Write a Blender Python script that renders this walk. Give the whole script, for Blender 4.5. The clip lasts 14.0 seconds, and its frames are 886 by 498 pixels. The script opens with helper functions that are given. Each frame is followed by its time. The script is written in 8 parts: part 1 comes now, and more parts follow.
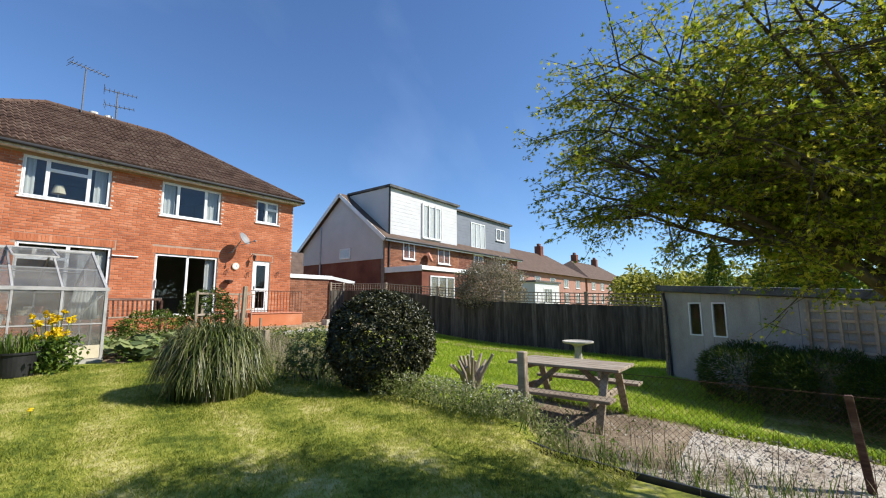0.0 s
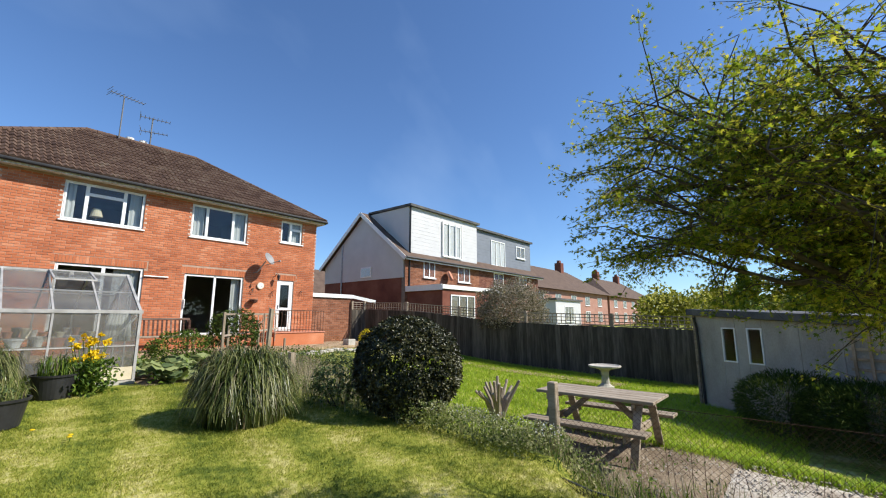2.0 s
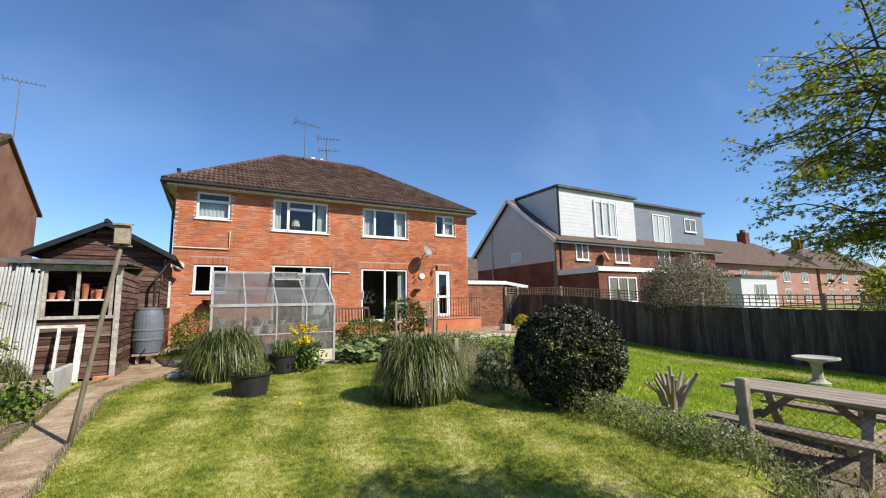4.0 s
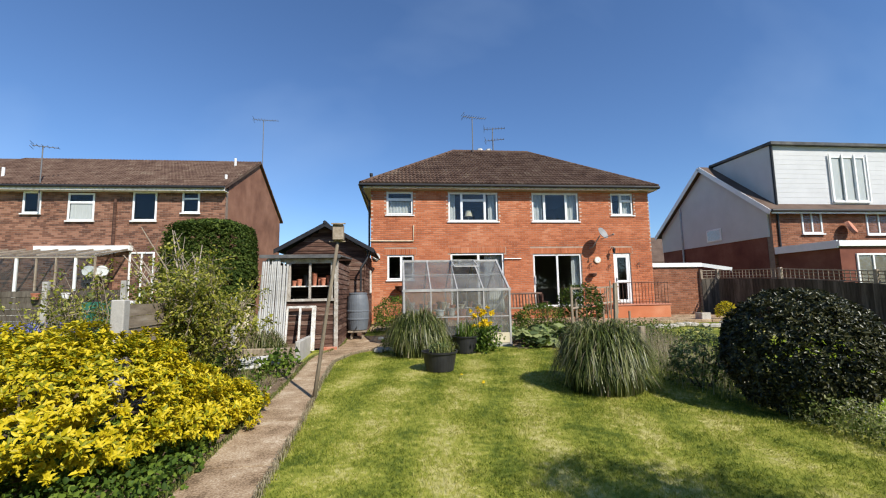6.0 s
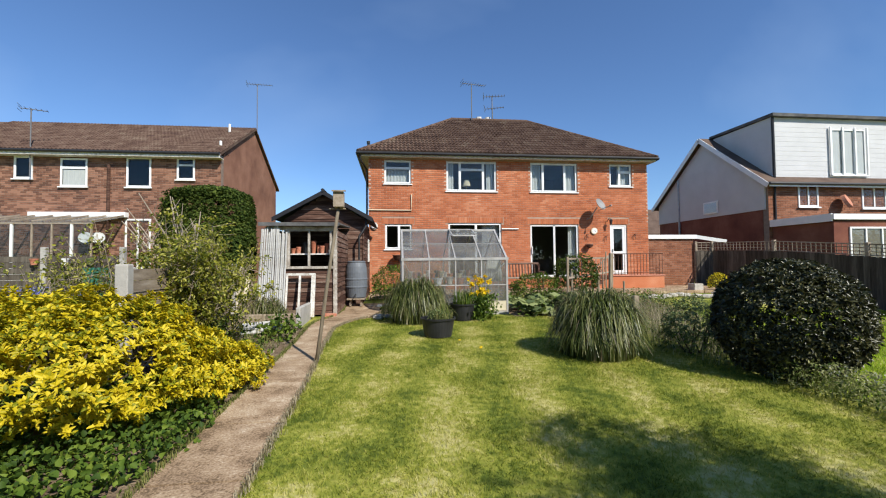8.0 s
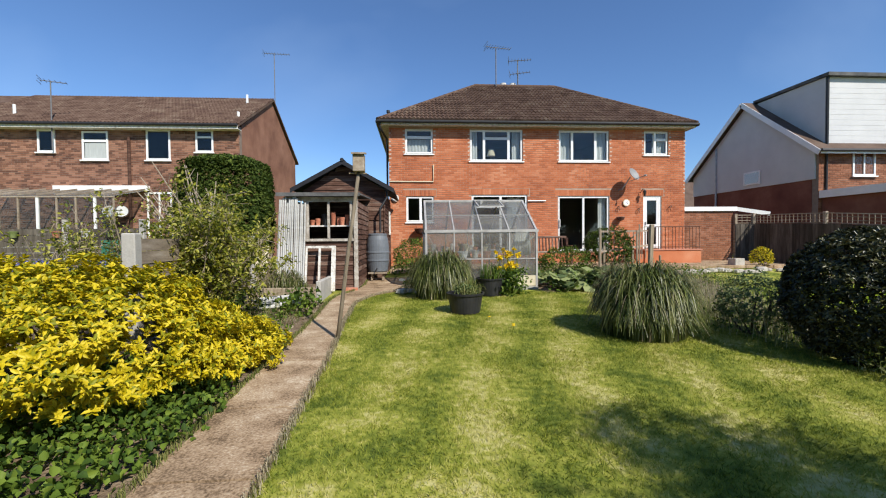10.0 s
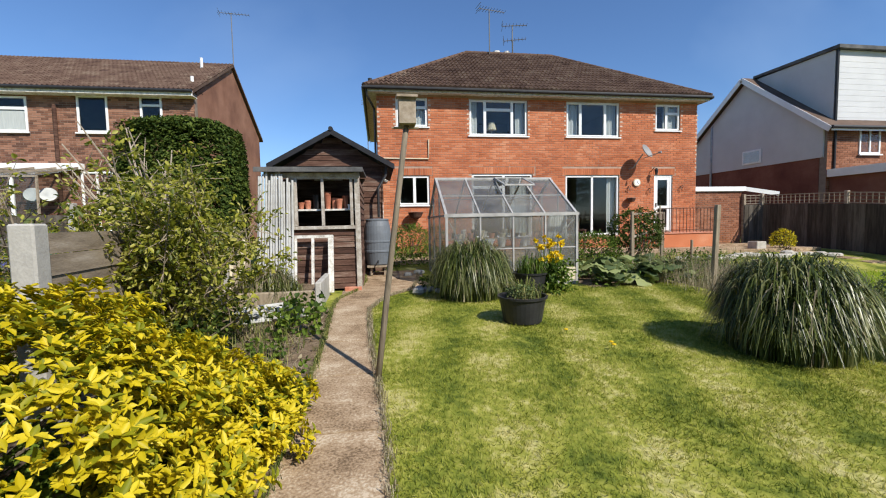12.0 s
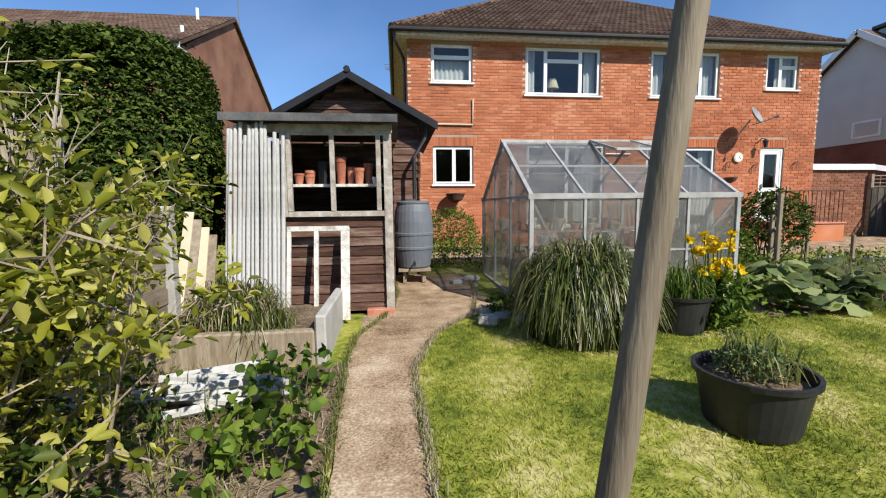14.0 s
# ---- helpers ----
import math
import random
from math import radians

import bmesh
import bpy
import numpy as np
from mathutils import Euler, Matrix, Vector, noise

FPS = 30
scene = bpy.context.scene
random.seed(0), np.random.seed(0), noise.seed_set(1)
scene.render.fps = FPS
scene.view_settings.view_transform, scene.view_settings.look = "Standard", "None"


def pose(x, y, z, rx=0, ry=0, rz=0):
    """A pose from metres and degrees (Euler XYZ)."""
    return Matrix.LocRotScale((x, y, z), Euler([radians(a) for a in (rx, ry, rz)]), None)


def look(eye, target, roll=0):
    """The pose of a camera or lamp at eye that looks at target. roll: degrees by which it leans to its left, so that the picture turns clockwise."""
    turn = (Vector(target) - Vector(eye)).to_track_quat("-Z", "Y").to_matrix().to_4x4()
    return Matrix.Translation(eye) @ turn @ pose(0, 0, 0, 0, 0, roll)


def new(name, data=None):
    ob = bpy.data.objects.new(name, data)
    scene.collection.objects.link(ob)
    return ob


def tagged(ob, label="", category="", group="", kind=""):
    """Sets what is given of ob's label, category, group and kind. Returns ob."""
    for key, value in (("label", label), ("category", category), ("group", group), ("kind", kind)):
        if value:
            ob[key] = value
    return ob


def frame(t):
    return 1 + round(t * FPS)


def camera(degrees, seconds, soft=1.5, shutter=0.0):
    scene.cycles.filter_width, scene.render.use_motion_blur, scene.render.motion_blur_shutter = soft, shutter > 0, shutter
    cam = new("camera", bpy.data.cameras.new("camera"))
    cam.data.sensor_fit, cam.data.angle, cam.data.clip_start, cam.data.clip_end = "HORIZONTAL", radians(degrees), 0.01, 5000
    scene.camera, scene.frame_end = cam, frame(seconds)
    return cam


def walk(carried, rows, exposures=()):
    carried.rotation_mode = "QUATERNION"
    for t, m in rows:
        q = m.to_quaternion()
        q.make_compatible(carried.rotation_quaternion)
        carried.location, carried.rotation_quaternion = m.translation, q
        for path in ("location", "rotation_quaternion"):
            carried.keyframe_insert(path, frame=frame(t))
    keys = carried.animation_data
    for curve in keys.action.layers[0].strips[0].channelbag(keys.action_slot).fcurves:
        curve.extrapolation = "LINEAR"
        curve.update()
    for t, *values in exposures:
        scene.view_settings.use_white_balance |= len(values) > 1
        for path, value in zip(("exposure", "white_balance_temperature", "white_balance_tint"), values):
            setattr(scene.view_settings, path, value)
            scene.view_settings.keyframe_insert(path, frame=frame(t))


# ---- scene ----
cam = camera(93.6, 14.0, soft=1.1)
PATH = [
    (0, (-4.24, -15.686, 1.164), (-2.671, -14.472, 1.42), -0.2),
    (0.5, (-4.305, -15.625, 1.213), (-2.754, -14.394, 1.494), -0.2),
    (1, (-4.303, -15.618, 1.253), (-2.774, -14.367, 1.559), 0.1),
    (1.5, (-4.316, -15.625, 1.28), (-2.803, -14.359, 1.609), 0.1),
    (2, (-4.333, -15.606, 1.307), (-2.828, -14.332, 1.639), 0.1),
    (2.5, (-4.315, -15.595, 1.34), (-2.831, -14.293, 1.661), 0.4),
    (3, (-4.354, -15.605, 1.372), (-2.918, -14.244, 1.668), 0.0),
    (3.5, (-4.396, -15.67, 1.405), (-3.06, -14.206, 1.675), -0.5),
    (4, (-4.464, -15.68, 1.395), (-3.493, -13.952, 1.655), -1.0),
    (4.2, (-4.497, -15.69, 1.399), (-3.729, -13.862, 1.658), -1.1),
    (6.3, (-4.538, -15.658, 1.378), (-4.325, -13.679, 1.576), -1.0),
    (6.5, (-4.541, -15.689, 1.385), (-4.325, -13.709, 1.565), -0.9),
    (7, (-4.517, -15.689, 1.377), (-4.297, -13.706, 1.512), -0.7),
    (7.5, (-4.545, -15.711, 1.366), (-4.312, -13.727, 1.466), -0.6),
    (9.8, (-4.68, -15.305, 1.259), (-4.519, -13.312, 1.217), -0.2),
    (10, (-4.666, -15.173, 1.274), (-4.528, -13.179, 1.223), -0.5),
    (10.5, (-4.884, -14.857, 1.264), (-4.757, -12.862, 1.198), -0.9),
    (11, (-5.152, -14.402, 1.278), (-4.986, -12.411, 1.197), -1.1),
    (11.5, (-5.337, -13.912, 1.309), (-5.105, -11.928, 1.208), -1.1),
    (12, (-5.608, -13.344, 1.324), (-5.302, -11.372, 1.193), -1.1),
    (12.5, (-5.678, -12.697, 1.322), (-5.334, -10.733, 1.167), -0.9),
    (13, (-5.774, -11.947, 1.315), (-5.444, -9.982, 1.138), -0.8),
    (13.5, (-5.789, -11.252, 1.321), (-5.515, -9.279, 1.137), -0.6),
    (14, (-5.869, -10.469, 1.335), (-5.651, -8.491, 1.129), -0.6),
]
walk(cam, [(t, look(eye, target, roll)) for t, eye, target, roll in PATH], exposures=[(0.0, 0.57), (3.0, 0.52), (6.5, 0.36), (12.5, 0.34), (14.0, 0.42)])

# ---- light ----
SUN = Vector((0.64, -0.95, 1.0)).normalized()
sky_world = bpy.data.worlds.new("sky")
scene.world = sky_world
sky_world.use_nodes = True
wn = sky_world.node_tree
wn.nodes.clear()
sky = wn.nodes.new("ShaderNodeTexSky")
sky.sky_type, sky.sun_disc = "NISHITA", False
sky.sun_elevation = math.asin(SUN.z)
sky.sun_rotation = math.atan2(SUN.x, SUN.y)
sky.air_density, sky.dust_density, sky.ozone_density = 1.0, 0.15, 5.0
bg = wn.nodes.new("ShaderNodeBackground")
bg.inputs["Strength"].default_value = 0.104
wo = wn.nodes.new("ShaderNodeOutputWorld")
# thin high cloud streaks over the blue
tc = wn.nodes.new("ShaderNodeTexCoord")
mp = wn.nodes.new("ShaderNodeMapping")
mp.inputs["Rotation"].default_value = (0.3, 0.5, 0.6)
mp.inputs["Scale"].default_value = (1.1, 3.4, 2.2)
nz = wn.nodes.new("ShaderNodeTexNoise")
nz.inputs["Scale"].default_value, nz.inputs["Detail"].default_value = 1.6, 4.0
rp = wn.nodes.new("ShaderNodeValToRGB")
rp.color_ramp.elements[0].position, rp.color_ramp.elements[1].position = 0.5, 0.85
mx = wn.nodes.new("ShaderNodeMix")
mx.data_type, mx.blend_type = "RGBA", "MIX"
mx.inputs["B"].default_value = (5.2, 6.0, 7.2, 1)
mul = wn.nodes.new("ShaderNodeMath")
mul.operation = "MULTIPLY"
mul.inputs[1].default_value = 0.16
wn.links.new(tc.outputs["Generated"], mp.inputs["Vector"])
wn.links.new(mp.outputs["Vector"], nz.inputs["Vector"])
wn.links.new(nz.outputs["Fac"], rp.inputs["Fac"])
wn.links.new(rp.outputs["Color"], mul.inputs[0])
wn.links.new(mul.outputs["Value"], mx.inputs["Factor"])
wn.links.new(sky.outputs["Color"], mx.inputs["A"])
tint = wn.nodes.new("ShaderNodeMix")
tint.data_type, tint.blend_type = "RGBA", "MULTIPLY"
tint.inputs["Factor"].default_value = 1.0
tint.inputs["B"].default_value = (0.84, 0.97, 1.12, 1)
wn.links.new(mx.outputs["Result"], tint.inputs["A"])
wn.links.new(tint.outputs["Result"], bg.inputs["Color"])
wn.links.new(bg.outputs["Background"], wo.inputs["Surface"])
sun = new("sun", bpy.data.lights.new("sun", "SUN"))
sun.data.energy, sun.data.angle, sun.data.color = 4.8, radians(0.6), (1.0, 0.95, 0.86)
sun.matrix_world = look(SUN * 50, (0, 0, 0))

# ---- mesh helpers ----
rng = np.random.default_rng(7)


class Shape:
    """Collects vertices and faces of one mesh."""

    def __init__(self):
        self.v, self.f = [], []

    def add(self, verts, faces):
        n = len(self.v)
        self.v.extend([tuple(p) for p in verts])
        self.f.extend([tuple(i + n for i in f) for f in faces])
        return self

    def box(self, x0, x1, y0, y1, z0, z1, m=None):
        p = [(x, y, z) for z in (z0, z1) for x, y in ((x0, y0), (x1, y0), (x1, y1), (x0, y1))]
        if m is not None:
            p = [m @ Vector(q) for q in p]
        return self.add(p, [(3, 2, 1, 0), (4, 5, 6, 7), (0, 1, 5, 4), (1, 2, 6, 5), (2, 3, 7, 6), (3, 0, 4, 7)])

    def bar(self, a, b, w, h=None, up=(0, 0, 1)):
        """A squared bar from a to b, w wide and h high."""
        a, b, h = Vector(a), Vector(b), h or w
        d = (b - a).normalized()
        s = d.cross(Vector(up))
        s = s.normalized() if s.length > 1e-4 else Vector((1, 0, 0))
        u = s.cross(d)
        p = [e + s * i * w / 2 + u * j * h / 2 for e in (a, b) for i, j in ((-1, -1), (1, -1), (1, 1), (-1, 1))]
        return self.add(p, [(0, 1, 2, 3), (7, 6, 5, 4), (4, 5, 1, 0), (5, 6, 2, 1), (6, 7, 3, 2), (7, 4, 0, 3)])

    def tube(self, pts, radii, seg=8, cap=True):
        pts = [Vector(p) for p in pts]
        if not hasattr(radii, "__len__"):
            radii = [radii] * len(pts)
        n0 = len(self.v)
        for i, p in enumerate(pts):
            d = (pts[min(i + 1, len(pts) - 1)] - pts[max(i - 1, 0)])
            d = d.normalized() if d.length > 1e-6 else Vector((0, 0, 1))
            s = d.cross(Vector((0.13, 0.98, 0.1)))
            s = s.normalized() if s.length > 1e-3 else Vector((1, 0, 0))
            u = s.cross(d)
            for k in range(seg):
                a = 2 * math.pi * k / seg
                self.v.append(tuple(p + (s * math.cos(a) + u * math.sin(a)) * radii[i]))
        for i in range(len(pts) - 1):
            for k in range(seg):
                a, b = n0 + i * seg + k, n0 + i * seg + (k + 1) % seg
                self.f.append((a, b, b + seg, a + seg))
        if cap:
            self.f.append(tuple(n0 + k for k in reversed(range(seg))))
            self.f.append(tuple(n0 + (len(pts) - 1) * seg + k for k in range(seg)))
        return self

    def lathe(self, prof, seg=24, cx=0.0, cy=0.0):
        """prof: (radius, z) from the bottom up."""
        n0 = len(self.v)
        for r, z in prof:
            for k in range(seg):
                a = 2 * math.pi * k / seg
                self.v.append((cx + r * math.cos(a), cy + r * math.sin(a), z))
        for i in range(len(prof) - 1):
            for k in range(seg):
                a, b = n0 + i * seg + k, n0 + i * seg + (k + 1) % seg
                self.f.append((a, b, b + seg, a + seg))
        self.f.append(tuple(n0 + k for k in reversed(range(seg))))
        self.f.append(tuple(n0 + (len(prof) - 1) * seg + k for k in range(seg)))
        return self

    def prism(self, poly, axis, a, b):
        """A polygon in the plane across axis, drawn out from a to b."""
        def at(p, c):
            return {"x": (c, p[0], p[1]), "y": (p[0], c, p[1]), "z": (p[0], p[1], c)}[axis]
        n = len(poly)
        pts = [at(p, a) for p in poly] + [at(p, b) for p in poly]
        faces = [tuple(range(n)), tuple(reversed(range(n, 2 * n)))]
        faces += [(i, i + n, (i + 1) % n + n, (i + 1) % n) for i in range(n)]
        return self.add(pts, faces)

    def mesh(self, name, material, bevel=0.0, smooth=False):
        me = bpy.data.meshes.new(name)
        me.from_pydata(self.v, [], self.f)
        if bevel or len(self.f) < 4000:
            bm = bmesh.new()
            bm.from_mesh(me)
            bmesh.ops.recalc_face_normals(bm, faces=bm.faces)
            if bevel:
                edges = [e for e in bm.edges if len(e.link_faces) == 2 and e.calc_face_angle(0) > 0.6]
                bmesh.ops.bevel(bm, geom=edges, offset=bevel, segments=1, affect="EDGES", clamp_overlap=True)
            bm.to_mesh(me)
            bm.free()
        if smooth:
            me.shade_smooth()
        if material:
            me.materials.append(material)
        return me


def part(name, shape, material, parent, label="", bevel=0.0, smooth=False):
    ob = new(name, shape.mesh(name, material, bevel, smooth))
    ob.parent = parent
    return tagged(ob, label)


def thing(name, x, y, z, label, category, group="", kind="", turn=0.0):
    ob = new(name)
    ob.empty_display_size = 0.2
    ob.location, ob.rotation_euler = (x, y, z), (0, 0, radians(turn))
    return tagged(ob, label, category, group, kind)


def solid(name, shape, material, label, category, group="", kind="", bevel=0.0, smooth=False, at=(0, 0, 0), turn=0.0):
    """A thing that is one mesh."""
    ob = new(name, shape.mesh(name, material, bevel, smooth))
    ob.location, ob.rotation_euler = at, (0, 0, radians(turn))
    return tagged(ob, label, category, group, kind)


def quick(name, verts, faces, material, smooth=False):
    """A large mesh from arrays: verts n x 3, faces m x k."""
    me = bpy.data.meshes.new(name)
    k = faces.shape[1]
    me.vertices.add(len(verts))
    me.vertices.foreach_set("co", verts.astype(np.float32).ravel())
    me.loops.add(faces.size)
    me.loops.foreach_set("vertex_index", faces.astype(np.int32).ravel())
    me.polygons.add(len(faces))
    me.polygons.foreach_set("loop_start", np.arange(0, faces.size, k, dtype=np.int32))
    me.polygons.foreach_set("loop_total", np.full(len(faces), k, dtype=np.int32))
    me.update(calc_edges=True)
    me.validate()
    if smooth:
        me.shade_smooth()
    me.materials.append(material)
    return me


# ---- materials ----
def mat(name, stops, scale=4.0, rough=0.7, bump=0.2, fine=60.0, metal=0.0, spec=0.4, island=0.0, stretch=(1, 1, 1), random_ob=0.0, through_light=0.0, dist=0.004, coat=0.0, detail=5.0, stripes=0.0, speck=0.35):
    """A surface: colours over a broad noise, a fine grain over it, and relief."""
    m = bpy.data.materials.new(name)
    m.use_nodes = True
    nt = m.node_tree
    n, l = nt.nodes, nt.links
    p = n["Principled BSDF"]
    out = n["Material Output"]
    tex = n.new("ShaderNodeTexCoord")
    mapping = n.new("ShaderNodeMapping")
    mapping.inputs["Scale"].default_value = stretch
    l.new(tex.outputs["Object"], mapping.inputs["Vector"])
    a = n.new("ShaderNodeTexNoise")
    a.inputs["Scale"].default_value, a.inputs["Detail"].default_value, a.inputs["Roughness"].default_value = scale, detail, 0.6
    l.new(mapping.outputs["Vector"], a.inputs["Vector"])
    b = n.new("ShaderNodeTexNoise")
    b.inputs["Scale"].default_value, b.inputs["Detail"].default_value = fine, 3.0
    l.new(mapping.outputs["Vector"], b.inputs["Vector"])
    fac = a.outputs["Fac"]
    mix = n.new("ShaderNodeMath")
    mix.operation = "MULTIPLY_ADD"
    mix.inputs[1].default_value = speck
    l.new(b.outputs["Fac"], mix.inputs[0])
    sub = n.new("ShaderNodeMath")
    sub.operation = "SUBTRACT"
    sub.inputs[1].default_value = speck / 2
    l.new(fac, sub.inputs[0])
    l.new(sub.outputs[0], mix.inputs[2])
    last = mix.outputs[0]
    for amount, node, socket in ((island, "ShaderNodeNewGeometry", "Random Per Island"), (random_ob, "ShaderNodeObjectInfo", "Random")):
        if amount:
            g = n.new(node)
            k = n.new("ShaderNodeMath")
            k.operation = "MULTIPLY_ADD"
            k.inputs[1].default_value = amount
            l.new(g.outputs[socket], k.inputs[0])
            s2 = n.new("ShaderNodeMath")
            s2.operation = "SUBTRACT"
            s2.inputs[1].default_value = amount / 2
            l.new(last, s2.inputs[0])
            l.new(s2.outputs[0], k.inputs[2])
            last = k.outputs[0]
    if stripes:
        # lighter and darker mowing lanes
        wv = n.new("ShaderNodeTexWave")
        wv.inputs["Scale"].default_value, wv.inputs["Distortion"].default_value, wv.inputs["Detail Scale"].default_value = 0.34, 1.2, 1.5
        turned = n.new("ShaderNodeMapping")
        turned.inputs["Rotation"].default_value = (0, 0, 0.22)
        l.new(tex.outputs["Object"], turned.inputs["Vector"])
        l.new(turned.outputs["Vector"], wv.inputs["Vector"])
        wk = n.new("ShaderNodeMath")
        wk.operation = "MULTIPLY_ADD"
        wk.inputs[1].default_value = stripes
        l.new(wv.outputs["Fac"], wk.inputs[0])
        ws = n.new("ShaderNodeMath")
        ws.operation = "SUBTRACT"
        ws.inputs[1].default_value = stripes / 2
        l.new(last, ws.inputs[0])
        l.new(ws.outputs[0], wk.inputs[2])
        last = wk.outputs[0]
    ramp = n.new("ShaderNodeValToRGB")
    cr = ramp.color_ramp
    while len(cr.elements) < len(stops):
        cr.elements.new(0.5)
    for i, c in enumerate(stops):
        cr.elements[i].position = 0.25 + 0.5 * i / max(1, len(stops) - 1)
        cr.elements[i].color = (*c, 1)
    l.new(last, ramp.inputs["Fac"])
    l.new(ramp.outputs["Color"], p.inputs["Base Color"])
    p.inputs["Roughness"].default_value = rough
    p.inputs["Metallic"].default_value = metal
    p.inputs["Specular IOR Level"].default_value = spec
    p.inputs["Coat Weight"].default_value = coat
    if bump:
        bp = n.new("ShaderNodeBump")
        bp.inputs["Strength"].default_value, bp.inputs["Distance"].default_value = bump, dist
        add = n.new("ShaderNodeMath")
        l.new(a.outputs["Fac"], add.inputs[0])
        l.new(b.outputs["Fac"], add.inputs[1])
        l.new(add.outputs[0], bp.inputs["Height"])
        l.new(bp.outputs["Normal"], p.inputs["Normal"])
    if through_light:
        tr = n.new("ShaderNodeBsdfTranslucent")
        ms = n.new("ShaderNodeMixShader")
        ms.inputs["Fac"].default_value = through_light
        l.new(ramp.outputs["Color"], tr.inputs["Color"])
        l.new(p.outputs["BSDF"], ms.inputs[1])
        l.new(tr.outputs["BSDF"], ms.inputs[2])
        l.new(ms.outputs["Shader"], out.inputs["Surface"])
    return m


def glass(name, tint, rough, clear, dirt=0.0):
    """A pane: partly seen through, with a mirror sheen by angle and some dirt on it."""
    m = bpy.data.materials.new(name)
    m.use_nodes = True
    nt = m.node_tree
    n, l = nt.nodes, nt.links
    n.clear()
    out = n.new("ShaderNodeOutputMaterial")
    t = n.new("ShaderNodeBsdfTransparent")
    t.inputs["Color"].default_value = (*tint, 1)
    g = n.new("ShaderNodeBsdfGlossy")
    g.inputs["Roughness"].default_value = rough
    f = n.new("ShaderNodeLayerWeight")
    f.inputs["Blend"].default_value = 0.5
    pw = n.new("ShaderNodeMath")
    pw.operation = "POWER"
    pw.inputs[1].default_value = 4.0
    l.new(f.outputs["Facing"], pw.inputs[0])
    fa = n.new("ShaderNodeMath")
    fa.operation = "MULTIPLY_ADD"
    fa.inputs[1].default_value, fa.inputs[2].default_value = 0.7, clear
    l.new(pw.outputs[0], fa.inputs[0])
    s = n.new("ShaderNodeMixShader")
    l.new(fa.outputs[0], s.inputs["Fac"])
    l.new(t.outputs["BSDF"], s.inputs[1])
    l.new(g.outputs["BSDF"], s.inputs[2])
    top = s
    if dirt:
        d = n.new("ShaderNodeBsdfDiffuse")
        d.inputs["Color"].default_value = (0.42, 0.4, 0.37, 1)
        tl = n.new("ShaderNodeBsdfTranslucent")
        tl.inputs["Color"].default_value = (0.42, 0.4, 0.37, 1)
        dm = n.new("ShaderNodeMixShader")
        l.new(d.outputs["BSDF"], dm.inputs[1])
        l.new(tl.outputs["BSDF"], dm.inputs[2])
        tx = n.new("ShaderNodeTexCoord")
        nz1 = n.new("ShaderNodeTexNoise")
        nz1.inputs["Scale"].default_value, nz1.inputs["Detail"].default_value = 2.2, 6.0
        l.new(tx.outputs["Object"], nz1.inputs["Vector"])
        mr = n.new("ShaderNodeMapRange")
        mr.inputs["From Min"].default_value, mr.inputs["From Max"].default_value = 0.3, 0.75
        mr.inputs["To Min"].default_value, mr.inputs["To Max"].default_value = dirt * 0.4, min(1.0, dirt * 1.6)
        l.new(nz1.outputs["Fac"], mr.inputs["Value"])
        top = n.new("ShaderNodeMixShader")
        l.new(mr.outputs["Result"], top.inputs["Fac"])
        l.new(s.outputs["Shader"], top.inputs[1])
        l.new(dm.outputs["Shader"], top.inputs[2])
    l.new(top.outputs["Shader"], out.inputs["Surface"])
    return m


M_GRASS = mat("lawn_grass", [(0.085, 0.115, 0.016), (0.185, 0.21, 0.03), (0.3, 0.3, 0.055), (0.46, 0.42, 0.17)], scale=1.8, fine=14, speck=0.7, stripes=0.2, rough=0.9, bump=0.8, dist=0.02, spec=0.15)
M_BLADE = mat("grass_blade", [(0.1, 0.14, 0.016), (0.225, 0.265, 0.03), (0.35, 0.36, 0.055), (0.54, 0.49, 0.18)], scale=1.8, fine=14, speck=0.7, stripes=0.2, rough=0.6, bump=0, island=0.35, through_light=0.35, spec=0.25)
M_SOIL = mat("soil", [(0.075, 0.052, 0.034), (0.17, 0.122, 0.08), (0.29, 0.225, 0.155)], scale=3, fine=35, rough=0.95, bump=1.0, dist=0.03, spec=0.1)
M_PATH = mat("path_concrete", [(0.14, 0.094, 0.055), (0.29, 0.2, 0.122), (0.39, 0.285, 0.182), (0.54, 0.44, 0.32)], scale=3.5, fine=62, speck=0.9, rough=0.92, bump=0.9, dist=0.006, spec=0.2, random_ob=0.12)
M_CONC = mat("grey_concrete", [(0.26, 0.25, 0.225), (0.38, 0.365, 0.33), (0.5, 0.48, 0.44)], scale=2.5, fine=60, rough=0.9, bump=0.5, spec=0.2)
M_BRICK = mat("red_brick", [(0.31, 0.092, 0.04), (0.42, 0.132, 0.056), (0.49, 0.165, 0.074), (0.57, 0.25, 0.135)], scale=0.5, detail=3.0, fine=45, rough=0.88, bump=0.4, island=0.3, spec=0.25)
M_BRICK_DARK = mat("brown_brick", [(0.12, 0.058, 0.04), (0.22, 0.104, 0.066), (0.32, 0.165, 0.108)], scale=0.9, fine=45, rough=0.9, bump=0.4, island=0.6, spec=0.2)
M_BRICK_RED2 = mat("dark_red_brick", [(0.1, 0.036, 0.026), (0.17, 0.062, 0.042), (0.24, 0.105, 0.07)], scale=0.9, fine=45, rough=0.9, bump=0.4, island=0.5, spec=0.2)
M_MORTAR = mat("mortar", [(0.32, 0.2, 0.14), (0.46, 0.33, 0.25)], scale=6, fine=80, rough=0.95, bump=0.4, spec=0.1)
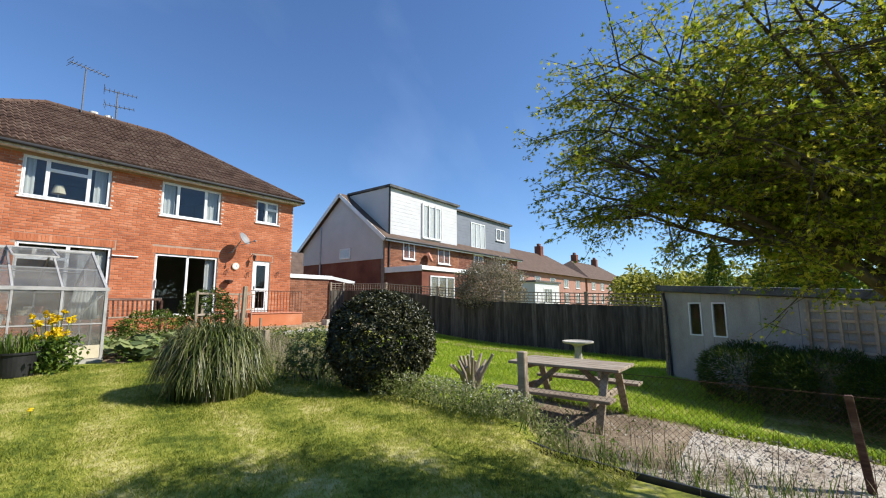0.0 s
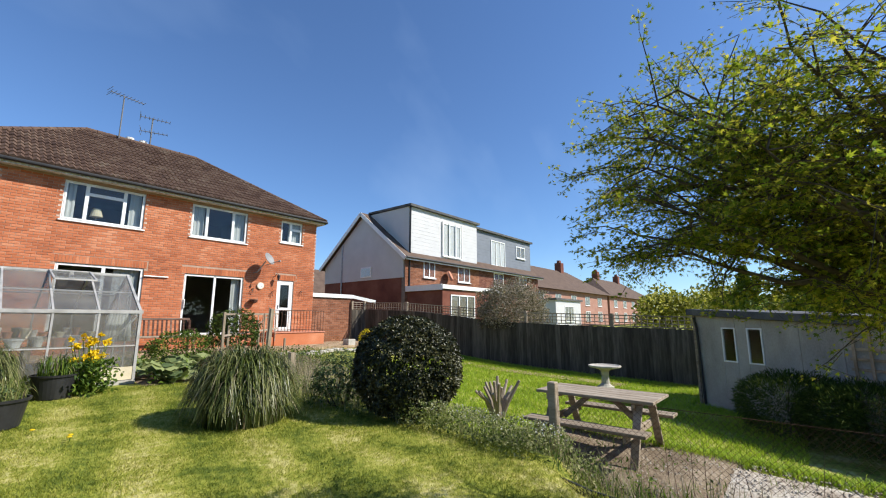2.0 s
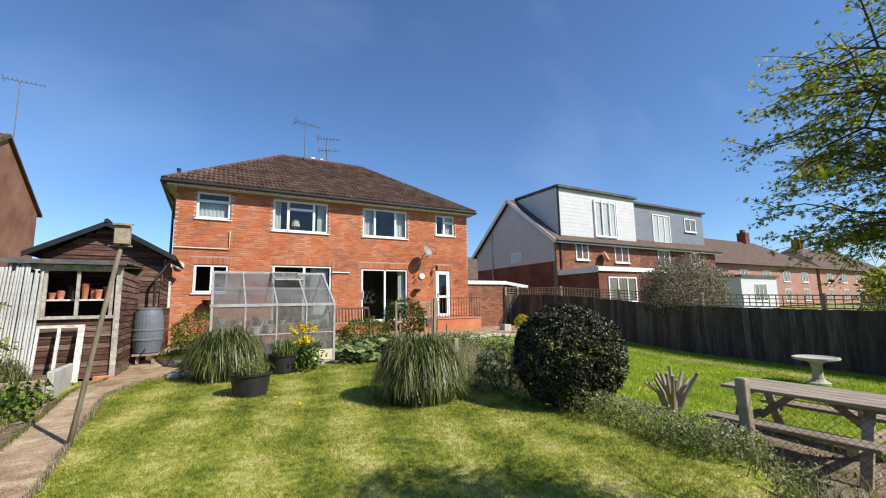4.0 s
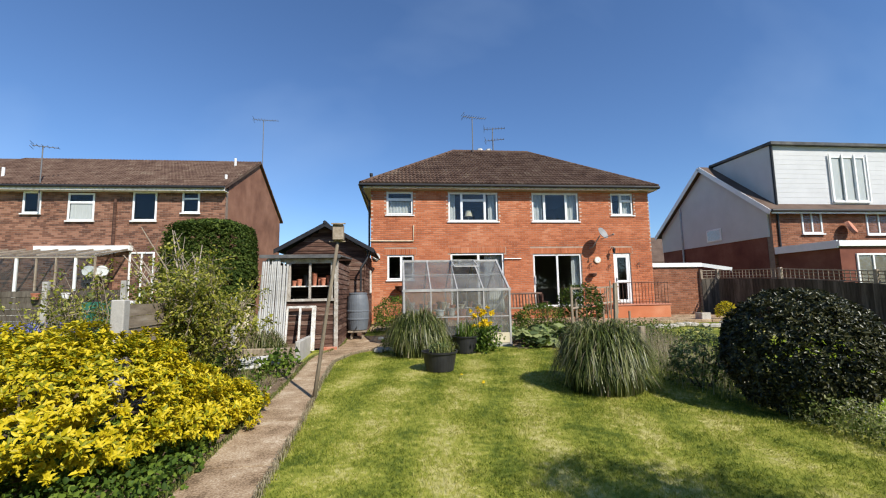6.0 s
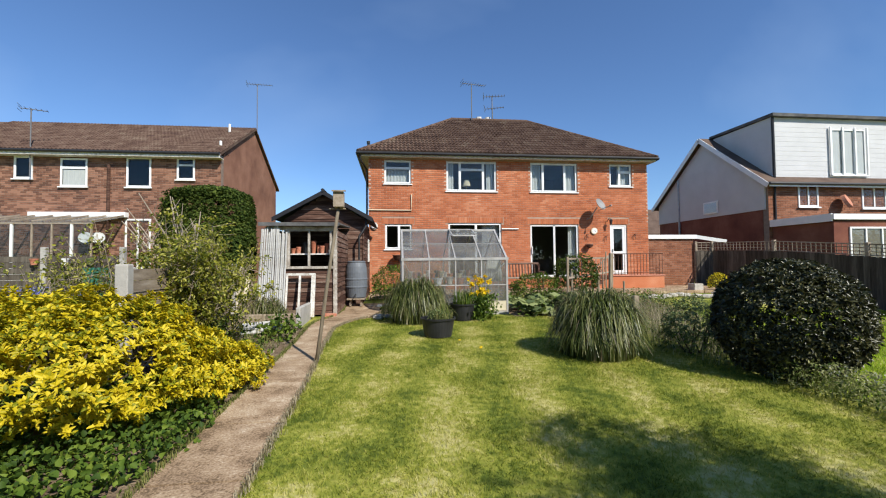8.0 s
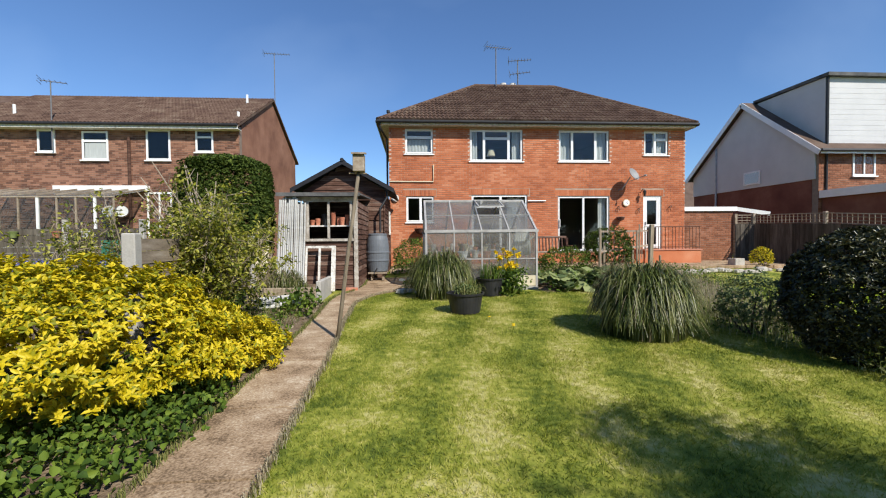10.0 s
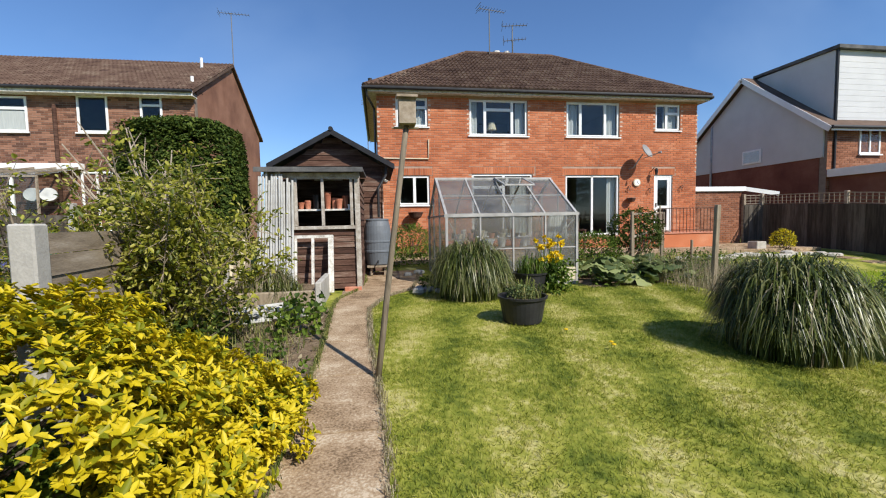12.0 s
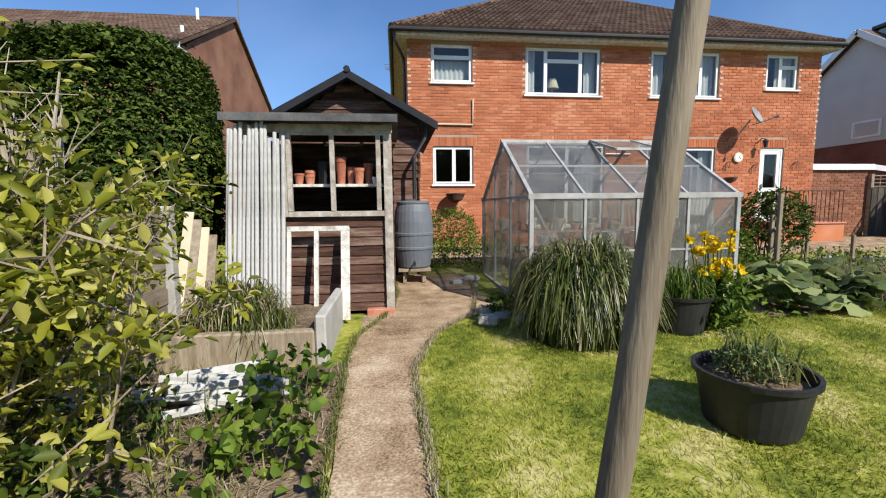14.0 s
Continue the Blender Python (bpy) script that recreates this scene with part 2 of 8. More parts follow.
M_RUSSET = mat("russet_brick", [(0.17, 0.066, 0.036), (0.26, 0.105, 0.056), (0.34, 0.155, 0.092)], scale=0.9, fine=45, rough=0.9, bump=0.4, island=0.4, spec=0.2)
M_MORTAR_DARK = mat("old_mortar", [(0.2, 0.15, 0.12), (0.3, 0.24, 0.19)], scale=6, fine=80, rough=0.95, bump=0.4, spec=0.1)
M_TILE = mat("roof_tile", [(0.055, 0.032, 0.023), (0.09, 0.054, 0.039), (0.12, 0.076, 0.055), (0.16, 0.118, 0.085)], scale=2.2, fine=30, rough=0.9, bump=0.5, island=0.2, spec=0.2)
M_TILE_FAR = mat("slate_tile", [(0.085, 0.056, 0.042), (0.15, 0.105, 0.08)], scale=2, fine=20, rough=0.9, bump=0.5, spec=0.2)
M_WHITE = mat("white_upvc", [(0.72, 0.72, 0.7), (0.84, 0.84, 0.82)], scale=3, fine=40, rough=0.35, bump=0.05, spec=0.5)
M_WHITE_OLD = mat("chipped_white_paint", [(0.3, 0.26, 0.21), (0.62, 0.6, 0.55), (0.78, 0.77, 0.73)], scale=9, fine=60, rough=0.7, bump=0.5, spec=0.3)
M_RENDER = mat("pale_grey_cladding", [(0.52, 0.52, 0.51), (0.6, 0.6, 0.59)], scale=1.2, fine=50, rough=0.8, bump=0.15, spec=0.2)
M_RENDER_WHITE = mat("white_cladding", [(0.5, 0.5, 0.5), (0.58, 0.58, 0.58)], scale=1.2, fine=50, rough=0.6, bump=0.1, spec=0.3)
M_GREY_CLAD = mat("slate_grey_cladding", [(0.15, 0.17, 0.2), (0.2, 0.22, 0.255)], scale=1.5, fine=50, rough=0.7, bump=0.15, spec=0.3)
M_BLACK = mat("black_plastic", [(0.012, 0.012, 0.013), (0.03, 0.03, 0.032)], scale=6, fine=40, rough=0.5, bump=0.1, spec=0.4)
M_FELT_DARK = mat("black_roofing_felt", [(0.014, 0.015, 0.018), (0.035, 0.036, 0.042)], scale=3, fine=50, rough=0.85, bump=0.4, spec=0.2)
M_LEAD = mat("roofing_felt", [(0.05, 0.05, 0.052), (0.1, 0.1, 0.1), (0.17, 0.165, 0.155)], scale=2.5, fine=50, rough=0.9, bump=0.4, spec=0.2)
M_FENCE = mat("weathered_fence_board", [(0.045, 0.038, 0.03), (0.085, 0.072, 0.057), (0.15, 0.13, 0.105)], scale=2, fine=24, rough=0.9, bump=0.5, stretch=(8, 8, 0.8), random_ob=0.35, spec=0.15)
M_WOOD_GREY = mat("grey_weathered_wood", [(0.16, 0.125, 0.09), (0.28, 0.225, 0.165), (0.4, 0.34, 0.27)], scale=2, fine=24, rough=0.85, bump=0.5, stretch=(7, 1, 7), random_ob=0.25, spec=0.2)
M_CLAP = mat("dark_weatherboard", [(0.035, 0.018, 0.013), (0.08, 0.04, 0.028), (0.13, 0.072, 0.052), (0.22, 0.155, 0.12)], scale=2.2, fine=26, rough=0.85, bump=0.6, stretch=(1, 1, 9), random_ob=0.3, spec=0.2)
M_POST = mat("round_wood_post", [(0.17, 0.13, 0.085), (0.29, 0.235, 0.165), (0.4, 0.34, 0.255)], scale=4, fine=26, rough=0.8, bump=0.5, stretch=(6, 6, 0.6), spec=0.2)
M_ALU = mat("aluminium", [(0.27, 0.26, 0.24), (0.4, 0.39, 0.37), (0.5, 0.49, 0.47)], scale=5, fine=60, rough=0.6, bump=0.2, metal=0.3)
M_STEEL = mat("grey_steel", [(0.28, 0.28, 0.28), (0.42, 0.42, 0.41)], scale=5, fine=60, rough=0.4, bump=0.1, metal=0.6)
M_CORR = mat("corrugated_sheet", [(0.34, 0.33, 0.3), (0.5, 0.5, 0.48), (0.64, 0.64, 0.62)], scale=3, fine=40, rough=0.65, bump=0.2, stretch=(1, 1, 0.4), spec=0.3)
M_BARREL = mat("grey_blue_plastic", [(0.1, 0.115, 0.135), (0.16, 0.18, 0.205)], scale=3, fine=50, rough=0.55, bump=0.1, spec=0.4)
M_TERRA = mat("terracotta", [(0.3, 0.1, 0.055), (0.45, 0.17, 0.1), (0.52, 0.25, 0.17)], scale=6, fine=50, rough=0.85, bump=0.2, random_ob=0.3)
M_CREAM = mat("cream_board", [(0.55, 0.48, 0.33), (0.68, 0.61, 0.45)], scale=4, fine=50, rough=0.8, bump=0.2)
M_STONE = mat("cast_stone", [(0.3, 0.28, 0.24), (0.45, 0.42, 0.37), (0.56, 0.53, 0.48)], scale=6, fine=60, rough=0.9, bump=0.5, spec=0.2)
M_CURTAIN = mat("net_curtain", [(0.5, 0.5, 0.48), (0.66, 0.66, 0.63)], scale=3, fine=20, rough=0.9, bump=0.2, stretch=(12, 12, 1), spec=0.1)
M_ROOM = mat("room_wall", [(0.2, 0.17, 0.135), (0.3, 0.265, 0.22)], scale=1, fine=20, rough=0.9, bump=0.1)
M_GLASS = glass("window_glass", (0.88, 0.9, 0.9), 0.01, 0.035)
M_GH_GLASS = glass("dusty_greenhouse_glass", (0.9, 0.92, 0.92), 0.05, 0.03, 0.24)
M_BARK = mat("bark", [(0.035, 0.027, 0.02), (0.09, 0.07, 0.052), (0.15, 0.125, 0.095)], scale=6, fine=40, rough=0.95, bump=0.8, spec=0.1)
M_TWIG = mat("pale_bare_twig", [(0.25, 0.2, 0.15), (0.42, 0.36, 0.28)], scale=6, fine=40, rough=0.9, bump=0.4, spec=0.1)


def leaf_mat(name, stops, shine=0.45, light=0.35, vary=0.7, spec=0.4):
    return mat(name, stops, scale=1.6, fine=9, rough=shine, bump=0, island=vary, through_light=light, spec=spec)


M_LEAF_MAPLE = leaf_mat("maple_leaf", [(0.1, 0.155, 0.014), (0.2, 0.265, 0.02), (0.33, 0.37, 0.03), (0.46, 0.42, 0.05)], 0.6, 0.66, spec=0.2)
M_LEAF_DARK = leaf_mat("glossy_dark_leaf", [(0.014, 0.018, 0.007), (0.036, 0.042, 0.015), (0.09, 0.088, 0.032)], 0.36, 0.18, spec=0.42)
M_LEAF_YELLOW = leaf_mat("yellow_green_leaf", [(0.21, 0.225, 0.01), (0.47, 0.385, 0.008), (0.59, 0.465, 0.01), (0.68, 0.55, 0.03)], 0.5, 0.3, 0.7, 0.3)
M_LEAF_OLIVE = leaf_mat("olive_leaf", [(0.11, 0.14, 0.014), (0.25, 0.265, 0.024), (0.4, 0.39, 0.04), (0.5, 0.47, 0.12)], 0.5, 0.45)
M_LEAF_MID = leaf_mat("green_leaf", [(0.045, 0.085, 0.016), (0.095, 0.16, 0.022), (0.18, 0.25, 0.035)], 0.55, 0.35, spec=0.16)
M_LEAF_HEDGE = leaf_mat("hedge_leaf", [(0.03, 0.055, 0.01), (0.06, 0.095, 0.018), (0.12, 0.16, 0.028)], 0.6, 0.25, spec=0.12)
M_LEAF_GREYGREEN = leaf_mat("grey_green_leaf", [(0.1, 0.14, 0.06), (0.18, 0.23, 0.08), (0.3, 0.34, 0.14)], 0.55, 0.3, spec=0.15)
M_STRAP = leaf_mat("strap_leaf", [(0.035, 0.05, 0.01), (0.075, 0.1, 0.018), (0.13, 0.155, 0.03), (0.21, 0.215, 0.08)], 0.36, 0.22, 0.9, spec=0.35)
M_DRY = leaf_mat("dry_stem", [(0.2, 0.16, 0.09), (0.33, 0.28, 0.17), (0.46, 0.4, 0.27)], 0.7, 0.3)
M_TALL = leaf_mat("tall_grass_leaf", [(0.1, 0.135, 0.03), (0.18, 0.21, 0.055), (0.33, 0.31, 0.11)], 0.6, 0.35, spec=0.15)
M_PALE = leaf_mat("pale_cover_leaf", [(0.13, 0.17, 0.045), (0.25, 0.28, 0.09), (0.42, 0.42, 0.22)], 0.6, 0.4, spec=0.15)
M_LUSH = leaf_mat("lush_grass_blade", [(0.2, 0.32, 0.015), (0.33, 0.47, 0.022), (0.46, 0.56, 0.045)], 0.6, 0.4)
M_CSHED = mat("stained_concrete_panel", [(0.26, 0.235, 0.2), (0.38, 0.35, 0.3), (0.48, 0.445, 0.385)], scale=2.0, fine=60, rough=0.92, bump=0.5, spec=0.15, stretch=(1, 1, 0.5))
M_FLAKE = mat("flaking_grey_paint", [(0.2, 0.16, 0.12), (0.38, 0.34, 0.29), (0.58, 0.55, 0.5)], scale=9, fine=60, rough=0.8, bump=0.6, spec=0.2)
M_GRAVEL = mat("pale_gravel", [(0.18, 0.145, 0.11), (0.33, 0.28, 0.225), (0.44, 0.395, 0.33), (0.58, 0.54, 0.48)], scale=2.0, fine=34, speck=0.9, rough=0.95, bump=1.0, dist=0.015, spec=0.1)
M_AERIAL = mat("dull_aerial_metal", [(0.1, 0.1, 0.105), (0.18, 0.18, 0.185)], scale=5, fine=60, rough=0.6, bump=0.1)
M_LATTICE = mat("pale_lattice_wood", [(0.26, 0.19, 0.12), (0.4, 0.3, 0.2), (0.52, 0.41, 0.29)], scale=3, fine=30, rough=0.85, bump=0.4, random_ob=0.3, spec=0.15)
# earth-brown gravel; its colour also holds the shade around the picnic table
M_GRAVEL_BROWN_SHADED = mat("shaded_earthy_gravel", [(0.1, 0.075, 0.05), (0.19, 0.145, 0.1), (0.32, 0.26, 0.19)], scale=2.5, fine=34, speck=0.8, rough=0.95, bump=1.0, dist=0.015, spec=0.1)
M_POLE = mat("dark_rustic_pole", [(0.1, 0.08, 0.055), (0.19, 0.155, 0.11), (0.29, 0.24, 0.175)], scale=4, fine=26, rough=0.75, bump=0.5, stretch=(6, 6, 0.6), spec=0.25)
M_BLOSSOM = leaf_mat("pinkish_spring_leaf", [(0.14, 0.13, 0.07), (0.27, 0.235, 0.15), (0.42, 0.36, 0.28)], 0.6, 0.35, spec=0.15)
M_DISH = mat("grey_dish_paint", [(0.2, 0.2, 0.2), (0.28, 0.28, 0.28)], scale=4, fine=40, rough=0.6, bump=0.1)
M_TOOTH = mat("pale_pointing", [(0.42, 0.3, 0.23), (0.6, 0.5, 0.42)], scale=6, fine=60, rough=0.95, bump=0.4, spec=0.1)
M_FLOWER_Y = leaf_mat("yellow_petal", [(0.75, 0.5, 0.0), (0.85, 0.62, 0.01)], 0.6, 0.3, 0.5)
M_FLOWER_B = leaf_mat("blue_petal", [(0.13, 0.14, 0.42), (0.22, 0.24, 0.6)], 0.6, 0.3, 0.5)
M_FLOWER_W = leaf_mat("white_petal", [(0.6, 0.6, 0.55), (0.75, 0.75, 0.7)], 0.6, 0.3, 0.5)


# ---- ground ----
def step01(a):
    a = min(1.0, max(0.0, a))
    return a * a * (3 - 2 * a)


def ground_z(x, y):
    """The lawn rises gently to the house; the neighbouring strip of garden lies a little lower."""
    z = 0.03 * (min(max(y, -30.0), 3.0) + 9.8)
    near = step01((-13.5 - y) / 0.45)
    low = step01((x + 0.1 + 0.52 * near) / (0.7 - 0.4 * near)) * (1 - step01((y + 9.0) / 7.0))
    return z - 0.3 * low


def spread(lo, hi, fine_lo, fine_hi, fine, steps):
    far_lo = fine_lo - np.geomspace(1, fine_lo - lo + 1, steps)[::-1] + 1
    far_hi = fine_hi + np.geomspace(1, hi - fine_hi + 1, steps) - 1
    return np.unique(np.concatenate([far_lo, np.arange(fine_lo, fine_hi, fine), far_hi]))


gx, gy = spread(-900, 900, -12, 12, 0.25, 24), spread(-900, 900, -20, 4, 0.25, 24)
gv = np.array([(x, y, ground_z(x, y) + (0.012 * noise.noise((x * 1.7, y * 1.7, 0)) if -12 <= x <= 12 and -20 <= y <= 4 else 0)) for y in gy for x in gx])
nx_, ny_ = len(gx), len(gy)
ii = np.arange(nx_ * ny_).reshape(ny_, nx_)
gf = np.stack([ii[:-1, :-1].ravel(), ii[:-1, 1:].ravel(), ii[1:, 1:].ravel(), ii[1:, :-1].ravel()], 1)
ground = new("ground", quick("ground", gv, gf, M_GRASS, smooth=True))
tagged(ground, "mown green lawn with paler dry patches", "lawn", kind="structure")


# ---- house ----
def brick_face(shape, x0, x1, z0, z1, holes, y=0.0, proud=0.008, course=0.075, length=0.225, soldier=()):
    """Bricks of a wall that faces -y, laid in stretcher bond, around rectangular holes."""
    gap = 0.010
    row = 0
    z = z0
    while z + course <= z1 + 0.001:
        x = x0 - (length / 2 if row % 2 else 0)
        while x < x1:
            a, b = max(x, x0), min(x + length - gap, x1)
            cuts = [(a, b)]
            for hx0, hx1, hz0, hz1 in tuple(holes) + tuple(soldier):
                if z + course - gap > hz0 and z < hz1:
                    nxt = []
                    for c0, c1 in cuts:
                        if c1 <= hx0 or c0 >= hx1:
                            nxt.append((c0, c1))
                        else:
                            if c0 < hx0:
                                nxt.append((c0, hx0))
                            if c1 > hx1:
                                nxt.append((hx1, c1))
                    cuts = nxt
            for c0, c1 in cuts:
                if c1 - c0 > 0.02:
                    d = proud + rng.uniform(-0.002, 0.003)
                    zz = z + course - gap
                    n = len(shape.v)
                    shape.v += [(c0, y, z), (c1, y, z), (c1, y, zz), (c0, y, zz), (c0 + .003, y - d, z + .003), (c1 - .003, y - d, z + .003), (c1 - .003, y - d, zz - .003), (c0 + .003, y - d, zz - .003)]
                    shape.f += [(n + 4, n + 5, n + 6, n + 7), (n, n + 1, n + 5, n + 4), (n + 1, n + 2, n + 6, n + 5), (n + 2, n + 3, n + 7, n + 6), (n + 3, n, n + 4, n + 7)]
            x += length
        z += course
        row += 1
    for hx0, hx1, hz0, hz1 in soldier:
        x = hx0
        while x + 0.065 <= hx1 + 0.002:
            shape.box(x, x + 0.065, y - proud, y + 0.01, hz0 + 0.005, hz1 - 0.005)
            x += 0.075
    return shape


def wall_with_holes(shape, x0, x1, z0, z1, y0, y1, holes):
    """One wall slab along x with openings right through it."""
    xs = sorted({x0, x1, *[h[0] for h in holes], *[h[1] for h in holes]})
    zs = sorted({z0, z1, *[h[2] for h in holes], *[h[3] for h in holes]})
    nx, nz = len(xs), len(zs)

    def full(i, k):
        if not (0 <= i < nx - 1 and 0 <= k < nz - 1):
            return False
        cx, cz = (xs[i] + xs[i + 1]) / 2, (zs[k] + zs[k + 1]) / 2
        return not any(h[0] < cx < h[1] and h[2] < cz < h[3] for h in holes)

    def vid(i, k, back):
        return (k * nx + i) * 2 + back
    verts = [(xs[i], y, zs[k]) for k in range(nz) for i in range(nx) for y in (y0, y1)]
    faces = []
    for k in range(nz - 1):
        for i in range(nx - 1):
            if not full(i, k):
                continue
            faces.append((vid(i, k, 0), vid(i + 1, k, 0), vid(i + 1, k + 1, 0), vid(i, k + 1, 0)))
            faces.append((vid(i, k, 1), vid(i, k + 1, 1), vid(i + 1, k + 1, 1), vid(i + 1, k, 1)))
            for di, dk, a, b in ((-1, 0, (i, k), (i, k + 1)), (1, 0, (i + 1, k), (i + 1, k + 1)), (0, -1, (i, k), (i + 1, k)), (0, 1, (i, k + 1), (i + 1, k + 1))):
                if not full(i + di, k + dk):
                    faces.append((vid(*a, 0), vid(*b, 0), vid(*b, 1), vid(*a, 1)))
    used = sorted({v for f in faces for v in f})
    to = {v: i for i, v in enumerate(used)}
    return shape.add([verts[v] for v in used], [tuple(to[v] for v in f) for f in faces])


def window(parent, x0, x1, z0, z1, lights, y=0.0, depth=0.07, name="window", sill=True, label=""):
    """A white framed window. lights: (from, to, bottom, top) as shares of the opening, each a sash with its pane."""
    w = part(name, Shape().box(x0, x0 + 0.05, y, y + depth, z0, z1).box(x1 - 0.05, x1, y, y + depth, z0, z1)
             .box(x0 + 0.05, x1 - 0.05, y, y + depth, z0, z0 + 0.05).box(x0 + 0.05, x1 - 0.05, y, y + depth, z1 - 0.05, z1), M_WHITE, parent, label, 0.004)
    for a, b, c, d in lights:
        ax, bx = x0 + 0.03 + (x1 - x0 - 0.06) * a, x0 + 0.03 + (x1 - x0 - 0.06) * b
        cz, dz = z0 + 0.03 + (z1 - z0 - 0.06) * c, z0 + 0.03 + (z1 - z0 - 0.06) * d
        t = 0.045
        yy = y - 0.012
        part("sash", Shape().box(ax, ax + t, yy, y + 0.04, cz, dz).box(bx - t, bx, yy, y + 0.04, cz, dz)
             .box(ax + t, bx - t, yy, y + 0.04, cz, cz + t).box(ax + t, bx - t, yy, y + 0.04, dz - t, dz), M_WHITE, w, bevel=0.004)
        part("pane", Shape().box(ax + t, bx - t, y + 0.012, y + 0.018, cz + t, dz - t), M_GLASS, w)
    if sill:
        part("sill", Shape().box(x0 - 0.05, x1 + 0.05, y - 0.10, y, z0 - 0.045, z0), M_WHITE, w, bevel=0.008)
    return w


def dark_room(parent, x0, x1, z0, z1, y0, y1):
    """The plain inside of a room behind a window."""
    s = Shape()
    s.box(x0, x1, y1, y1 + 0.05, z0, z1).box(x0 - 0.05, x0, y0, y1, z0, z1).box(x1, x1 + 0.05, y0, y1, z0, z1)
    s.box(x0, x1, y0, y1, z0 - 0.05, z0).box(x0, x1, y0, y1, z1, z1 + 0.05)
    return part("room", s, M_ROOM, parent)


def tiled_slope(shape, corners, pitch_len, tile_w=0.3, gauge=0.3, lift=0.045):
    """Lapped tiles over a slope. corners: eave left, eave right, ridge right, ridge left."""
    a, b, c, d = [Vector(p) for p in corners]
    rows = max(1, int(pitch_len / gauge))
    nrm = (b - a).cross(d - a).normalized()
    if nrm.z < 0:
        nrm = -nrm
    for r in range(rows):
        t0, t1 = r / rows, min(1.0, (r + 1.12) / rows)
        p0, p1, q0, q1 = a.lerp(d, t0), b.lerp(c, t0), a.lerp(d, t1), b.lerp(c, t1)
        width = (p1 - p0).length
        cols = max(1, int(width / tile_w))
        ax = (b - a).normalized()
        left, right = (p0 - a).dot(ax), (p1 - a).dot(ax)
        ul, ur = (q0 - a).dot(ax), (q1 - a).dot(ax)
        k0 = math.floor(left / tile_w) - 1
        x = k0 * tile_w + (tile_w / 2 if r % 2 else 0)
        up = (q0 - p0) - ax * (q0 - p0).dot(ax)
        while x < right:
            x0, x1 = max(x + 0.004, left), min(x + tile_w - 0.004, right)
            u0, u1 = max(x + 0.004, ul), min(x + tile_w - 0.004, ur)
            if x1 - x0 > 0.03 and u1 > u0:
                base = a + (p0 - a) - ax * left
                j = rng.uniform(-0.004, 0.006)
                lo, hi = nrm * (lift + j), nrm * 0.006
                mid0, mid1 = (x0 + x1) / 2, (u0 + u1) / 2
                n = len(shape.v)
                shape.v += [tuple(base + ax * x0), tuple(base + ax * x1),
                            tuple(base + ax * x0 + lo), tuple(base + ax * (x0 * .75 + x1 * .25) + lo + nrm * 0.045), tuple(base + ax * mid0 + lo * 0.8), tuple(base + ax * (x0 * .25 + x1 * .75) + lo + nrm * 0.045), tuple(base + ax * x1 + lo),
                            tuple(base + up + ax * u0 + hi), tuple(base + up + ax * (u0 * .75 + u1 * .25) + hi + nrm * 0.045), tuple(base + up + ax * mid1 + hi), tuple(base + up + ax * (u0 * .25 + u1 * .75) + hi + nrm * 0.045), tuple(base + up + ax * u1 + hi)]
                shape.f += [(n, n + 1, n + 6, n + 5, n + 4, n + 3, n + 2)] + [(n + 2 + i, n + 3 + i, n + 8 + i, n + 7 + i) for i in range(4)]
            x += tile_w
    return shape


def stuff(ob):
    ob["kind"] = "stuff"
    return ob


HX0, HX1, HB, EAVE = -5.54, 5.6, 0.25, 5.36
TOP_WINDOWS = [(-4.96, -3.95, 4.335, 5.24), (-2.6, -0.64, 4.08, 5.24), (0.72, 2.64, 4.08, 5.24), (3.99, 4.94, 4.335, 5.24)]
LOW_WINDOW = (-4.94, -3.93, 1.865, 2.81)
WIDE_DOOR, PATIO_DOOR, BACK_DOOR = (-2.55, -0.47, 0.75, 2.86), (0.68, 2.65, 0.75, 2.81), (3.97, 4.68, 0.82, 2.81)
holes = TOP_WINDOWS + [LOW_WINDOW, WIDE_DOOR, PATIO_DOOR, BACK_DOOR]

house = thing("house", 0, 0, 0, "pair of red brick houses under a brown hipped tile roof", "house")
wall = part("wall", wall_with_holes(Shape(), HX0, HX1, HB, EAVE, 0.0, 0.28, holes), M_MORTAR, house, "red brick rear wall with pale mortar")
soldiers = [(h[0] - 0.1, h[1] + 0.1, h[3], h[3] + 0.225) for h in (LOW_WINDOW, WIDE_DOOR, PATIO_DOOR, BACK_DOOR)]
bricks = brick_face(Shape(), HX0, HX1, HB, EAVE - 0.02, holes, soldier=soldiers)
stuff(part("brick", bricks, M_BRICK, wall))
for a, b, c, d in ((HX0, HX0 + 0.28, 0.28, 7.5), (HX1 - 0.28, HX1, 0.28, 7.5), (HX0 + 0.28, HX1 - 0.28, 7.22, 7.5)):
    part("wall", Shape().box(a, b, c, d, HB, EAVE), M_BRICK, house)
for a, b in ((3.2, 3.4), (HB, 0.7)):
    part("floor_slab", Shape().box(HX0 + 0.28, HX1 - 0.28, 0.28, 7.22, a, b), M_ROOM, house)
# pale mortar toothing beside the openings and corners
tooth = Shape()
for x, zlo, zhi in [(HX0, 3.4, 5.1), (HX1 - 0.06, 2.9, 5.1)] + [(h[i] + (0.02 if i else -0.08), h[2] + 0.05, h[3] - 0.1) for h in TOP_WINDOWS for i in (0, 1)]:
    z = zlo
    while z < zhi:
        tooth.box(x, x + 0.06 + rng.uniform(-0.02, 0.03), -0.0125, 0.01, z, z + 0.05)
        z += 0.15
stuff(part("mortar_patch", tooth, M_TOOTH, wall))
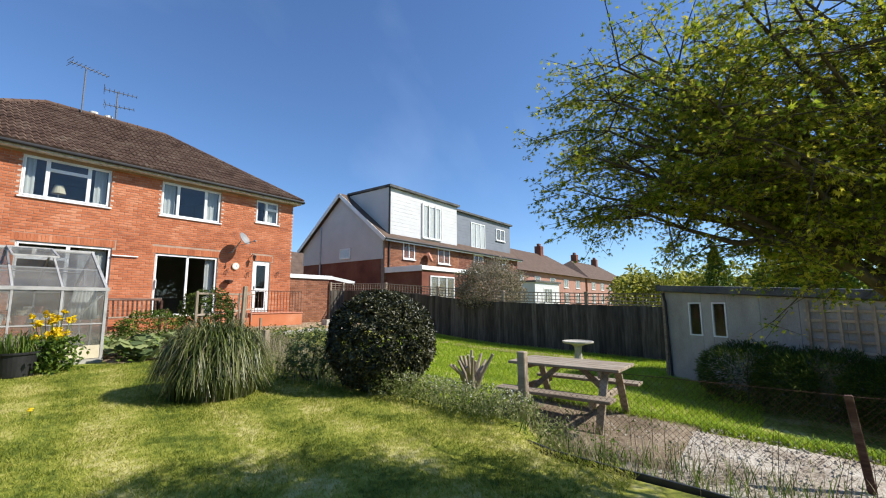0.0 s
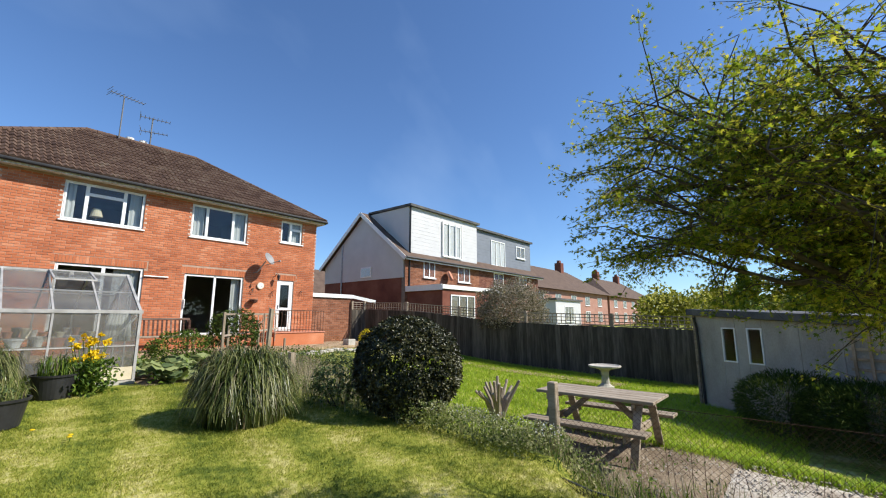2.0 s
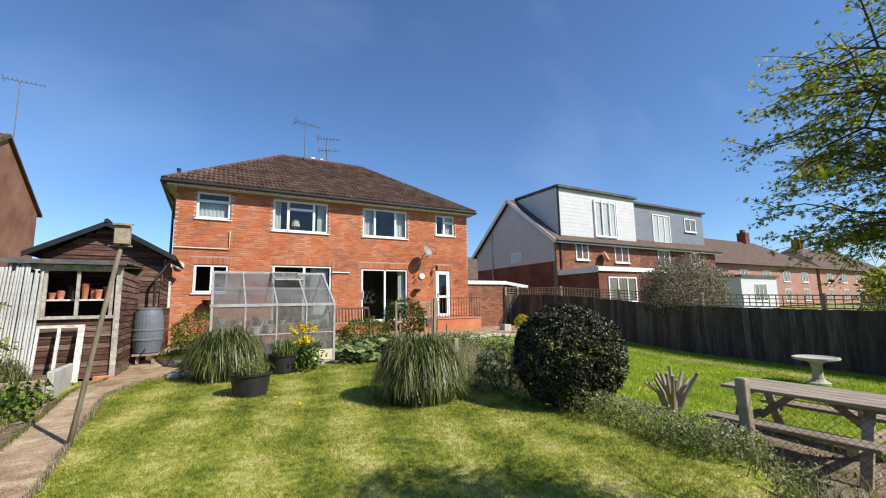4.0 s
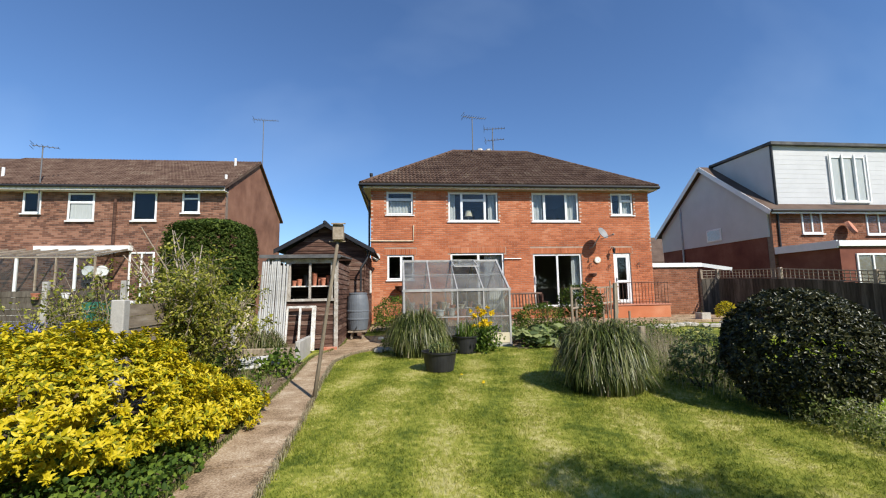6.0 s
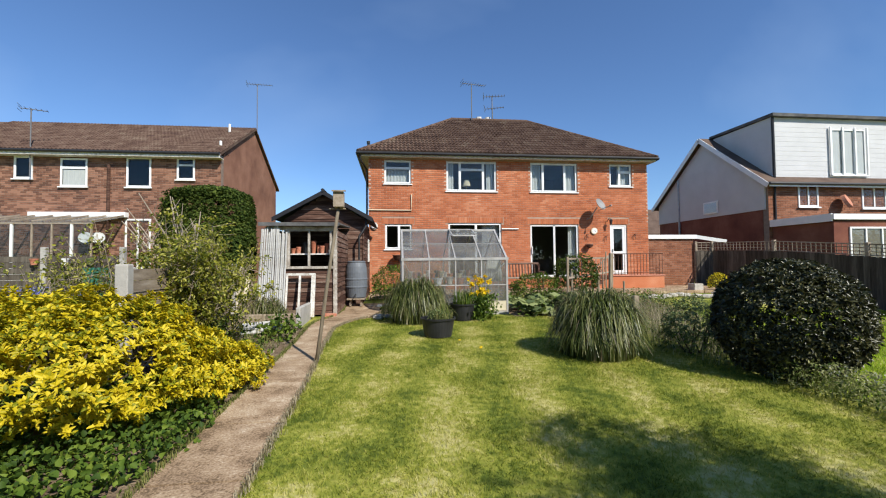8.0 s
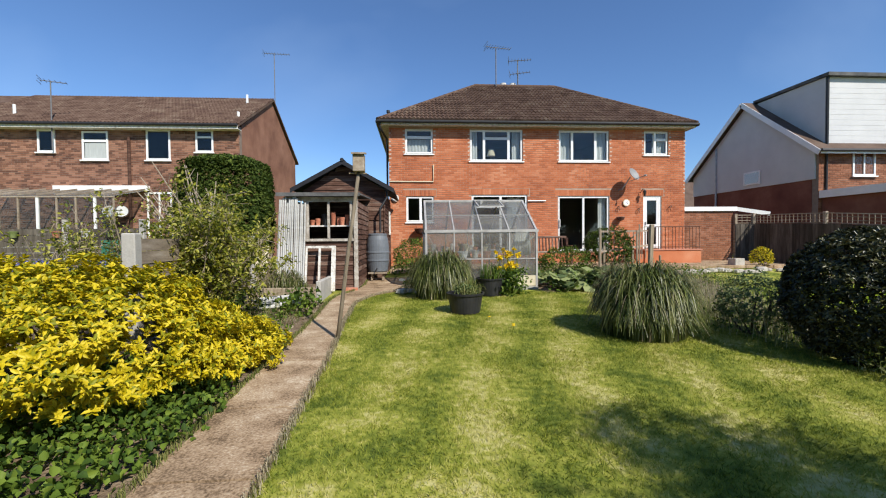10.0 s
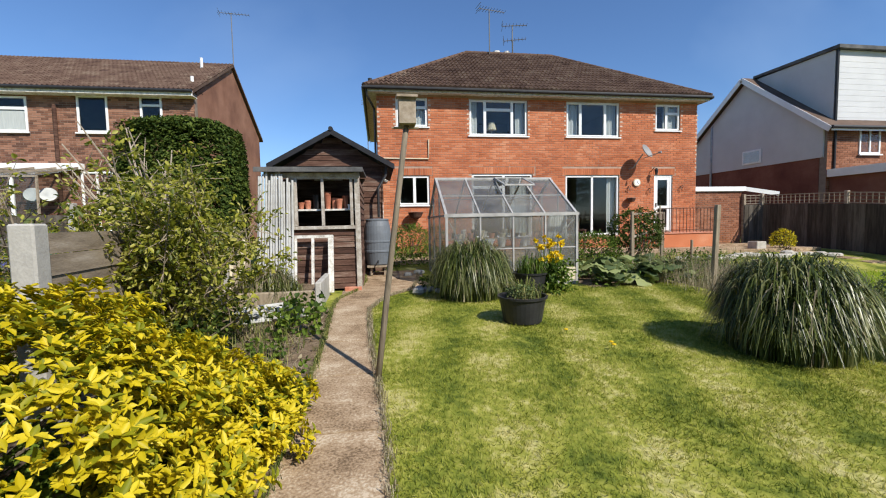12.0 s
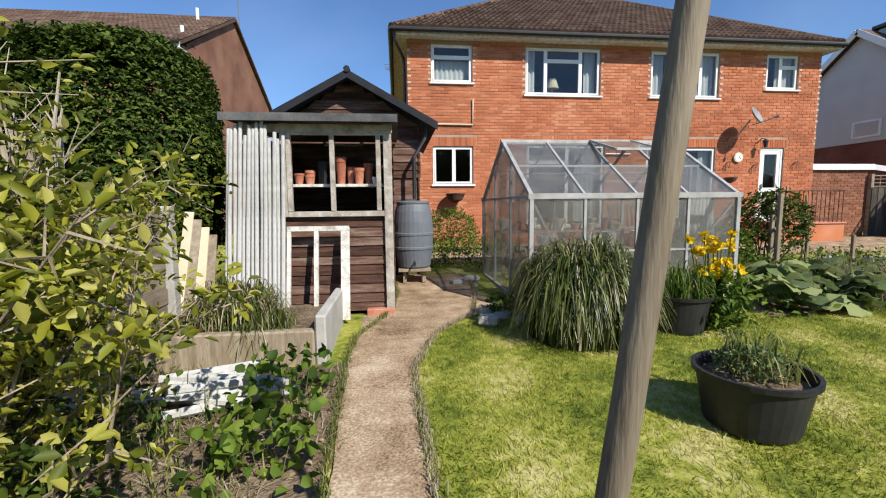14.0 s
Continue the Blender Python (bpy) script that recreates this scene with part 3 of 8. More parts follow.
# windows: shares of the opening for each sash
three = [(0, 0.26, 0, 1), (0.26, 0.74, 0, 0.74), (0.26, 0.74, 0.74, 1), (0.74, 1, 0, 1)]
window(house, *TOP_WINDOWS[0][:2], *TOP_WINDOWS[0][2:], [(0, 1, 0, 0.68), (0, 1, 0.68, 1)], y=0.04)
window(house, *TOP_WINDOWS[1], three, y=0.04)
window(house, *TOP_WINDOWS[2], [(0, 0.26, 0, 1), (0.26, 0.74, 0, 1), (0.74, 1, 0, 1)], y=0.04)
window(house, *TOP_WINDOWS[3], [(0, 0.46, 0, 1), (0.46, 1, 0, 0.66), (0.46, 1, 0.66, 1)], y=0.04)
window(house, *LOW_WINDOW, [(0, 0.52, 0, 1), (0.52, 1, 0, 1)], y=0.04)
window(house, *WIDE_DOOR, [(0, 0.52, 0, 0.8), (0, 0.52, 0.8, 1), (0.52, 1, 0, 1)], y=0.04, name="patio_door", sill=False)
pd = window(house, *PATIO_DOOR, [(0, 0.52, 0, 1), (0.48, 1, 0, 1)], y=0.04, name="patio_door", sill=False, label="white sliding glass door")
part("handle", Shape().box(0.735, 0.765, -0.03, 0.02, 1.65, 1.95), M_WHITE, pd, bevel=0.008)
bd = part("back_door", Shape().box(3.97, 4.04, 0.03, 0.1, 0.82, 2.81).box(4.61, 4.68, 0.03, 0.1, 0.82, 2.81).box(4.04, 4.61, 0.03, 0.1, 2.74, 2.81)
          .box(4.04, 4.14, 0.04, 0.09, 0.84, 2.74).box(4.51, 4.61, 0.04, 0.09, 0.84, 2.74).box(4.14, 4.51, 0.04, 0.09, 0.84, 0.98).box(4.14, 4.51, 0.04, 0.09, 1.62, 1.74).box(4.14, 4.51, 0.04, 0.09, 2.64, 2.74), M_WHITE, house, "white half-glazed back door", 0.004)
part("pane", Shape().box(4.14, 4.51, 0.06, 0.066, 0.98, 1.62).box(4.14, 4.51, 0.06, 0.066, 1.74, 2.64), M_GLASS, bd)
part("handle", Shape().box(4.06, 4.09, -0.01, 0.04, 1.7, 1.84), M_STEEL, bd, bevel=0.006)
dark_room(house, -5.2, -3.2, 3.45, 5.3, 0.3, 3.2)
dark_room(house, -2.95, -0.2, 3.45, 5.3, 0.3, 3.6)
dark_room(house, 0.1, 3.1, 3.45, 5.3, 0.3, 3.6)
dark_room(house, 3.5, 5.2, 3.45, 5.3, 0.3, 3.0)
dark_room(house, -5.2, -3.3, 0.75, 3.1, 0.3, 3.2)
dark_room(house, -2.9, -0.1, 0.75, 3.1, 0.3, 4.0)
dark_room(house, 0.2, 3.3, 0.75, 3.1, 0.3, 4.4)
dark_room(house, 3.6, 5.2, 0.75, 3.1, 0.3, 3.0)


def curtain(x0, x1, z0, z1, y=0.2):
    """A hanging curtain in even folds."""
    n = max(6, int((x1 - x0) / 0.035))
    cs = Shape()
    pts = [(x0 + (x1 - x0) * i / n, y + 0.028 * math.sin(i * 1.9)) for i in range(n + 1)]
    cs.add([(px, py, z) for px, py in pts for z in (z0, z1)] + [(px, py + 0.006, z) for px, py in pts for z in (z0, z1)],
           [(2 * i, 2 * i + 2, 2 * i + 3, 2 * i + 1) for i in range(n)] + [(2 * (n + 1 + i), 2 * (n + 1 + i) + 1, 2 * (n + 1 + i) + 3, 2 * (n + 1 + i) + 2) for i in range(n)])
    part("curtain", cs, M_CURTAIN, house, "pale curtain behind the glass", smooth=True)


for cx0, cx1, cz0, cz1 in ((-4.9, -4.0, 4.36, 4.9), (-2.55, -2.3, 4.0, 5.2), (-1.0, -0.7, 4.0, 5.2), (0.78, 1.2, 4.0, 5.2), (2.15, 2.58, 4.0, 5.2), (4.42, 4.9, 4.3, 5.2), (2.3, 2.6, 0.78, 2.75), (-1.2, -0.55, 0.78, 2.8)):
    curtain(cx0, cx1, cz0, cz1)
lampx = part("table_lamp", Shape().lathe([(0.07, 4.1), (0.02, 4.14), (0.02, 4.34), (0.17, 4.35), (0.1, 4.6), (0.09, 4.6)], 16, -1.75, 0.42), M_CREAM, house, "cream lamp on the window sill")
# roof: four equal slopes
EZ, RZ, OV = 5.46, 8.17, 0.36
ex0, ex1, ey0, ey1, rx = HX0 - OV, HX1 + 0.24, -OV, 7.5 + OV, 1.87
ry = 3.75
roof = part("roof", Shape().add([(ex0, ey0, EZ), (ex1, ey0, EZ), (ex1, ey1, EZ), (ex0, ey1, EZ), (-rx, ry, RZ), (rx, ry, RZ)],
                                [(0, 1, 5, 4), (1, 2, 5), (2, 3, 4, 5), (3, 0, 4), (3, 2, 1, 0)]), M_TILE, house, "weathered brown tiled hipped roof")
tiles = Shape()
slope = math.hypot(ry - ey0, RZ - EZ)
tiled_slope(tiles, [(ex0, ey0 - 0.03, EZ), (ex1, ey0 - 0.03, EZ), (rx, ry, RZ), (-rx, ry, RZ)], slope)
tiled_slope(tiles, [(ex1 + 0.03, ey0, EZ), (ex1 + 0.03, ey1, EZ), (rx, ry, RZ), (rx, ry, RZ)], slope)
tiled_slope(tiles, [(ex0 - 0.03, ey1, EZ), (ex0 - 0.03, ey0, EZ), (-rx, ry, RZ), (-rx, ry, RZ)], slope)
stuff(part("roof_tile", tiles, M_TILE, roof))


def ridge_run(parent, a, b, r=0.1):
    a, b = Vector(a), Vector(b)
    n = max(2, int((b - a).length / 0.33))
    for i in range(n):
        p, q = a.lerp(b, i / n), a.lerp(b, (i + 0.97) / n)
        part("ridge_tile", Shape().tube([p, q], [r, r * 0.93], 10), M_TILE, parent)


ridge_run(roof, (-rx, ry, RZ), (rx, ry, RZ))
for a, b in [((ex0, ey0, EZ), (-rx, ry, RZ)), ((ex1, ey0, EZ), (rx, ry, RZ))]:
    ridge_run(roof, a, b, 0.085)
part("fascia", Shape().box(ex0 + 0.04, ex1 - 0.04, ey0 + 0.02, ey0 + 0.045, EZ - 0.16, EZ - 0.005).box(ex0 + 0.04, ex0 + 0.065, ey0 + 0.045, ey1, EZ - 0.16, EZ - 0.005).box(ex1 - 0.065, ex1 - 0.04, ey0 + 0.045, ey1, EZ - 0.16, EZ - 0.005), M_WHITE_OLD, house, "cream painted fascia board")
part("soffit", Shape().box(ex0 + 0.065, ex1 - 0.065, ey0 + 0.045, 0.0, EZ - 0.13, EZ - 0.11).box(ex0 + 0.065, HX0, 0.0, ey1, EZ - 0.13, EZ - 0.11).box(HX1, ex1 - 0.065, 0.0, ey1, EZ - 0.13, EZ - 0.11), M_WHITE_OLD, house)
gut = Shape()
gut.tube([(ex0 - 0.02, ey0 - 0.05, EZ - 0.06), (ex1 + 0.02, ey0 - 0.05, EZ - 0.06)], 0.055, 10)
gut.tube([(ex0 - 0.03, ey0, EZ - 0.06), (ex0 - 0.03, ey1, EZ - 0.06)], 0.055, 10)
gut.tube([(ex1 + 0.03, ey0, EZ - 0.06), (ex1 + 0.03, ey1, EZ - 0.06)], 0.055, 10)
part("gutter", gut, M_BLACK, house, "black half-round gutter")
part("downpipe", Shape().tube([(HX0 - 0.3, -0.36, EZ - 0.1), (HX0 - 0.28, -0.3, EZ - 0.28), (HX0 - 0.08, 0.12, EZ - 0.55), (HX0 - 0.07, 0.14, EZ - 0.8), (HX0 - 0.07, 0.14, 0.3)], 0.036, 10), M_BLACK, house)
part("waste_pipe", Shape().tube([(-5.56, -0.04, 3.34), (-3.95, -0.04, 3.33), (-3.94, -0.04, 3.93), (-3.94, 0.05, 3.95)], 0.022, 8), M_CREAM, house, "pale plastic waste pipe")
part("overflow_pipe", Shape().tube([(-0.47, -0.05, 2.63), (0.2, -0.05, 2.63), (0.21, 0.02, 2.63)], 0.02, 8), M_WHITE, house)
part("extractor_vent", Shape().tube([(-5.33, -0.07, 2.74), (-5.33, 0.02, 2.74)], [0.13, 0.14], 20).tube([(-5.33, -0.1, 2.74), (-5.33, -0.06, 2.74)], [0.095, 0.1], 20), M_WHITE_OLD, house, "round white extractor vent")
part("flue", Shape().tube([(-5.75, 3.5, 6.0), (-5.75, 3.5, 6.85)], 0.06, 10).tube([(-5.75, 3.5, 6.85), (-5.75, 3.5, 6.95)], 0.08, 10), M_BLACK, house)
for x in (-0.45, 0.0):
    part("chimney_pot", Shape().lathe([(0.12, 8.0), (0.12, 8.3), (0.15, 8.32), (0.14, 8.45), (0.1, 8.46)], 14, x, ry + 0.4), M_WHITE_OLD, house)


def aerial(x, y, z, h, boom, elements, turn, name="tv_aerial"):
    a = thing(name, x, y, z, "grey metal television aerial on a thin mast", "aerial", group="roof aerials", turn=turn)
    part("mast", Shape().tube([(0, 0, 0), (0, 0, h)], 0.024, 8), M_AERIAL, a)
    part("boom", Shape().tube([(-boom * 0.4, 0, h - 0.03), (boom * 0.6, 0, h - 0.03)], 0.016, 6), M_AERIAL, a)
    for i in range(elements):
        t = -boom * 0.4 + boom * i / (elements - 1)
        ln = 0.24 - 0.1 * i / elements
        part("element", Shape().tube([(t, -ln, h - 0.02), (t, ln, h - 0.02)], 0.009, 5), M_AERIAL, a)
    for dz in (-0.12, 0.08):
        part("reflector", Shape().tube([(-boom * 0.4 - 0.02, -0.26, h + dz), (-boom * 0.4 - 0.02, 0.26, h + dz)], 0.009, 5), M_AERIAL, a)
    return a


aerial(-0.9, 3.6, 8.1, 1.78, 1.15, 10, 10)
aerial(0.17, 3.9, 8.1, 1.35, 1.0, 8, -12)
aerial(0.17, 3.86, 8.1, 0.75, 0.9, 7, -20)


# ---- patio, landing and rails ----
patio = thing("patio", 0, 0, 0, "pale worn paving along the back of the house", "patio", kind="structure")
for i in range(14):
    for j in range(3):
        x, y = -5.4 + i * 0.95, -2.5 + j * 0.82
        z = 0.32 + 0.012 * j + rng.uniform(-0.006, 0.006)
        part("paving_slab", Shape().box(x, x + 0.93, y, y + 0.8, z - 0.1, z), M_PATH, patio, bevel=0.008)
landing = thing("landing", 3.5, -0.95, 0.3, "red brick landing with steps at the back door", "steps")
part("platform", Shape().box(0, 2.1, 0, 0.94, 0, 0.47), M_BRICK, landing, bevel=0.01)
part("coping", Shape().box(-0.03, 2.13, -0.03, 0.94, 0.474, 0.52), M_TERRA, landing, bevel=0.01)
for i in range(2):
    part("step", Shape().box(-0.32 * (i + 1), -0.32 * i - 0.004, 0.05, 0.9, 0, 0.35 - 0.17 * i), M_BRICK, landing, bevel=0.01)
rail = thing("landing_rail", 3.5, -0.9, 0.82, "thin rusty metal railing with upright bars", "railing")
part("top_rail", Shape().bar((0, 0, 0.8), (2.08, 0, 0.8), 0.04, 0.025), M_CLAP, rail)
part("bottom_rail", Shape().bar((0, 0, 0.08), (2.08, 0, 0.08), 0.03, 0.02), M_CLAP, rail)
for i in range(17):
    part("baluster", Shape().tube([(0.02 + i * 0.1275, 0, 0.0), (0.02 + i * 0.1275, 0, 0.8)], 0.011, 6), M_CLAP, rail)
part("handrail", Shape().tube([(-0.05, -0.02, 0.78), (-0.75, -0.35, 0.32), (-0.95, -0.45, 0.2)], 0.022, 8), M_WOOD_GREY, rail, "sloping wooden handrail")
part("post", Shape().bar((-0.75, -0.35, -0.5), (-0.75, -0.35, 0.33), 0.05), M_WOOD_GREY, rail)


def post(x, y, h, w, name="garden_post", label="weathered square wooden garden post", lean=(0, 0), sink=0.1):
    z = ground_z(x, y)
    s = Shape().bar((0, 0, -sink), (lean[0], lean[1], h), w, w, up=(0, 1, 0))
    return solid(name, s, M_POST, label, "post", group="garden posts", bevel=0.006, at=(x, y, z))


post(0.14, -6.95, 1.5, 0.075, lean=(0.06, 0.0))
post(0.3, -4.35, 1.36, 0.06)
post(0.62, -3.9, 1.0, 0.06)
post(0.35, -7.6, 0.75, 0.11)
post(1.55, -3.7, 0.75, 0.05)
post(2.25, -3.9, 0.62, 0.05)
post(2.6, -2.2, 1.45, 0.035)
post(1.9, -3.3, 1.3, 0.035)

# side fence of trellis by the patio
sr = thing("patio_rail", 0.3, -4.3, ground_z(0.3, -4.3), "old thin wooden rail between garden posts", "railing")
part("rail", Shape().bar((0, 0, 1.3), (3.2, 3.2, 1.36), 0.03, 0.05), M_WOOD_GREY, sr)
part("rail", Shape().bar((0, 0, 0.75), (3.2, 3.2, 0.85), 0.03, 0.05), M_WOOD_GREY, sr)
for i in range(9):
    t = 0.5 + i * 0.32
    part("baluster", Shape().bar((t, t, 0.4), (t, t, 1.32), 0.022), M_WOOD_GREY, sr)

# bench against the wall
bench = thing("garden_bench", -0.05, -1.15, 0.34, "brown slatted wooden garden bench on the patio", "bench")
part("seat", Shape().box(-0.75, 0.75, -0.25, 0.22, 0.42, 0.46), M_WOOD_GREY, bench, bevel=0.006)
for i in range(13):
    part("back_slat", Shape().bar((-0.7 + i * 0.1167, 0.26, 0.46), (-0.7 + i * 0.1167, 0.33, 0.92), 0.045, 0.02), M_CLAP, bench)
part("top_rail", Shape().bar((-0.75, 0.34, 0.95), (0.75, 0.34, 0.95), 0.04, 0.07), M_CLAP, bench, bevel=0.01)
for x in (-0.72, 0.72):
    part("leg", Shape().box(x - 0.03, x + 0.03, -0.25, -0.19, 0, 0.62), M_CLAP, bench)
    part("leg", Shape().box(x - 0.03, x + 0.03, 0.2, 0.26, 0, 0.92), M_CLAP, bench)
    part("armrest", Shape().box(x - 0.035, x + 0.035, -0.27, 0.26, 0.62, 0.66), M_CLAP, bench, bevel=0.006)

# satellite dish, clock, lamp and hanging things on the wall
dish = thing("satellite_dish", 3.0, 0, 3.02, "grey satellite dish on a wall bracket", "satellite dish")
ds = Shape()
rings = [(0.0, 0.0), (0.1, 0.006), (0.2, 0.03), (0.29, 0.07), (0.3, 0.075), (0.29, 0.062), (0.2, 0.02), (0.0, -0.008)]
ds.lathe([(max(r * 0.84, 0.001), z) for r, z in rings], 24)
dm = pose(0.3, -0.48, 0.5, 62, 0, 30)
dsh = Shape()
dsh.add([dm @ Vector(p) for p in ds.v], ds.f)
part("reflector", dsh, M_DISH, dish, smooth=True)
part("bracket", Shape().tube([(0, 0, 0.0), (0.05, -0.2, 0.02), (0.26, -0.4, 0.45)], 0.022, 8), M_STEEL, dish)
part("feed_arm", Shape().tube([(0.27, -0.44, 0.3), (0.52, -0.9, 0.42)], 0.014, 8).tube([(0.5, -0.87, 0.41), (0.54, -0.94, 0.43)], 0.035, 10), M_STEEL, dish)
clock = thing("wall_clock", 3.29, -0.02, 2.55, "round cream wall clock on the brickwork", "clock")
part("case", Shape().tube([(0, 0.02, 0), (0, -0.04, 0)], 0.13, 24), M_CREAM, clock)
part("face", Shape().tube([(0, -0.04, 0), (0, -0.045, 0)], 0.1, 24), M_WHITE, clock)
for a, r in ((0.6, 0.06), (2.2, 0.085)):
    part("hand", Shape().bar((0, -0.048, 0), (math.sin(a) * r, -0.048, math.cos(a) * r), 0.008), M_BLACK, clock)
lamp = thing("wall_lantern", 3.86, 0, 2.93, "small black coach lantern beside the back door", "lamp")
part("arm", Shape().tube([(0, 0, 0), (0.02, -0.12, 0.12), (0.04, -0.22, 0.08)], 0.013, 8), M_BLACK, lamp)
part("body", Shape().lathe([(0.035, -0.14), (0.065, 0.02), (0.075, 0.03), (0.02, 0.09)], 6, 0.04, -0.22), M_BLACK, lamp)


def wall_basket(x, z, r=0.15):
    b = thing("wall_planter", x, 0, z, "rounded dark wire basket hung on the wall", "planter", group="wall planters")
    part("basket", Shape().lathe([(0.02, -r * 0.9), (r * 0.7, -r * 0.6), (r, 0), (r * 1.03, 0.01), (r * 0.9, 0.02)], 16, 0, -r), M_CLAP, b)
    return b


wall_basket(3.02, 2.0)
wall_basket(-4.42, 1.62, 0.24)
for x, z in ((2.98, 2.4), (3.75, 2.32), (4.98, 2.4)):
    solid("wall_hook", Shape().tube([(0, 0, 0), (0.0, -0.14, 0.03), (0, -0.16, -0.02)], 0.012, 6).tube([(0, -0.02, 0), (0.03, -0.08, -0.14), (0, -0.12, -0.02)], 0.01, 6), M_BLACK, "curled black iron plant hook on the wall", "hook", group="wall hooks", at=(x, 0, z))

# planters on the paving
for x, y, s in ((5.9, -2.2, 0.34), (6.35, -1.7, 0.28)):
    p = thing("stone_planter", x, y, 0.25, "square pale stone planter on the paving", "planter", group="stone planters")
    part("trough", Shape().box(-s / 2, s / 2, -s / 2, s / 2, 0, s * 0.85), M_STONE, p, bevel=0.015)
    part("soil", Shape().box(-s / 2 + 0.03, s / 2 - 0.03, -s / 2 + 0.03, s / 2 - 0.03, s * 0.85, s * 0.85 + 0.006), M_SOIL, p)

# ---- greenhouse ----
GX0, GX1, GY0, GY1, GE, GR = -4.4, -1.93, -6.02, -3.52, 1.43, 2.2
gz = 0.13
gh = thing("greenhouse", GX0, GY0, gz, "dusty aluminium greenhouse with a tilted roof vent", "greenhouse")
gw, gd, ge, gr = GX1 - GX0, GY1 - GY0, GE - gz, GR - gz
bay = gw / 4


def gbar(a, b, w=0.032):
    part("glazing_bar", Shape().bar(a, b, w, w), M_ALU, gh)


part("plinth", Shape().box(-0.03, gw + 0.03, -0.03, 0.03, -0.1, 0.06), M_CONC, gh)
part("plinth", Shape().box(-0.03, gw + 0.03, gd - 0.03, gd + 0.03, -0.1, 0.06), M_CONC, gh)
part("plinth", Shape().box(-0.03, 0.03, 0.034, gd - 0.034, -0.1, 0.06), M_CONC, gh)
part("plinth", Shape().box(gw - 0.03, gw + 0.03, 0.034, gd - 0.034, -0.1, 0.06), M_CONC, gh)
for i in range(5):
    x = i * bay
    w = 0.045 if i in (0, 4) else 0.03
    for y in (0, gd):
        gbar((x, y, 0.06), (x, y, ge), w)
        gbar((x, y, ge), (x, gd / 2, gr), w)
for y in (0, gd):
    part("eaves_rail", Shape().bar((-0.04, y, ge), (gw + 0.04, y, ge), 0.05, 0.06), M_ALU, gh, "pale aluminium eaves gutter")
part("ridge", Shape().bar((-0.03, gd / 2, gr), (gw + 0.03, gd / 2, gr), 0.05, 0.06), M_ALU, gh)
for y, s in ((0, 1), (gd, -1)):
    part("purlin", Shape().bar((0, y + s * gd / 4, (ge + gr) / 2), (gw, y + s * gd / 4, (ge + gr) / 2), 0.02, 0.025), M_STEEL, gh)
gbar((0, 0, 0.68), (gw, 0, 0.68), 0.022)
for x in (0.0, gw):
    gbar((x, gd * 0.33, 0.06), (x, gd * 0.33, ge + (gr - ge) * 0.66), 0.03)
    gbar((x, gd * 0.67, 0.06), (x, gd * 0.67, ge + (gr - ge) * 0.66), 0.03)
    gbar((x, 0, ge), (x, gd, ge), 0.03)
gbar((gw - bay + 0.02, 0.03, 0.55), (gw - 0.05, 0.03, ge - 0.1), 0.025)
gbar((0.05, 0.03, ge - 0.1), (bay * 0.5, 0.03, 0.7), 0.02)
for i in range(4):
    a, b = i * bay + 0.018, (i + 1) * bay - 0.018
    for y in (0, gd):
        part("pane", Shape().box(a, b, y - 0.003, y + 0.003, 0.69, ge - 0.03), M_GH_GLASS, gh)
        if not (i == 3 and y == 0):
            part("pane", Shape().box(a, b, y - 0.003, y + 0.003, 0.07, 0.67), M_GH_GLASS, gh)
    for y, s in ((0, 1), (gd, -1)):
        for k in (0, 1):
            if i == 2 and k == 1 and s == 1:
                continue
            p = [(a, y + s * gd / 2 * t, ge + (gr - ge) * t) for t in (0.02 + 0.5 * k, 0.48 + 0.5 * k)]
            part("roof_pane", Shape().add([(a, p[0][1], p[0][2]), (b, p[0][1], p[0][2]), (b, p[1][1], p[1][2]), (a, p[1][1], p[1][2]),
                                           (a, p[0][1], p[0][2] + .006), (b, p[0][1], p[0][2] + .006), (b, p[1][1], p[1][2] + .006), (a, p[1][1], p[1][2] + .006)],
                                          [(3, 2, 1, 0), (4, 5, 6, 7), (0, 1, 5, 4), (1, 2, 6, 5), (2, 3, 7, 6), (3, 0, 4, 7)]), M_GH_GLASS, gh)
part("bottom_panel", Shape().box(gw - bay + 0.02, gw - 0.02, -0.012, 0.012, 0.07, 0.3), M_CREAM, gh, "cream board in the lowest bay")
part("pane", Shape().box(gw - bay + 0.02, gw - 0.02, -0.003, 0.003, 0.31, 0.67), M_GH_GLASS, gh)
for x in (0.0, gw):
    part("end_pane", Shape().prism([(0.03, 0.07), (gd - 0.03, 0.07), (gd - 0.03, ge - 0.02), (gd / 2, gr - 0.04), (0.03, ge - 0.02)], "x", x - 0.003, x + 0.003), M_GH_GLASS, gh)
vx0, vx1 = 2 * bay + 0.01, 3 * bay - 0.01
vh, vl = Vector((0, gd / 2 - 0.02, gr + 0.02)), Vector((0, gd / 4 - 0.1, (ge + gr) / 2 + 0.2))
vent = part("roof_vent", Shape().bar((vx0, vh.y, vh.z), (vx0, vl.y, vl.z), 0.03).bar((vx1, vh.y, vh.z), (vx1, vl.y, vl.z), 0.03).bar((vx0, vl.y, vl.z), (vx1, vl.y, vl.z), 0.03).bar((vx0, vh.y, vh.z), (vx1, vh.y, vh.z), 0.03), M_ALU, gh, "raised aluminium roof vent")
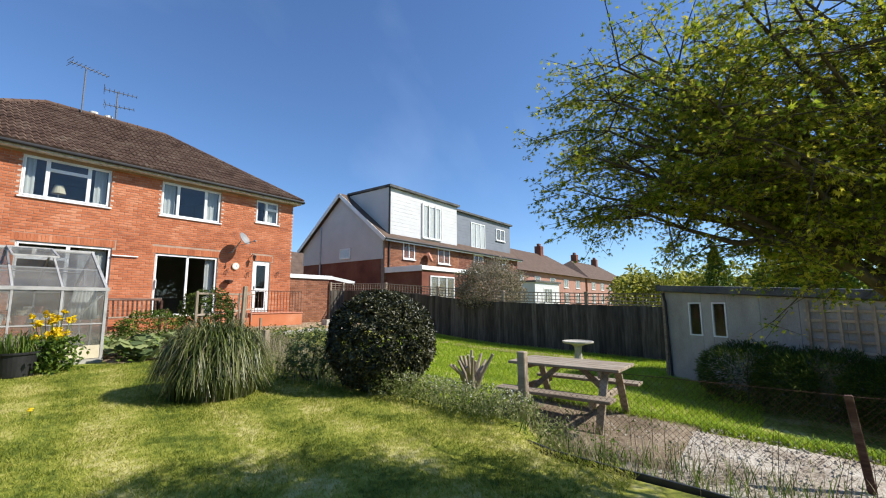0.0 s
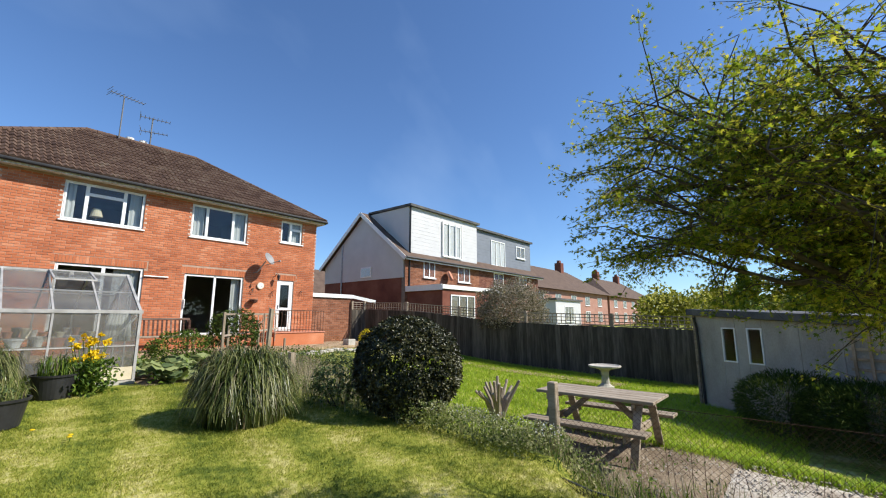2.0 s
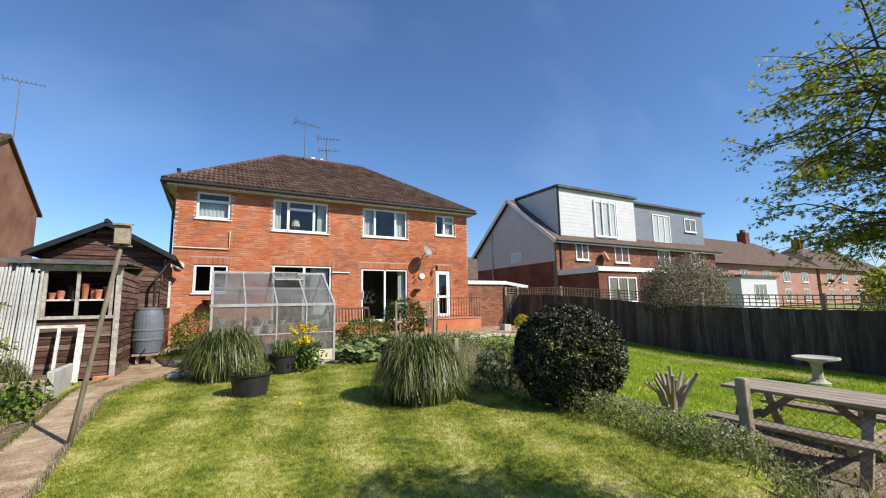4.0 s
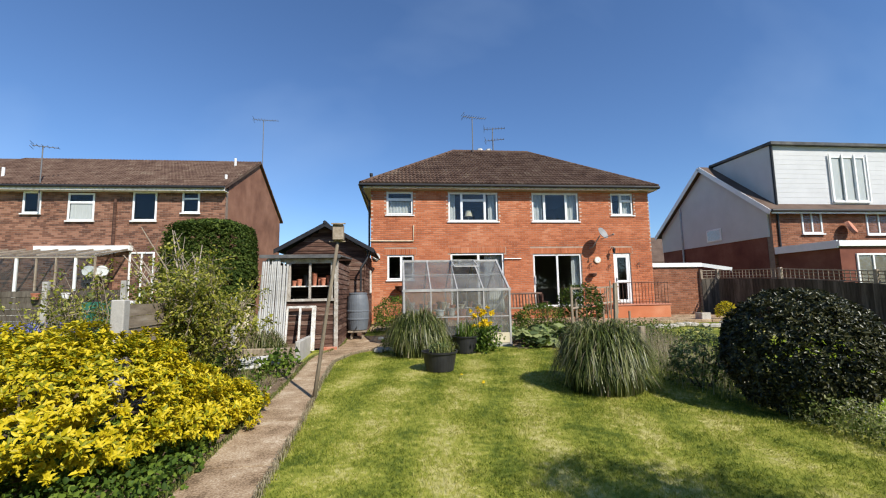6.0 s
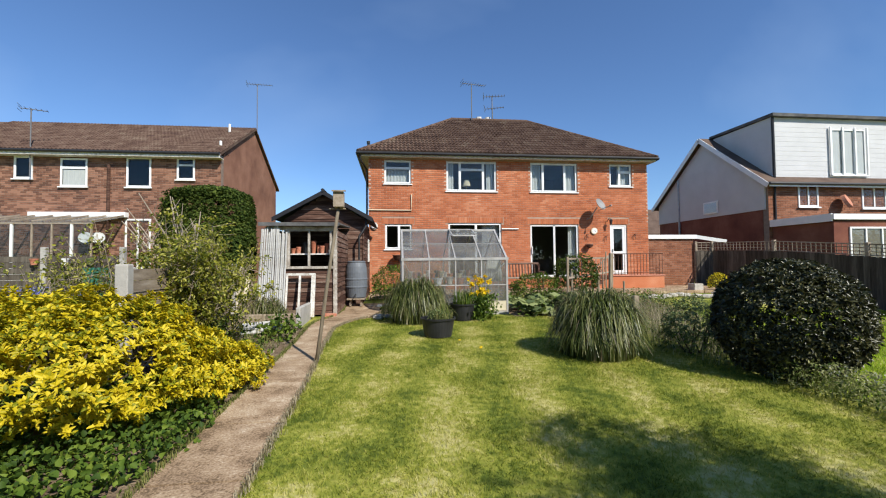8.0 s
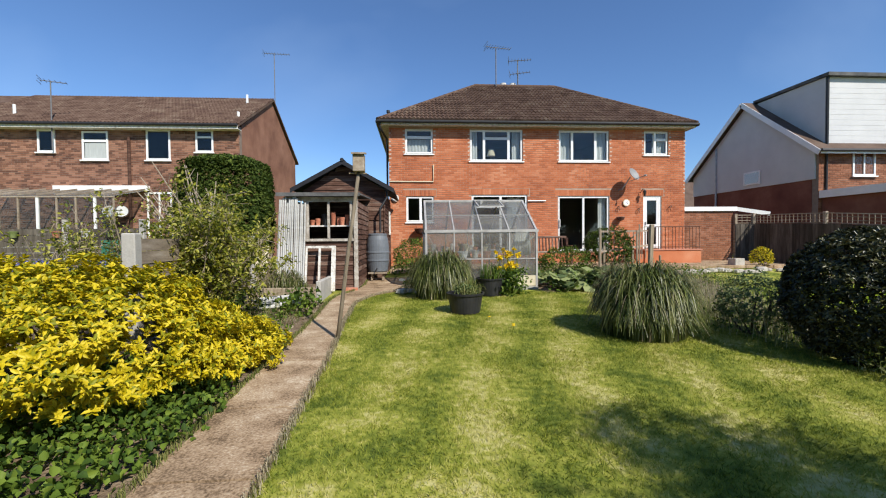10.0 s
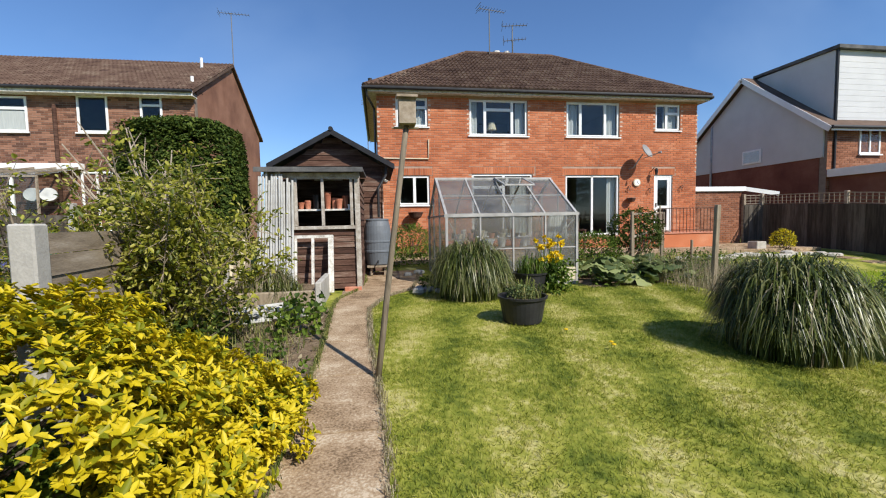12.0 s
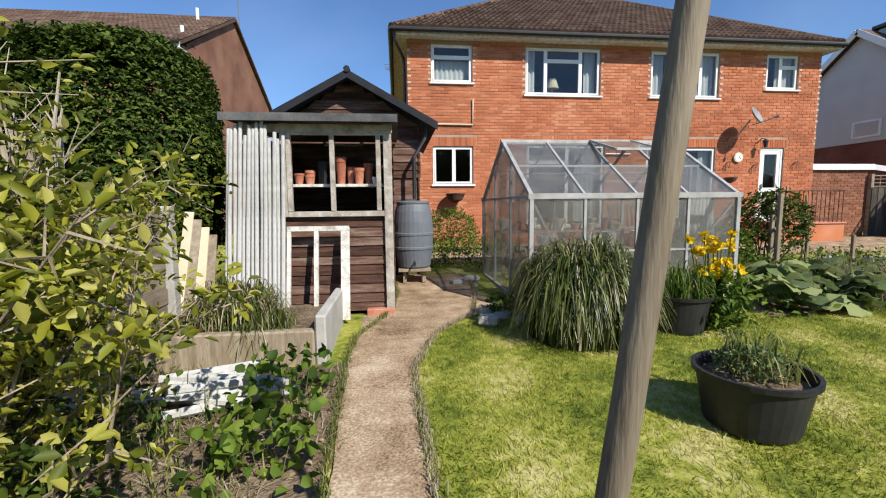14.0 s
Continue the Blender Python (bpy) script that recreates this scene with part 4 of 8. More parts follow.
part("pane", Shape().add([(vx0, vh.y, vh.z), (vx1, vh.y, vh.z), (vx1, vl.y, vl.z), (vx0, vl.y, vl.z), (vx0, vh.y, vh.z + .006), (vx1, vh.y, vh.z + .006), (vx1, vl.y, vl.z + .006), (vx0, vl.y, vl.z + .006)],
                         [(3, 2, 1, 0), (4, 5, 6, 7), (0, 1, 5, 4), (1, 2, 6, 5), (2, 3, 7, 6), (3, 0, 4, 7)]), M_GH_GLASS, vent)
# staging and pots inside
stg = thing("potting_bench", GX0 + 0.1, GY0 + 0.12, gz, "slatted wooden staging inside the greenhouse", "shelf")
for k in range(5):
    part("slat", Shape().box(0.05, gw - 0.75, 0.05 + k * 0.11, 0.13 + k * 0.11, 0.66, 0.69), M_WOOD_GREY, stg)
for x in (0.1, 0.9, gw - 0.8):
    for y in (0.08, 0.52):
        part("leg", Shape().box(x - 0.025, x + 0.025, y - 0.025, y + 0.025, 0, 0.66), M_WOOD_GREY, stg)


def flower_pot(x, y, z, r, h, material, label, group, name="flower_pot"):
    p = thing(name, x, y, z, label, "pot", group=group)
    part("body", Shape().lathe([(r * 0.68, 0), (r * 0.94, h * 0.78), (r * 0.95, h * 0.8), (r * 1.04, h * 0.8), (r * 1.06, h), (r * 0.95, h), (r * 0.9, h * 0.85), (0.001, h * 0.84)], 14), material, p, smooth=False)
    return p


for i, (x, y) in enumerate([(0.2, 0.3), (0.5, 0.35), (0.75, 0.22), (1.05, 0.33), (1.3, 0.25), (1.5, 0.4)]):
    flower_pot(GX0 + 0.1 + x, GY0 + 0.12 + y, gz + 0.69, 0.09 + 0.015 * (i % 3), 0.15 + 0.03 * (i % 2), [M_WHITE_OLD, M_TERRA, M_WHITE][i % 3], "small flower pot on the greenhouse staging", "greenhouse pots")
wrap = Shape()
for i in range(7):
    wrap.tube([(GX1 - 0.45 + i * 0.06, GY0 + 0.3 + 0.03 * (i % 2), gz + 0.75), (GX1 - 0.42 + i * 0.055, GY0 + 0.32, gz + 1.0), (GX1 - 0.38 + i * 0.045, GY0 + 0.3, gz + 1.28)], [0.05, 0.045, 0.03], 7)
solid("bubble_wrap", wrap, M_CURTAIN, "crumpled white plastic sheet hung in the greenhouse", "sheet", smooth=True)

rg = np.random.default_rng(5)
for i in range(16):
    px_, py_ = GX0 + 0.25 + 0.125 * i, GY1 - 0.35 - 0.18 * (i % 2)
    flower_pot(px_, py_, gz + 0.8, rg.uniform(0.05, 0.09), rg.uniform(0.1, 0.2), [M_WHITE_OLD, M_TERRA, M_BLACK, M_CREAM][i % 4], "small pot standing on the back shelf of the greenhouse", "greenhouse back pots")
back_shelf = thing("greenhouse_shelf", GX0 + 0.1, GY1 - 0.62, gz, "long plank shelf along the back of the greenhouse", "shelf")
part("board", Shape().box(0.05, gw - 0.25, 0.0, 0.45, 0.77, 0.8), M_WOOD_GREY, back_shelf)
for x in (0.1, 1.1, gw - 0.35):
    part("leg", Shape().box(x, x + 0.05, 0.18, 0.23, 0.0, 0.77), M_WOOD_GREY, back_shelf)
for i in range(5):
    bag = Shape().lathe([(0.14, 0.0), (0.19, 0.08), (0.18, 0.25), (0.1, 0.36), (0.05, 0.38)], 9)
    bag.v = [(x * rg.uniform(0.8, 1.2), y * rg.uniform(0.8, 1.2), z) for x, y, z in bag.v]
    solid("compost_bag", bag, [M_CURTAIN, M_WHITE_OLD][i % 2], "slumped pale plastic bag inside the greenhouse", "bag", group="greenhouse bags", smooth=True, at=(GX0 + 0.35 + 0.36 * i, GY0 + 0.95 + 0.1 * (i % 2), gz))

# ---- timber sheds ----
def clapboards(parent, a, b, z0, z1, normal, board=0.125, holes=()):
    """Lapped boards along a wall from a to b (x, y), facing normal; holes are (from, to, z0, z1) along the wall."""
    a, b, nrm = Vector((*a, 0)), Vector((*b, 0)), Vector((*normal, 0))
    d = (b - a).normalized()
    ln = (b - a).length
    z = z0
    while z < z1 - 0.03:
        top = min(z + board, z1)
        runs = [(0, ln)]
        for h0, h1, hz0, hz1 in holes:
            if top > hz0 and z < hz1:
                runs = [r for r0, r1 in runs for r in ((r0, min(r1, h0)), (max(r0, h1), r1)) if r[1] - r[0] > 0.03]
        for r0, r1 in runs:
            j = rng.uniform(-0.004, 0.006)
            p, q = a + d * r0, a + d * r1
            pts = []
            for e in (p, q):
                pts += [e + Vector((0, 0, z + j)), e + nrm * 0.03 + Vector((0, 0, z + j)), e + nrm * 0.012 + Vector((0, 0, top + 0.012)), e + Vector((0, 0, top + 0.012))]
            part("weatherboard", Shape().add(pts, [(0, 1, 2, 3), (7, 6, 5, 4), (0, 4, 5, 1), (1, 5, 6, 2), (2, 6, 7, 3), (3, 7, 4, 0)]), M_CLAP, parent)
        z += board


SX0, SX1, SY0, SY1, SB = -7.68, -5.46, -3.55, -0.5, 0.2
shed = thing("timber_shed", SX0, SY0, SB, "old brown weatherboarded garden shed with a gabled roof", "shed")
sw, sd = SX1 - SX0, SY1 - SY0
part("frame", Shape().box(0.04, sw - 0.04, 0.04, sd - 0.04, 0, 2.42), M_CLAP, shed)
mid = sw / 2
part("gable", Shape().prism([(0.02, 2.42), (sw - 0.02, 2.42), (mid, 3.06)], "y", 0.03, 0.1), M_CLAP, shed)
clapboards(shed, (0, 0.04), (sw, 0.04), 1.6, 2.42, (0, -1))
clapboards(shed, (sw - 0.04, 0), (sw - 0.04, sd), 0.05, 2.4, (1, 0))
for k in range(5):
    zz = 2.43 + 0.125 * k
    half = max(0.08, (3.1 - zz) / 0.64 * mid * 0.98 - 0.05)
    part("weatherboard", Shape().add([(mid - half, 0.03, zz), (mid + half, 0.03, zz), (mid + half, 0.0, zz), (mid - half, 0.0, zz), (mid - half * .8, 0.03, zz + .13), (mid + half * .8, 0.03, zz + .13), (mid + half * .8, 0.018, zz + .13), (mid - half * .8, 0.018, zz + .13)],
                                   [(0, 1, 2, 3), (4, 5, 6, 7), (3, 2, 6, 7), (0, 1, 5, 4), (1, 2, 6, 5), (0, 3, 7, 4)]), M_CLAP, shed)
for s in (-1, 1):
    e = mid + s * (mid + 0.26)
    part("roof_slope", Shape().add([(mid, -0.28, 3.19), (mid, sd + 0.2, 3.19), (e, sd + 0.2, 2.44), (e, -0.28, 2.44), (mid, -0.28, 3.14), (mid, sd + 0.2, 3.14), (e, sd + 0.2, 2.39), (e, -0.28, 2.39)],
                                   [(0, 1, 2, 3), (7, 6, 5, 4), (0, 3, 7, 4), (1, 0, 4, 5), (2, 1, 5, 6), (3, 2, 6, 7)]), M_FELT_DARK, shed, "dark felt roof slope", 0.006)
    part("barge_board", Shape().add([(mid, -0.3, 3.2), (e, -0.3, 2.44), (e, -0.3, 2.32), (mid, -0.3, 3.08), (mid, -0.27, 3.2), (e, -0.27, 2.44), (e, -0.27, 2.32), (mid, -0.27, 3.08)],
                                    [(0, 1, 2, 3), (7, 6, 5, 4), (0, 4, 5, 1), (1, 5, 6, 2), (2, 6, 7, 3), (3, 7, 4, 0)]), M_FELT_DARK, shed)
part("ridge_cap", Shape().tube([(mid, -0.32, 3.2), (mid, sd + 0.2, 3.2)], 0.05, 8), M_FELT_DARK, shed)
part("fanlight_frame", Shape().box(mid - 0.42, mid + 0.2, -0.012, 0.01, 2.1, 2.14).box(mid - 0.42, mid + 0.2, -0.012, 0.01, 2.26, 2.3).box(mid - 0.42, mid - 0.38, -0.012, 0.01, 2.14, 2.26).box(mid + 0.16, mid + 0.2, -0.012, 0.01, 2.14, 2.26), M_WHITE_OLD, shed, "chipped white fanlight frame")
part("side_window", Shape().box(sw - 0.01, sw + 0.02, 1.9, 1.94, 1.2, 1.95).box(sw - 0.01, sw + 0.02, 2.36, 2.4, 1.2, 1.95).box(sw - 0.01, sw + 0.02, 1.94, 2.36, 1.2, 1.25).box(sw - 0.01, sw + 0.02, 1.94, 2.36, 1.9, 1.95), M_WHITE_OLD, shed)
part("downpipe", Shape().tube([(sw + 0.08, -0.1, 2.4), (sw + 0.06, -0.14, 2.2), (sw - 0.12, -0.22, 1.9), (sw - 0.12, -0.22, 1.25)], 0.03, 8), M_BLACK, shed)

# lean-to in front of it
LX0, LX1, LY0, LY1, LB, LT = -7.5, -5.9, -5.82, -3.58, 0.14, 2.24
lean = thing("potting_shed", LX0, LY0, LB, "weathered lean-to shed with open front panes and a felt roof", "shed")
lw, ld, lh = LX1 - LX0, LY1 - LY0, LT - LB
WX0, WX1, WZ0, WZ1 = 0.48, 1.42, 1.15, 1.96
part("back_wall", Shape().box(0.05, lw - 0.05, ld - 0.06, ld - 0.02, 0, lh - 0.05), M_CLAP, lean)
part("floor", Shape().box(0.05, lw - 0.05, 0.05, ld - 0.06, 0, 0.03), M_SOIL, lean)
part("side_wall", Shape().box(0.02, 0.05, 0.05, ld - 0.06, 0, lh - 0.05), M_CLAP, lean)
part("side_wall", Shape().box(lw - 0.06, lw - 0.03, 0.05, ld - 0.06, 0, lh - 0.1), M_CLAP, lean)
part("front_wall", Shape().box(0.05, lw - 0.06, 0.05, 0.08, 0, WZ0 - 0.06), M_CLAP, lean)
clapboards(lean, (0.02, 0.05), (lw - 0.02, 0.05), 0.03, WZ0 - 0.06, (0, -1), 0.105)
clapboards(lean, (lw - 0.03, 0), (lw - 0.03, ld), 0.05, lh - 0.1, (1, 0), 0.12)
for x in (0.02, WX0 - 0.06, lw - 0.1):
    part("corner_post", Shape().box(x, x + 0.09, -0.02, 0.05, WZ0 - 0.06 if x == WX0 - 0.06 else 0, lh - 0.02), M_FLAKE, lean, bevel=0.004)
part("head_board", Shape().box(0.0, lw, -0.03, 0.0, WZ1 + 0.02, lh - 0.03), M_FLAKE, lean, "flaking grey head board", 0.005)
wf = part("window_sill", Shape().box(WX0, WX1 + 0.08, -0.025, 0.03, WZ0 - 0.06, WZ0), M_FLAKE, lean, "flaking pale window sill", 0.004)
part("window_head", Shape().box(WX0, WX1 + 0.08, -0.025, 0.03, WZ1, WZ1 + 0.018), M_FLAKE, lean)
for x in (WX0, (WX0 + WX1) / 2 - 0.02, WX1):
    part("mullion", Shape().box(x, x + 0.05, -0.03, 0.03, WZ0, WZ1), M_FLAKE, wf, bevel=0.004)
part("felt_roof", Shape().add([(-0.12, -0.16, lh), (lw + 0.06, -0.16, lh), (lw + 0.06, ld, lh + 0.12), (-0.12, ld, lh + 0.12), (-0.12, -0.16, lh + 0.04), (lw + 0.06, -0.16, lh + 0.04), (lw + 0.06, ld, lh + 0.16), (-0.12, ld, lh + 0.16)],
                              [(3, 2, 1, 0), (4, 5, 6, 7), (0, 1, 5, 4), (1, 2, 6, 5), (2, 3, 7, 6), (3, 0, 4, 7)]), M_LEAD, lean, "thin felt roof", 0.005)
part("roof_edge", Shape().box(-0.12, lw + 0.06, -0.185, -0.162, lh - 0.03, lh + 0.05), M_LEAD, lean)
part("shelf", Shape().box(WX0 - 0.1, lw - 0.1, 0.12, 0.38, 1.42, 1.45), M_WHITE_OLD, lean, "pale shelf behind the panes")
part("block", Shape().box(lw - 0.32, lw - 0.02, -0.06, 0.1, -0.12, 0.06), M_TERRA, lean, "red brick block under the corner", 0.008)
for i, (x, r, h, m) in enumerate([(0.56, 0.055, 0.12, 0), (0.66, 0.06, 0.16, 0), (0.67, 0.05, 0.1, 0), (0.8, 0.06, 0.26, 1), (1.02, 0.06, 0.3, 0), (1.12, 0.05, 0.2, 0), (1.22, 0.06, 0.18, 0), (1.32, 0.055, 0.24, 0), (1.4, 0.04, 0.08, 2)]):
    flower_pot(LX0 + x, LY0 + 0.2 + 0.1 * (i % 2), LB + 1.45, r, h, [M_TERRA, M_BLACK, M_WHITE][m], ["terracotta flower pots stacked on the shed shelf", "black plastic pot on the shed shelf", "small white tub on the shed shelf"][m], "pots on the shed shelf")
# bundle of pale poles leaning against the front
for i in range(14):
    bx0, tx0 = -7.62 + i * 0.044 + rng.uniform(-0.008, 0.008), -7.56 + i * 0.041 + rng.uniform(-0.01, 0.01)
    top = rng.uniform(1.88, 2.06)
    y0 = -6.12 - 0.03 * (i % 2)
    solid("pale_pole", Shape().tube([(0, 0, 0), ((tx0 - bx0) * 0.5 + rng.uniform(-.008, .008), 0.11, top * 0.5), (tx0 - bx0, 0.2 + 0.03 * (i % 2), top)], [0.022, 0.021, 0.019], 9), M_CORR,
          "long pale painted pole leaning on the shed front", "pole", group="leaning pale poles", smooth=False, at=(bx0, y0, 0.16))
# white window frame and loose boards leaning below the panes
lf = thing("leaning_frame", -7.0, -6.12, 0.16, "loose white painted frame leaning on the shed", "frame")
for x, w in ((0.0, 0.04), (0.28, 0.045), (0.58, 0.09)):
    part("stile", Shape().bar((x, 0, 0.0), (x, 0.2, 0.96), w, 0.035, up=(0, 1, 0)), M_WHITE_OLD, lf)
part("rail", Shape().bar((-0.02, 0.19, 0.95), (0.62, 0.19, 0.95), 0.035, 0.05), M_WHITE_OLD, lf)
for i in range(4):
    solid("loose_board", Shape().bar((0, 0, 0), (0.06 - 0.03 * i, 0.3, 1.1 - 0.08 * i), 0.09, 0.02, up=(0, 1, 0)), [M_CREAM, M_WOOD_GREY][i % 2], "loose plank leaning in the corner by the shed", "plank", group="loose planks", bevel=0.003, at=(-8.05 + 0.1 * i, -6.2, 0.2))

# water butt
butt = thing("water_butt", -5.62, -4.15, 0.2, "grey blue plastic water barrel on a low stand", "barrel")
part("body", Shape().lathe([(0.23, 0.22), (0.25, 0.24), (0.275, 0.4), (0.29, 0.5), (0.3, 0.5), (0.3, 0.53), (0.292, 0.54), (0.295, 0.7), (0.305, 0.71), (0.305, 0.74), (0.295, 0.75), (0.29, 0.9), (0.27, 1.06), (0.255, 1.12), (0.25, 1.14), (0.245, 1.15), (0.24, 1.18)], 28), M_BARREL, butt, smooth=False)
part("lid", Shape().lathe([(0.25, 1.175), (0.25, 1.2), (0.22, 1.215), (0.05, 1.22)], 28), M_BARREL, butt)
for a in (0.8, 2.4, 3.9, 5.5):
    part("stand_leg", Shape().bar((0.2 * math.cos(a), 0.2 * math.sin(a), 0), (0.2 * math.cos(a), 0.2 * math.sin(a), 0.2), 0.05), M_WOOD_GREY, butt)
part("stand_top", Shape().box(-0.24, 0.24, -0.24, 0.24, 0.17, 0.215), M_WOOD_GREY, butt, bevel=0.006)
part("tap", Shape().tube([(0.0, -0.26, 0.32), (0.0, -0.36, 0.32), (0, -0.36, 0.27)], 0.015, 8), M_BLACK, butt)

# ---- path ----
path = thing("path", 0, 0, 0, "worn brown concrete garden path in jointed slabs", "path", kind="structure")
pts_l = [(-6.2, -21.0), (-6.2, -14.0), (-6.18, -10.6), (-6.2, -8.8), (-6.28, -7.2), (-6.25, -6.6), (-6.0, -5.95), (-5.85, -5.0), (-5.95, -3.6)]
pts_r = [(-5.5, -21.0), (-5.52, -14.0), (-5.62, -10.6), (-5.74, -8.8), (-5.78, -7.4), (-5.55, -6.6), (-5.05, -5.95), (-4.85, -5.0), (-4.75, -3.6)]


def along(pts, y):
    for (x0, y0), (x1, y1) in zip(pts, pts[1:]):
        if y0 <= y <= y1:
            return x0 + (x1 - x0) * (y - y0) / (y1 - y0)
    return pts[-1][0]


y = -21.0
k = 0
while y < -3.8:
    ln = 0.95 if k % 3 else 1.15
    s = Shape()
    rows_ = 4
    top, bot = [], []
    for r in range(rows_ + 1):
        yy = min(y + 0.012 + (ln - 0.024) * r / rows_, -3.6)
        a, b = along(pts_l, yy), along(pts_r, yy)
        for c in range(4):
            jit = rng.uniform(-0.02, 0.02) if c in (0, 3) else 0
            xx = a + (b - a) * c / 3 + jit
            z = ground_z(xx, yy) + 0.022 + 0.004 * noise.noise((xx * 3, yy * 3, 1))
            top.append((xx, yy, z))
            bot.append((xx, yy, z - 0.08))
    nv = len(top)
    s.v = top + bot
    for r in range(rows_):
        for c in range(3):
            i = r * 4 + c
            s.f.append((i, i + 1, i + 5, i + 4))
    edge = [0, 1, 2, 3] + [r * 4 + 3 for r in range(1, rows_ + 1)] + [rows_ * 4 + c for c in (2, 1, 0)] + [r * 4 for r in range(rows_ - 1, 0, -1)]
    for i, j in zip(edge, edge[1:] + edge[:1]):
        s.f.append((i, nv + i, nv + j, j))
    part("path_slab", s, M_PATH, path)
    y += ln
    k += 1

# bird box on its leaning pole
bb = thing("bird_box_pole", -5.652, -9.87, 0.0, "small wooden bird box on a leaning rustic pole", "bird box")
part("pole", Shape().tube([(0, 0, -0.05), (0.075, 0.005, 0.5), (0.14, 0.0, 1.0), (0.225, 0.012, 1.6), (0.30, 0.02, 2.12)], [0.027, 0.026, 0.025, 0.024, 0.023], 12), M_POLE, bb, smooth=True)
bx = part("box", Shape().box(0.235, 0.375, -0.06, 0.08, 2.12, 2.33), M_WOOD_GREY, bb, "square grey wooden bird box", 0.004)
part("lid", Shape().add([(0.22, -0.09, 2.325), (0.39, -0.09, 2.325), (0.39, 0.1, 2.355), (0.22, 0.1, 2.355), (0.22, -0.09, 2.345), (0.39, -0.09, 2.345), (0.39, 0.1, 2.375), (0.22, 0.1, 2.375)],
                        [(3, 2, 1, 0), (4, 5, 6, 7), (0, 1, 5, 4), (1, 2, 6, 5), (2, 3, 7, 6), (3, 0, 4, 7)]), M_WOOD_GREY, bx)
part("perch_bar", Shape().tube([(0.18, 0.01, 2.1), (0.4, 0.01, 2.1)], 0.008, 6), M_POST, bb)

# ---- low raised bed and clutter by the shed ----
bed = thing("raised_bed", -7.9, -7.15, 0.06, "low raised bed with crumbling pale concrete sides", "planter")
part("side", Shape().box(1.36, 1.45, 0.0, 1.15, -0.05, 0.42), M_CONC, bed, bevel=0.015)
part("side", Shape().box(0.0, 1.356, 0.0, 0.09, -0.05, 0.3), M_POST, bed, bevel=0.015)
part("soil", Shape().box(0.0, 1.356, 0.094, 1.15, -0.05, 0.25), M_SOIL, bed)
for i in range(12):
    a = rng.uniform(-0.35, 0.35)
    ln = rng.uniform(0.5, 0.85)
    zc = 0.1 + 0.035 * (i // 3) + 0.03
    cx_, cy_ = -7.05 + rng.uniform(-0.12, 0.12), -7.75 + (i % 3 - 1) * 0.13
    solid("pale_stick", Shape().tube([(-ln / 2 * math.cos(a), -ln / 2 * math.sin(a), 0), (ln / 2 * math.cos(a), ln / 2 * math.sin(a), rng.uniform(-0.02, 0.03))], 0.03, 7), M_CORR, "pale painted stick lying in a pile", "stick", group="pile of pale sticks", at=(cx_, cy_, zc))

# side fence with concrete posts and horizontal boards
lfence = thing("panel_fence", -7.75, -10.4, 0.0, "grey horizontal board fence between concrete posts", "fence", turn=4.5)
for j in range(3):
    yy = j * 2.1
    part("post", Shape().box(-0.07, 0.07, yy - 0.07, yy + 0.07, -0.1, 1.36), M_CONC, lfence, bevel=0.012)
    if j < 2:
        for k in range(9):
            z = 0.0 + k * 0.145
            part("board", Shape().box(-0.02 + 0.012 * (k % 2), 0.012 * (k % 2), yy + 0.075, yy + 2.03, z, z + 0.14), M_WOOD_GREY if k else M_CONC, lfence)

# pots on the lawn
def tub(x, y, r, h, label):
    t = thing("plant_tub", x, y, ground_z(x, y) + 0.005, label, "plant pot", group="black tubs")
    part("tub", Shape().lathe([(r * 0.78, 0), (r * 0.8, 0.01), (r * 0.97, h - 0.03), (r * 1.04, h - 0.03), (r * 1.05, h), (r * 0.97, h), (r * 0.94, h - 0.07), (0.01, h - 0.07)], 32), M_BLACK, t)
    part("soil", Shape().lathe([(r * 0.93, h - 0.068), (r * 0.5, h - 0.05), (0.01, h - 0.045)], 20), M_SOIL, t)
    return t


tub(-3.83, -8.35, 0.3, 0.33, "large round black plastic tub on the lawn")
tub(-3.12, -6.72, 0.28, 0.36, "dark plastic tub beside the grass clump")

# ---- right-hand garden ----
rpath = thing("garden_path", 0, 0, 0, "pale sunlit concrete strip beside the lawn", "path", kind="structure")
y = -12.0
while y < -2.5:
    z = ground_z(7.1, y)
    part("path_slab", Shape().add([(6.8, y, z + .02), (7.35, y, z + .02), (7.35, y + .6, z + .035), (6.8, y + .6, z + .035), (6.8, y, z - .05), (7.35, y, z - .05), (7.35, y + .6, z - .05), (6.8, y + .6, z - .05)],
                                  [(0, 1, 2, 3), (7, 6, 5, 4), (0, 4, 5, 1), (1, 5, 6, 2), (2, 6, 7, 3), (3, 7, 4, 0)]), M_PATH, rpath)
    y += 0.615

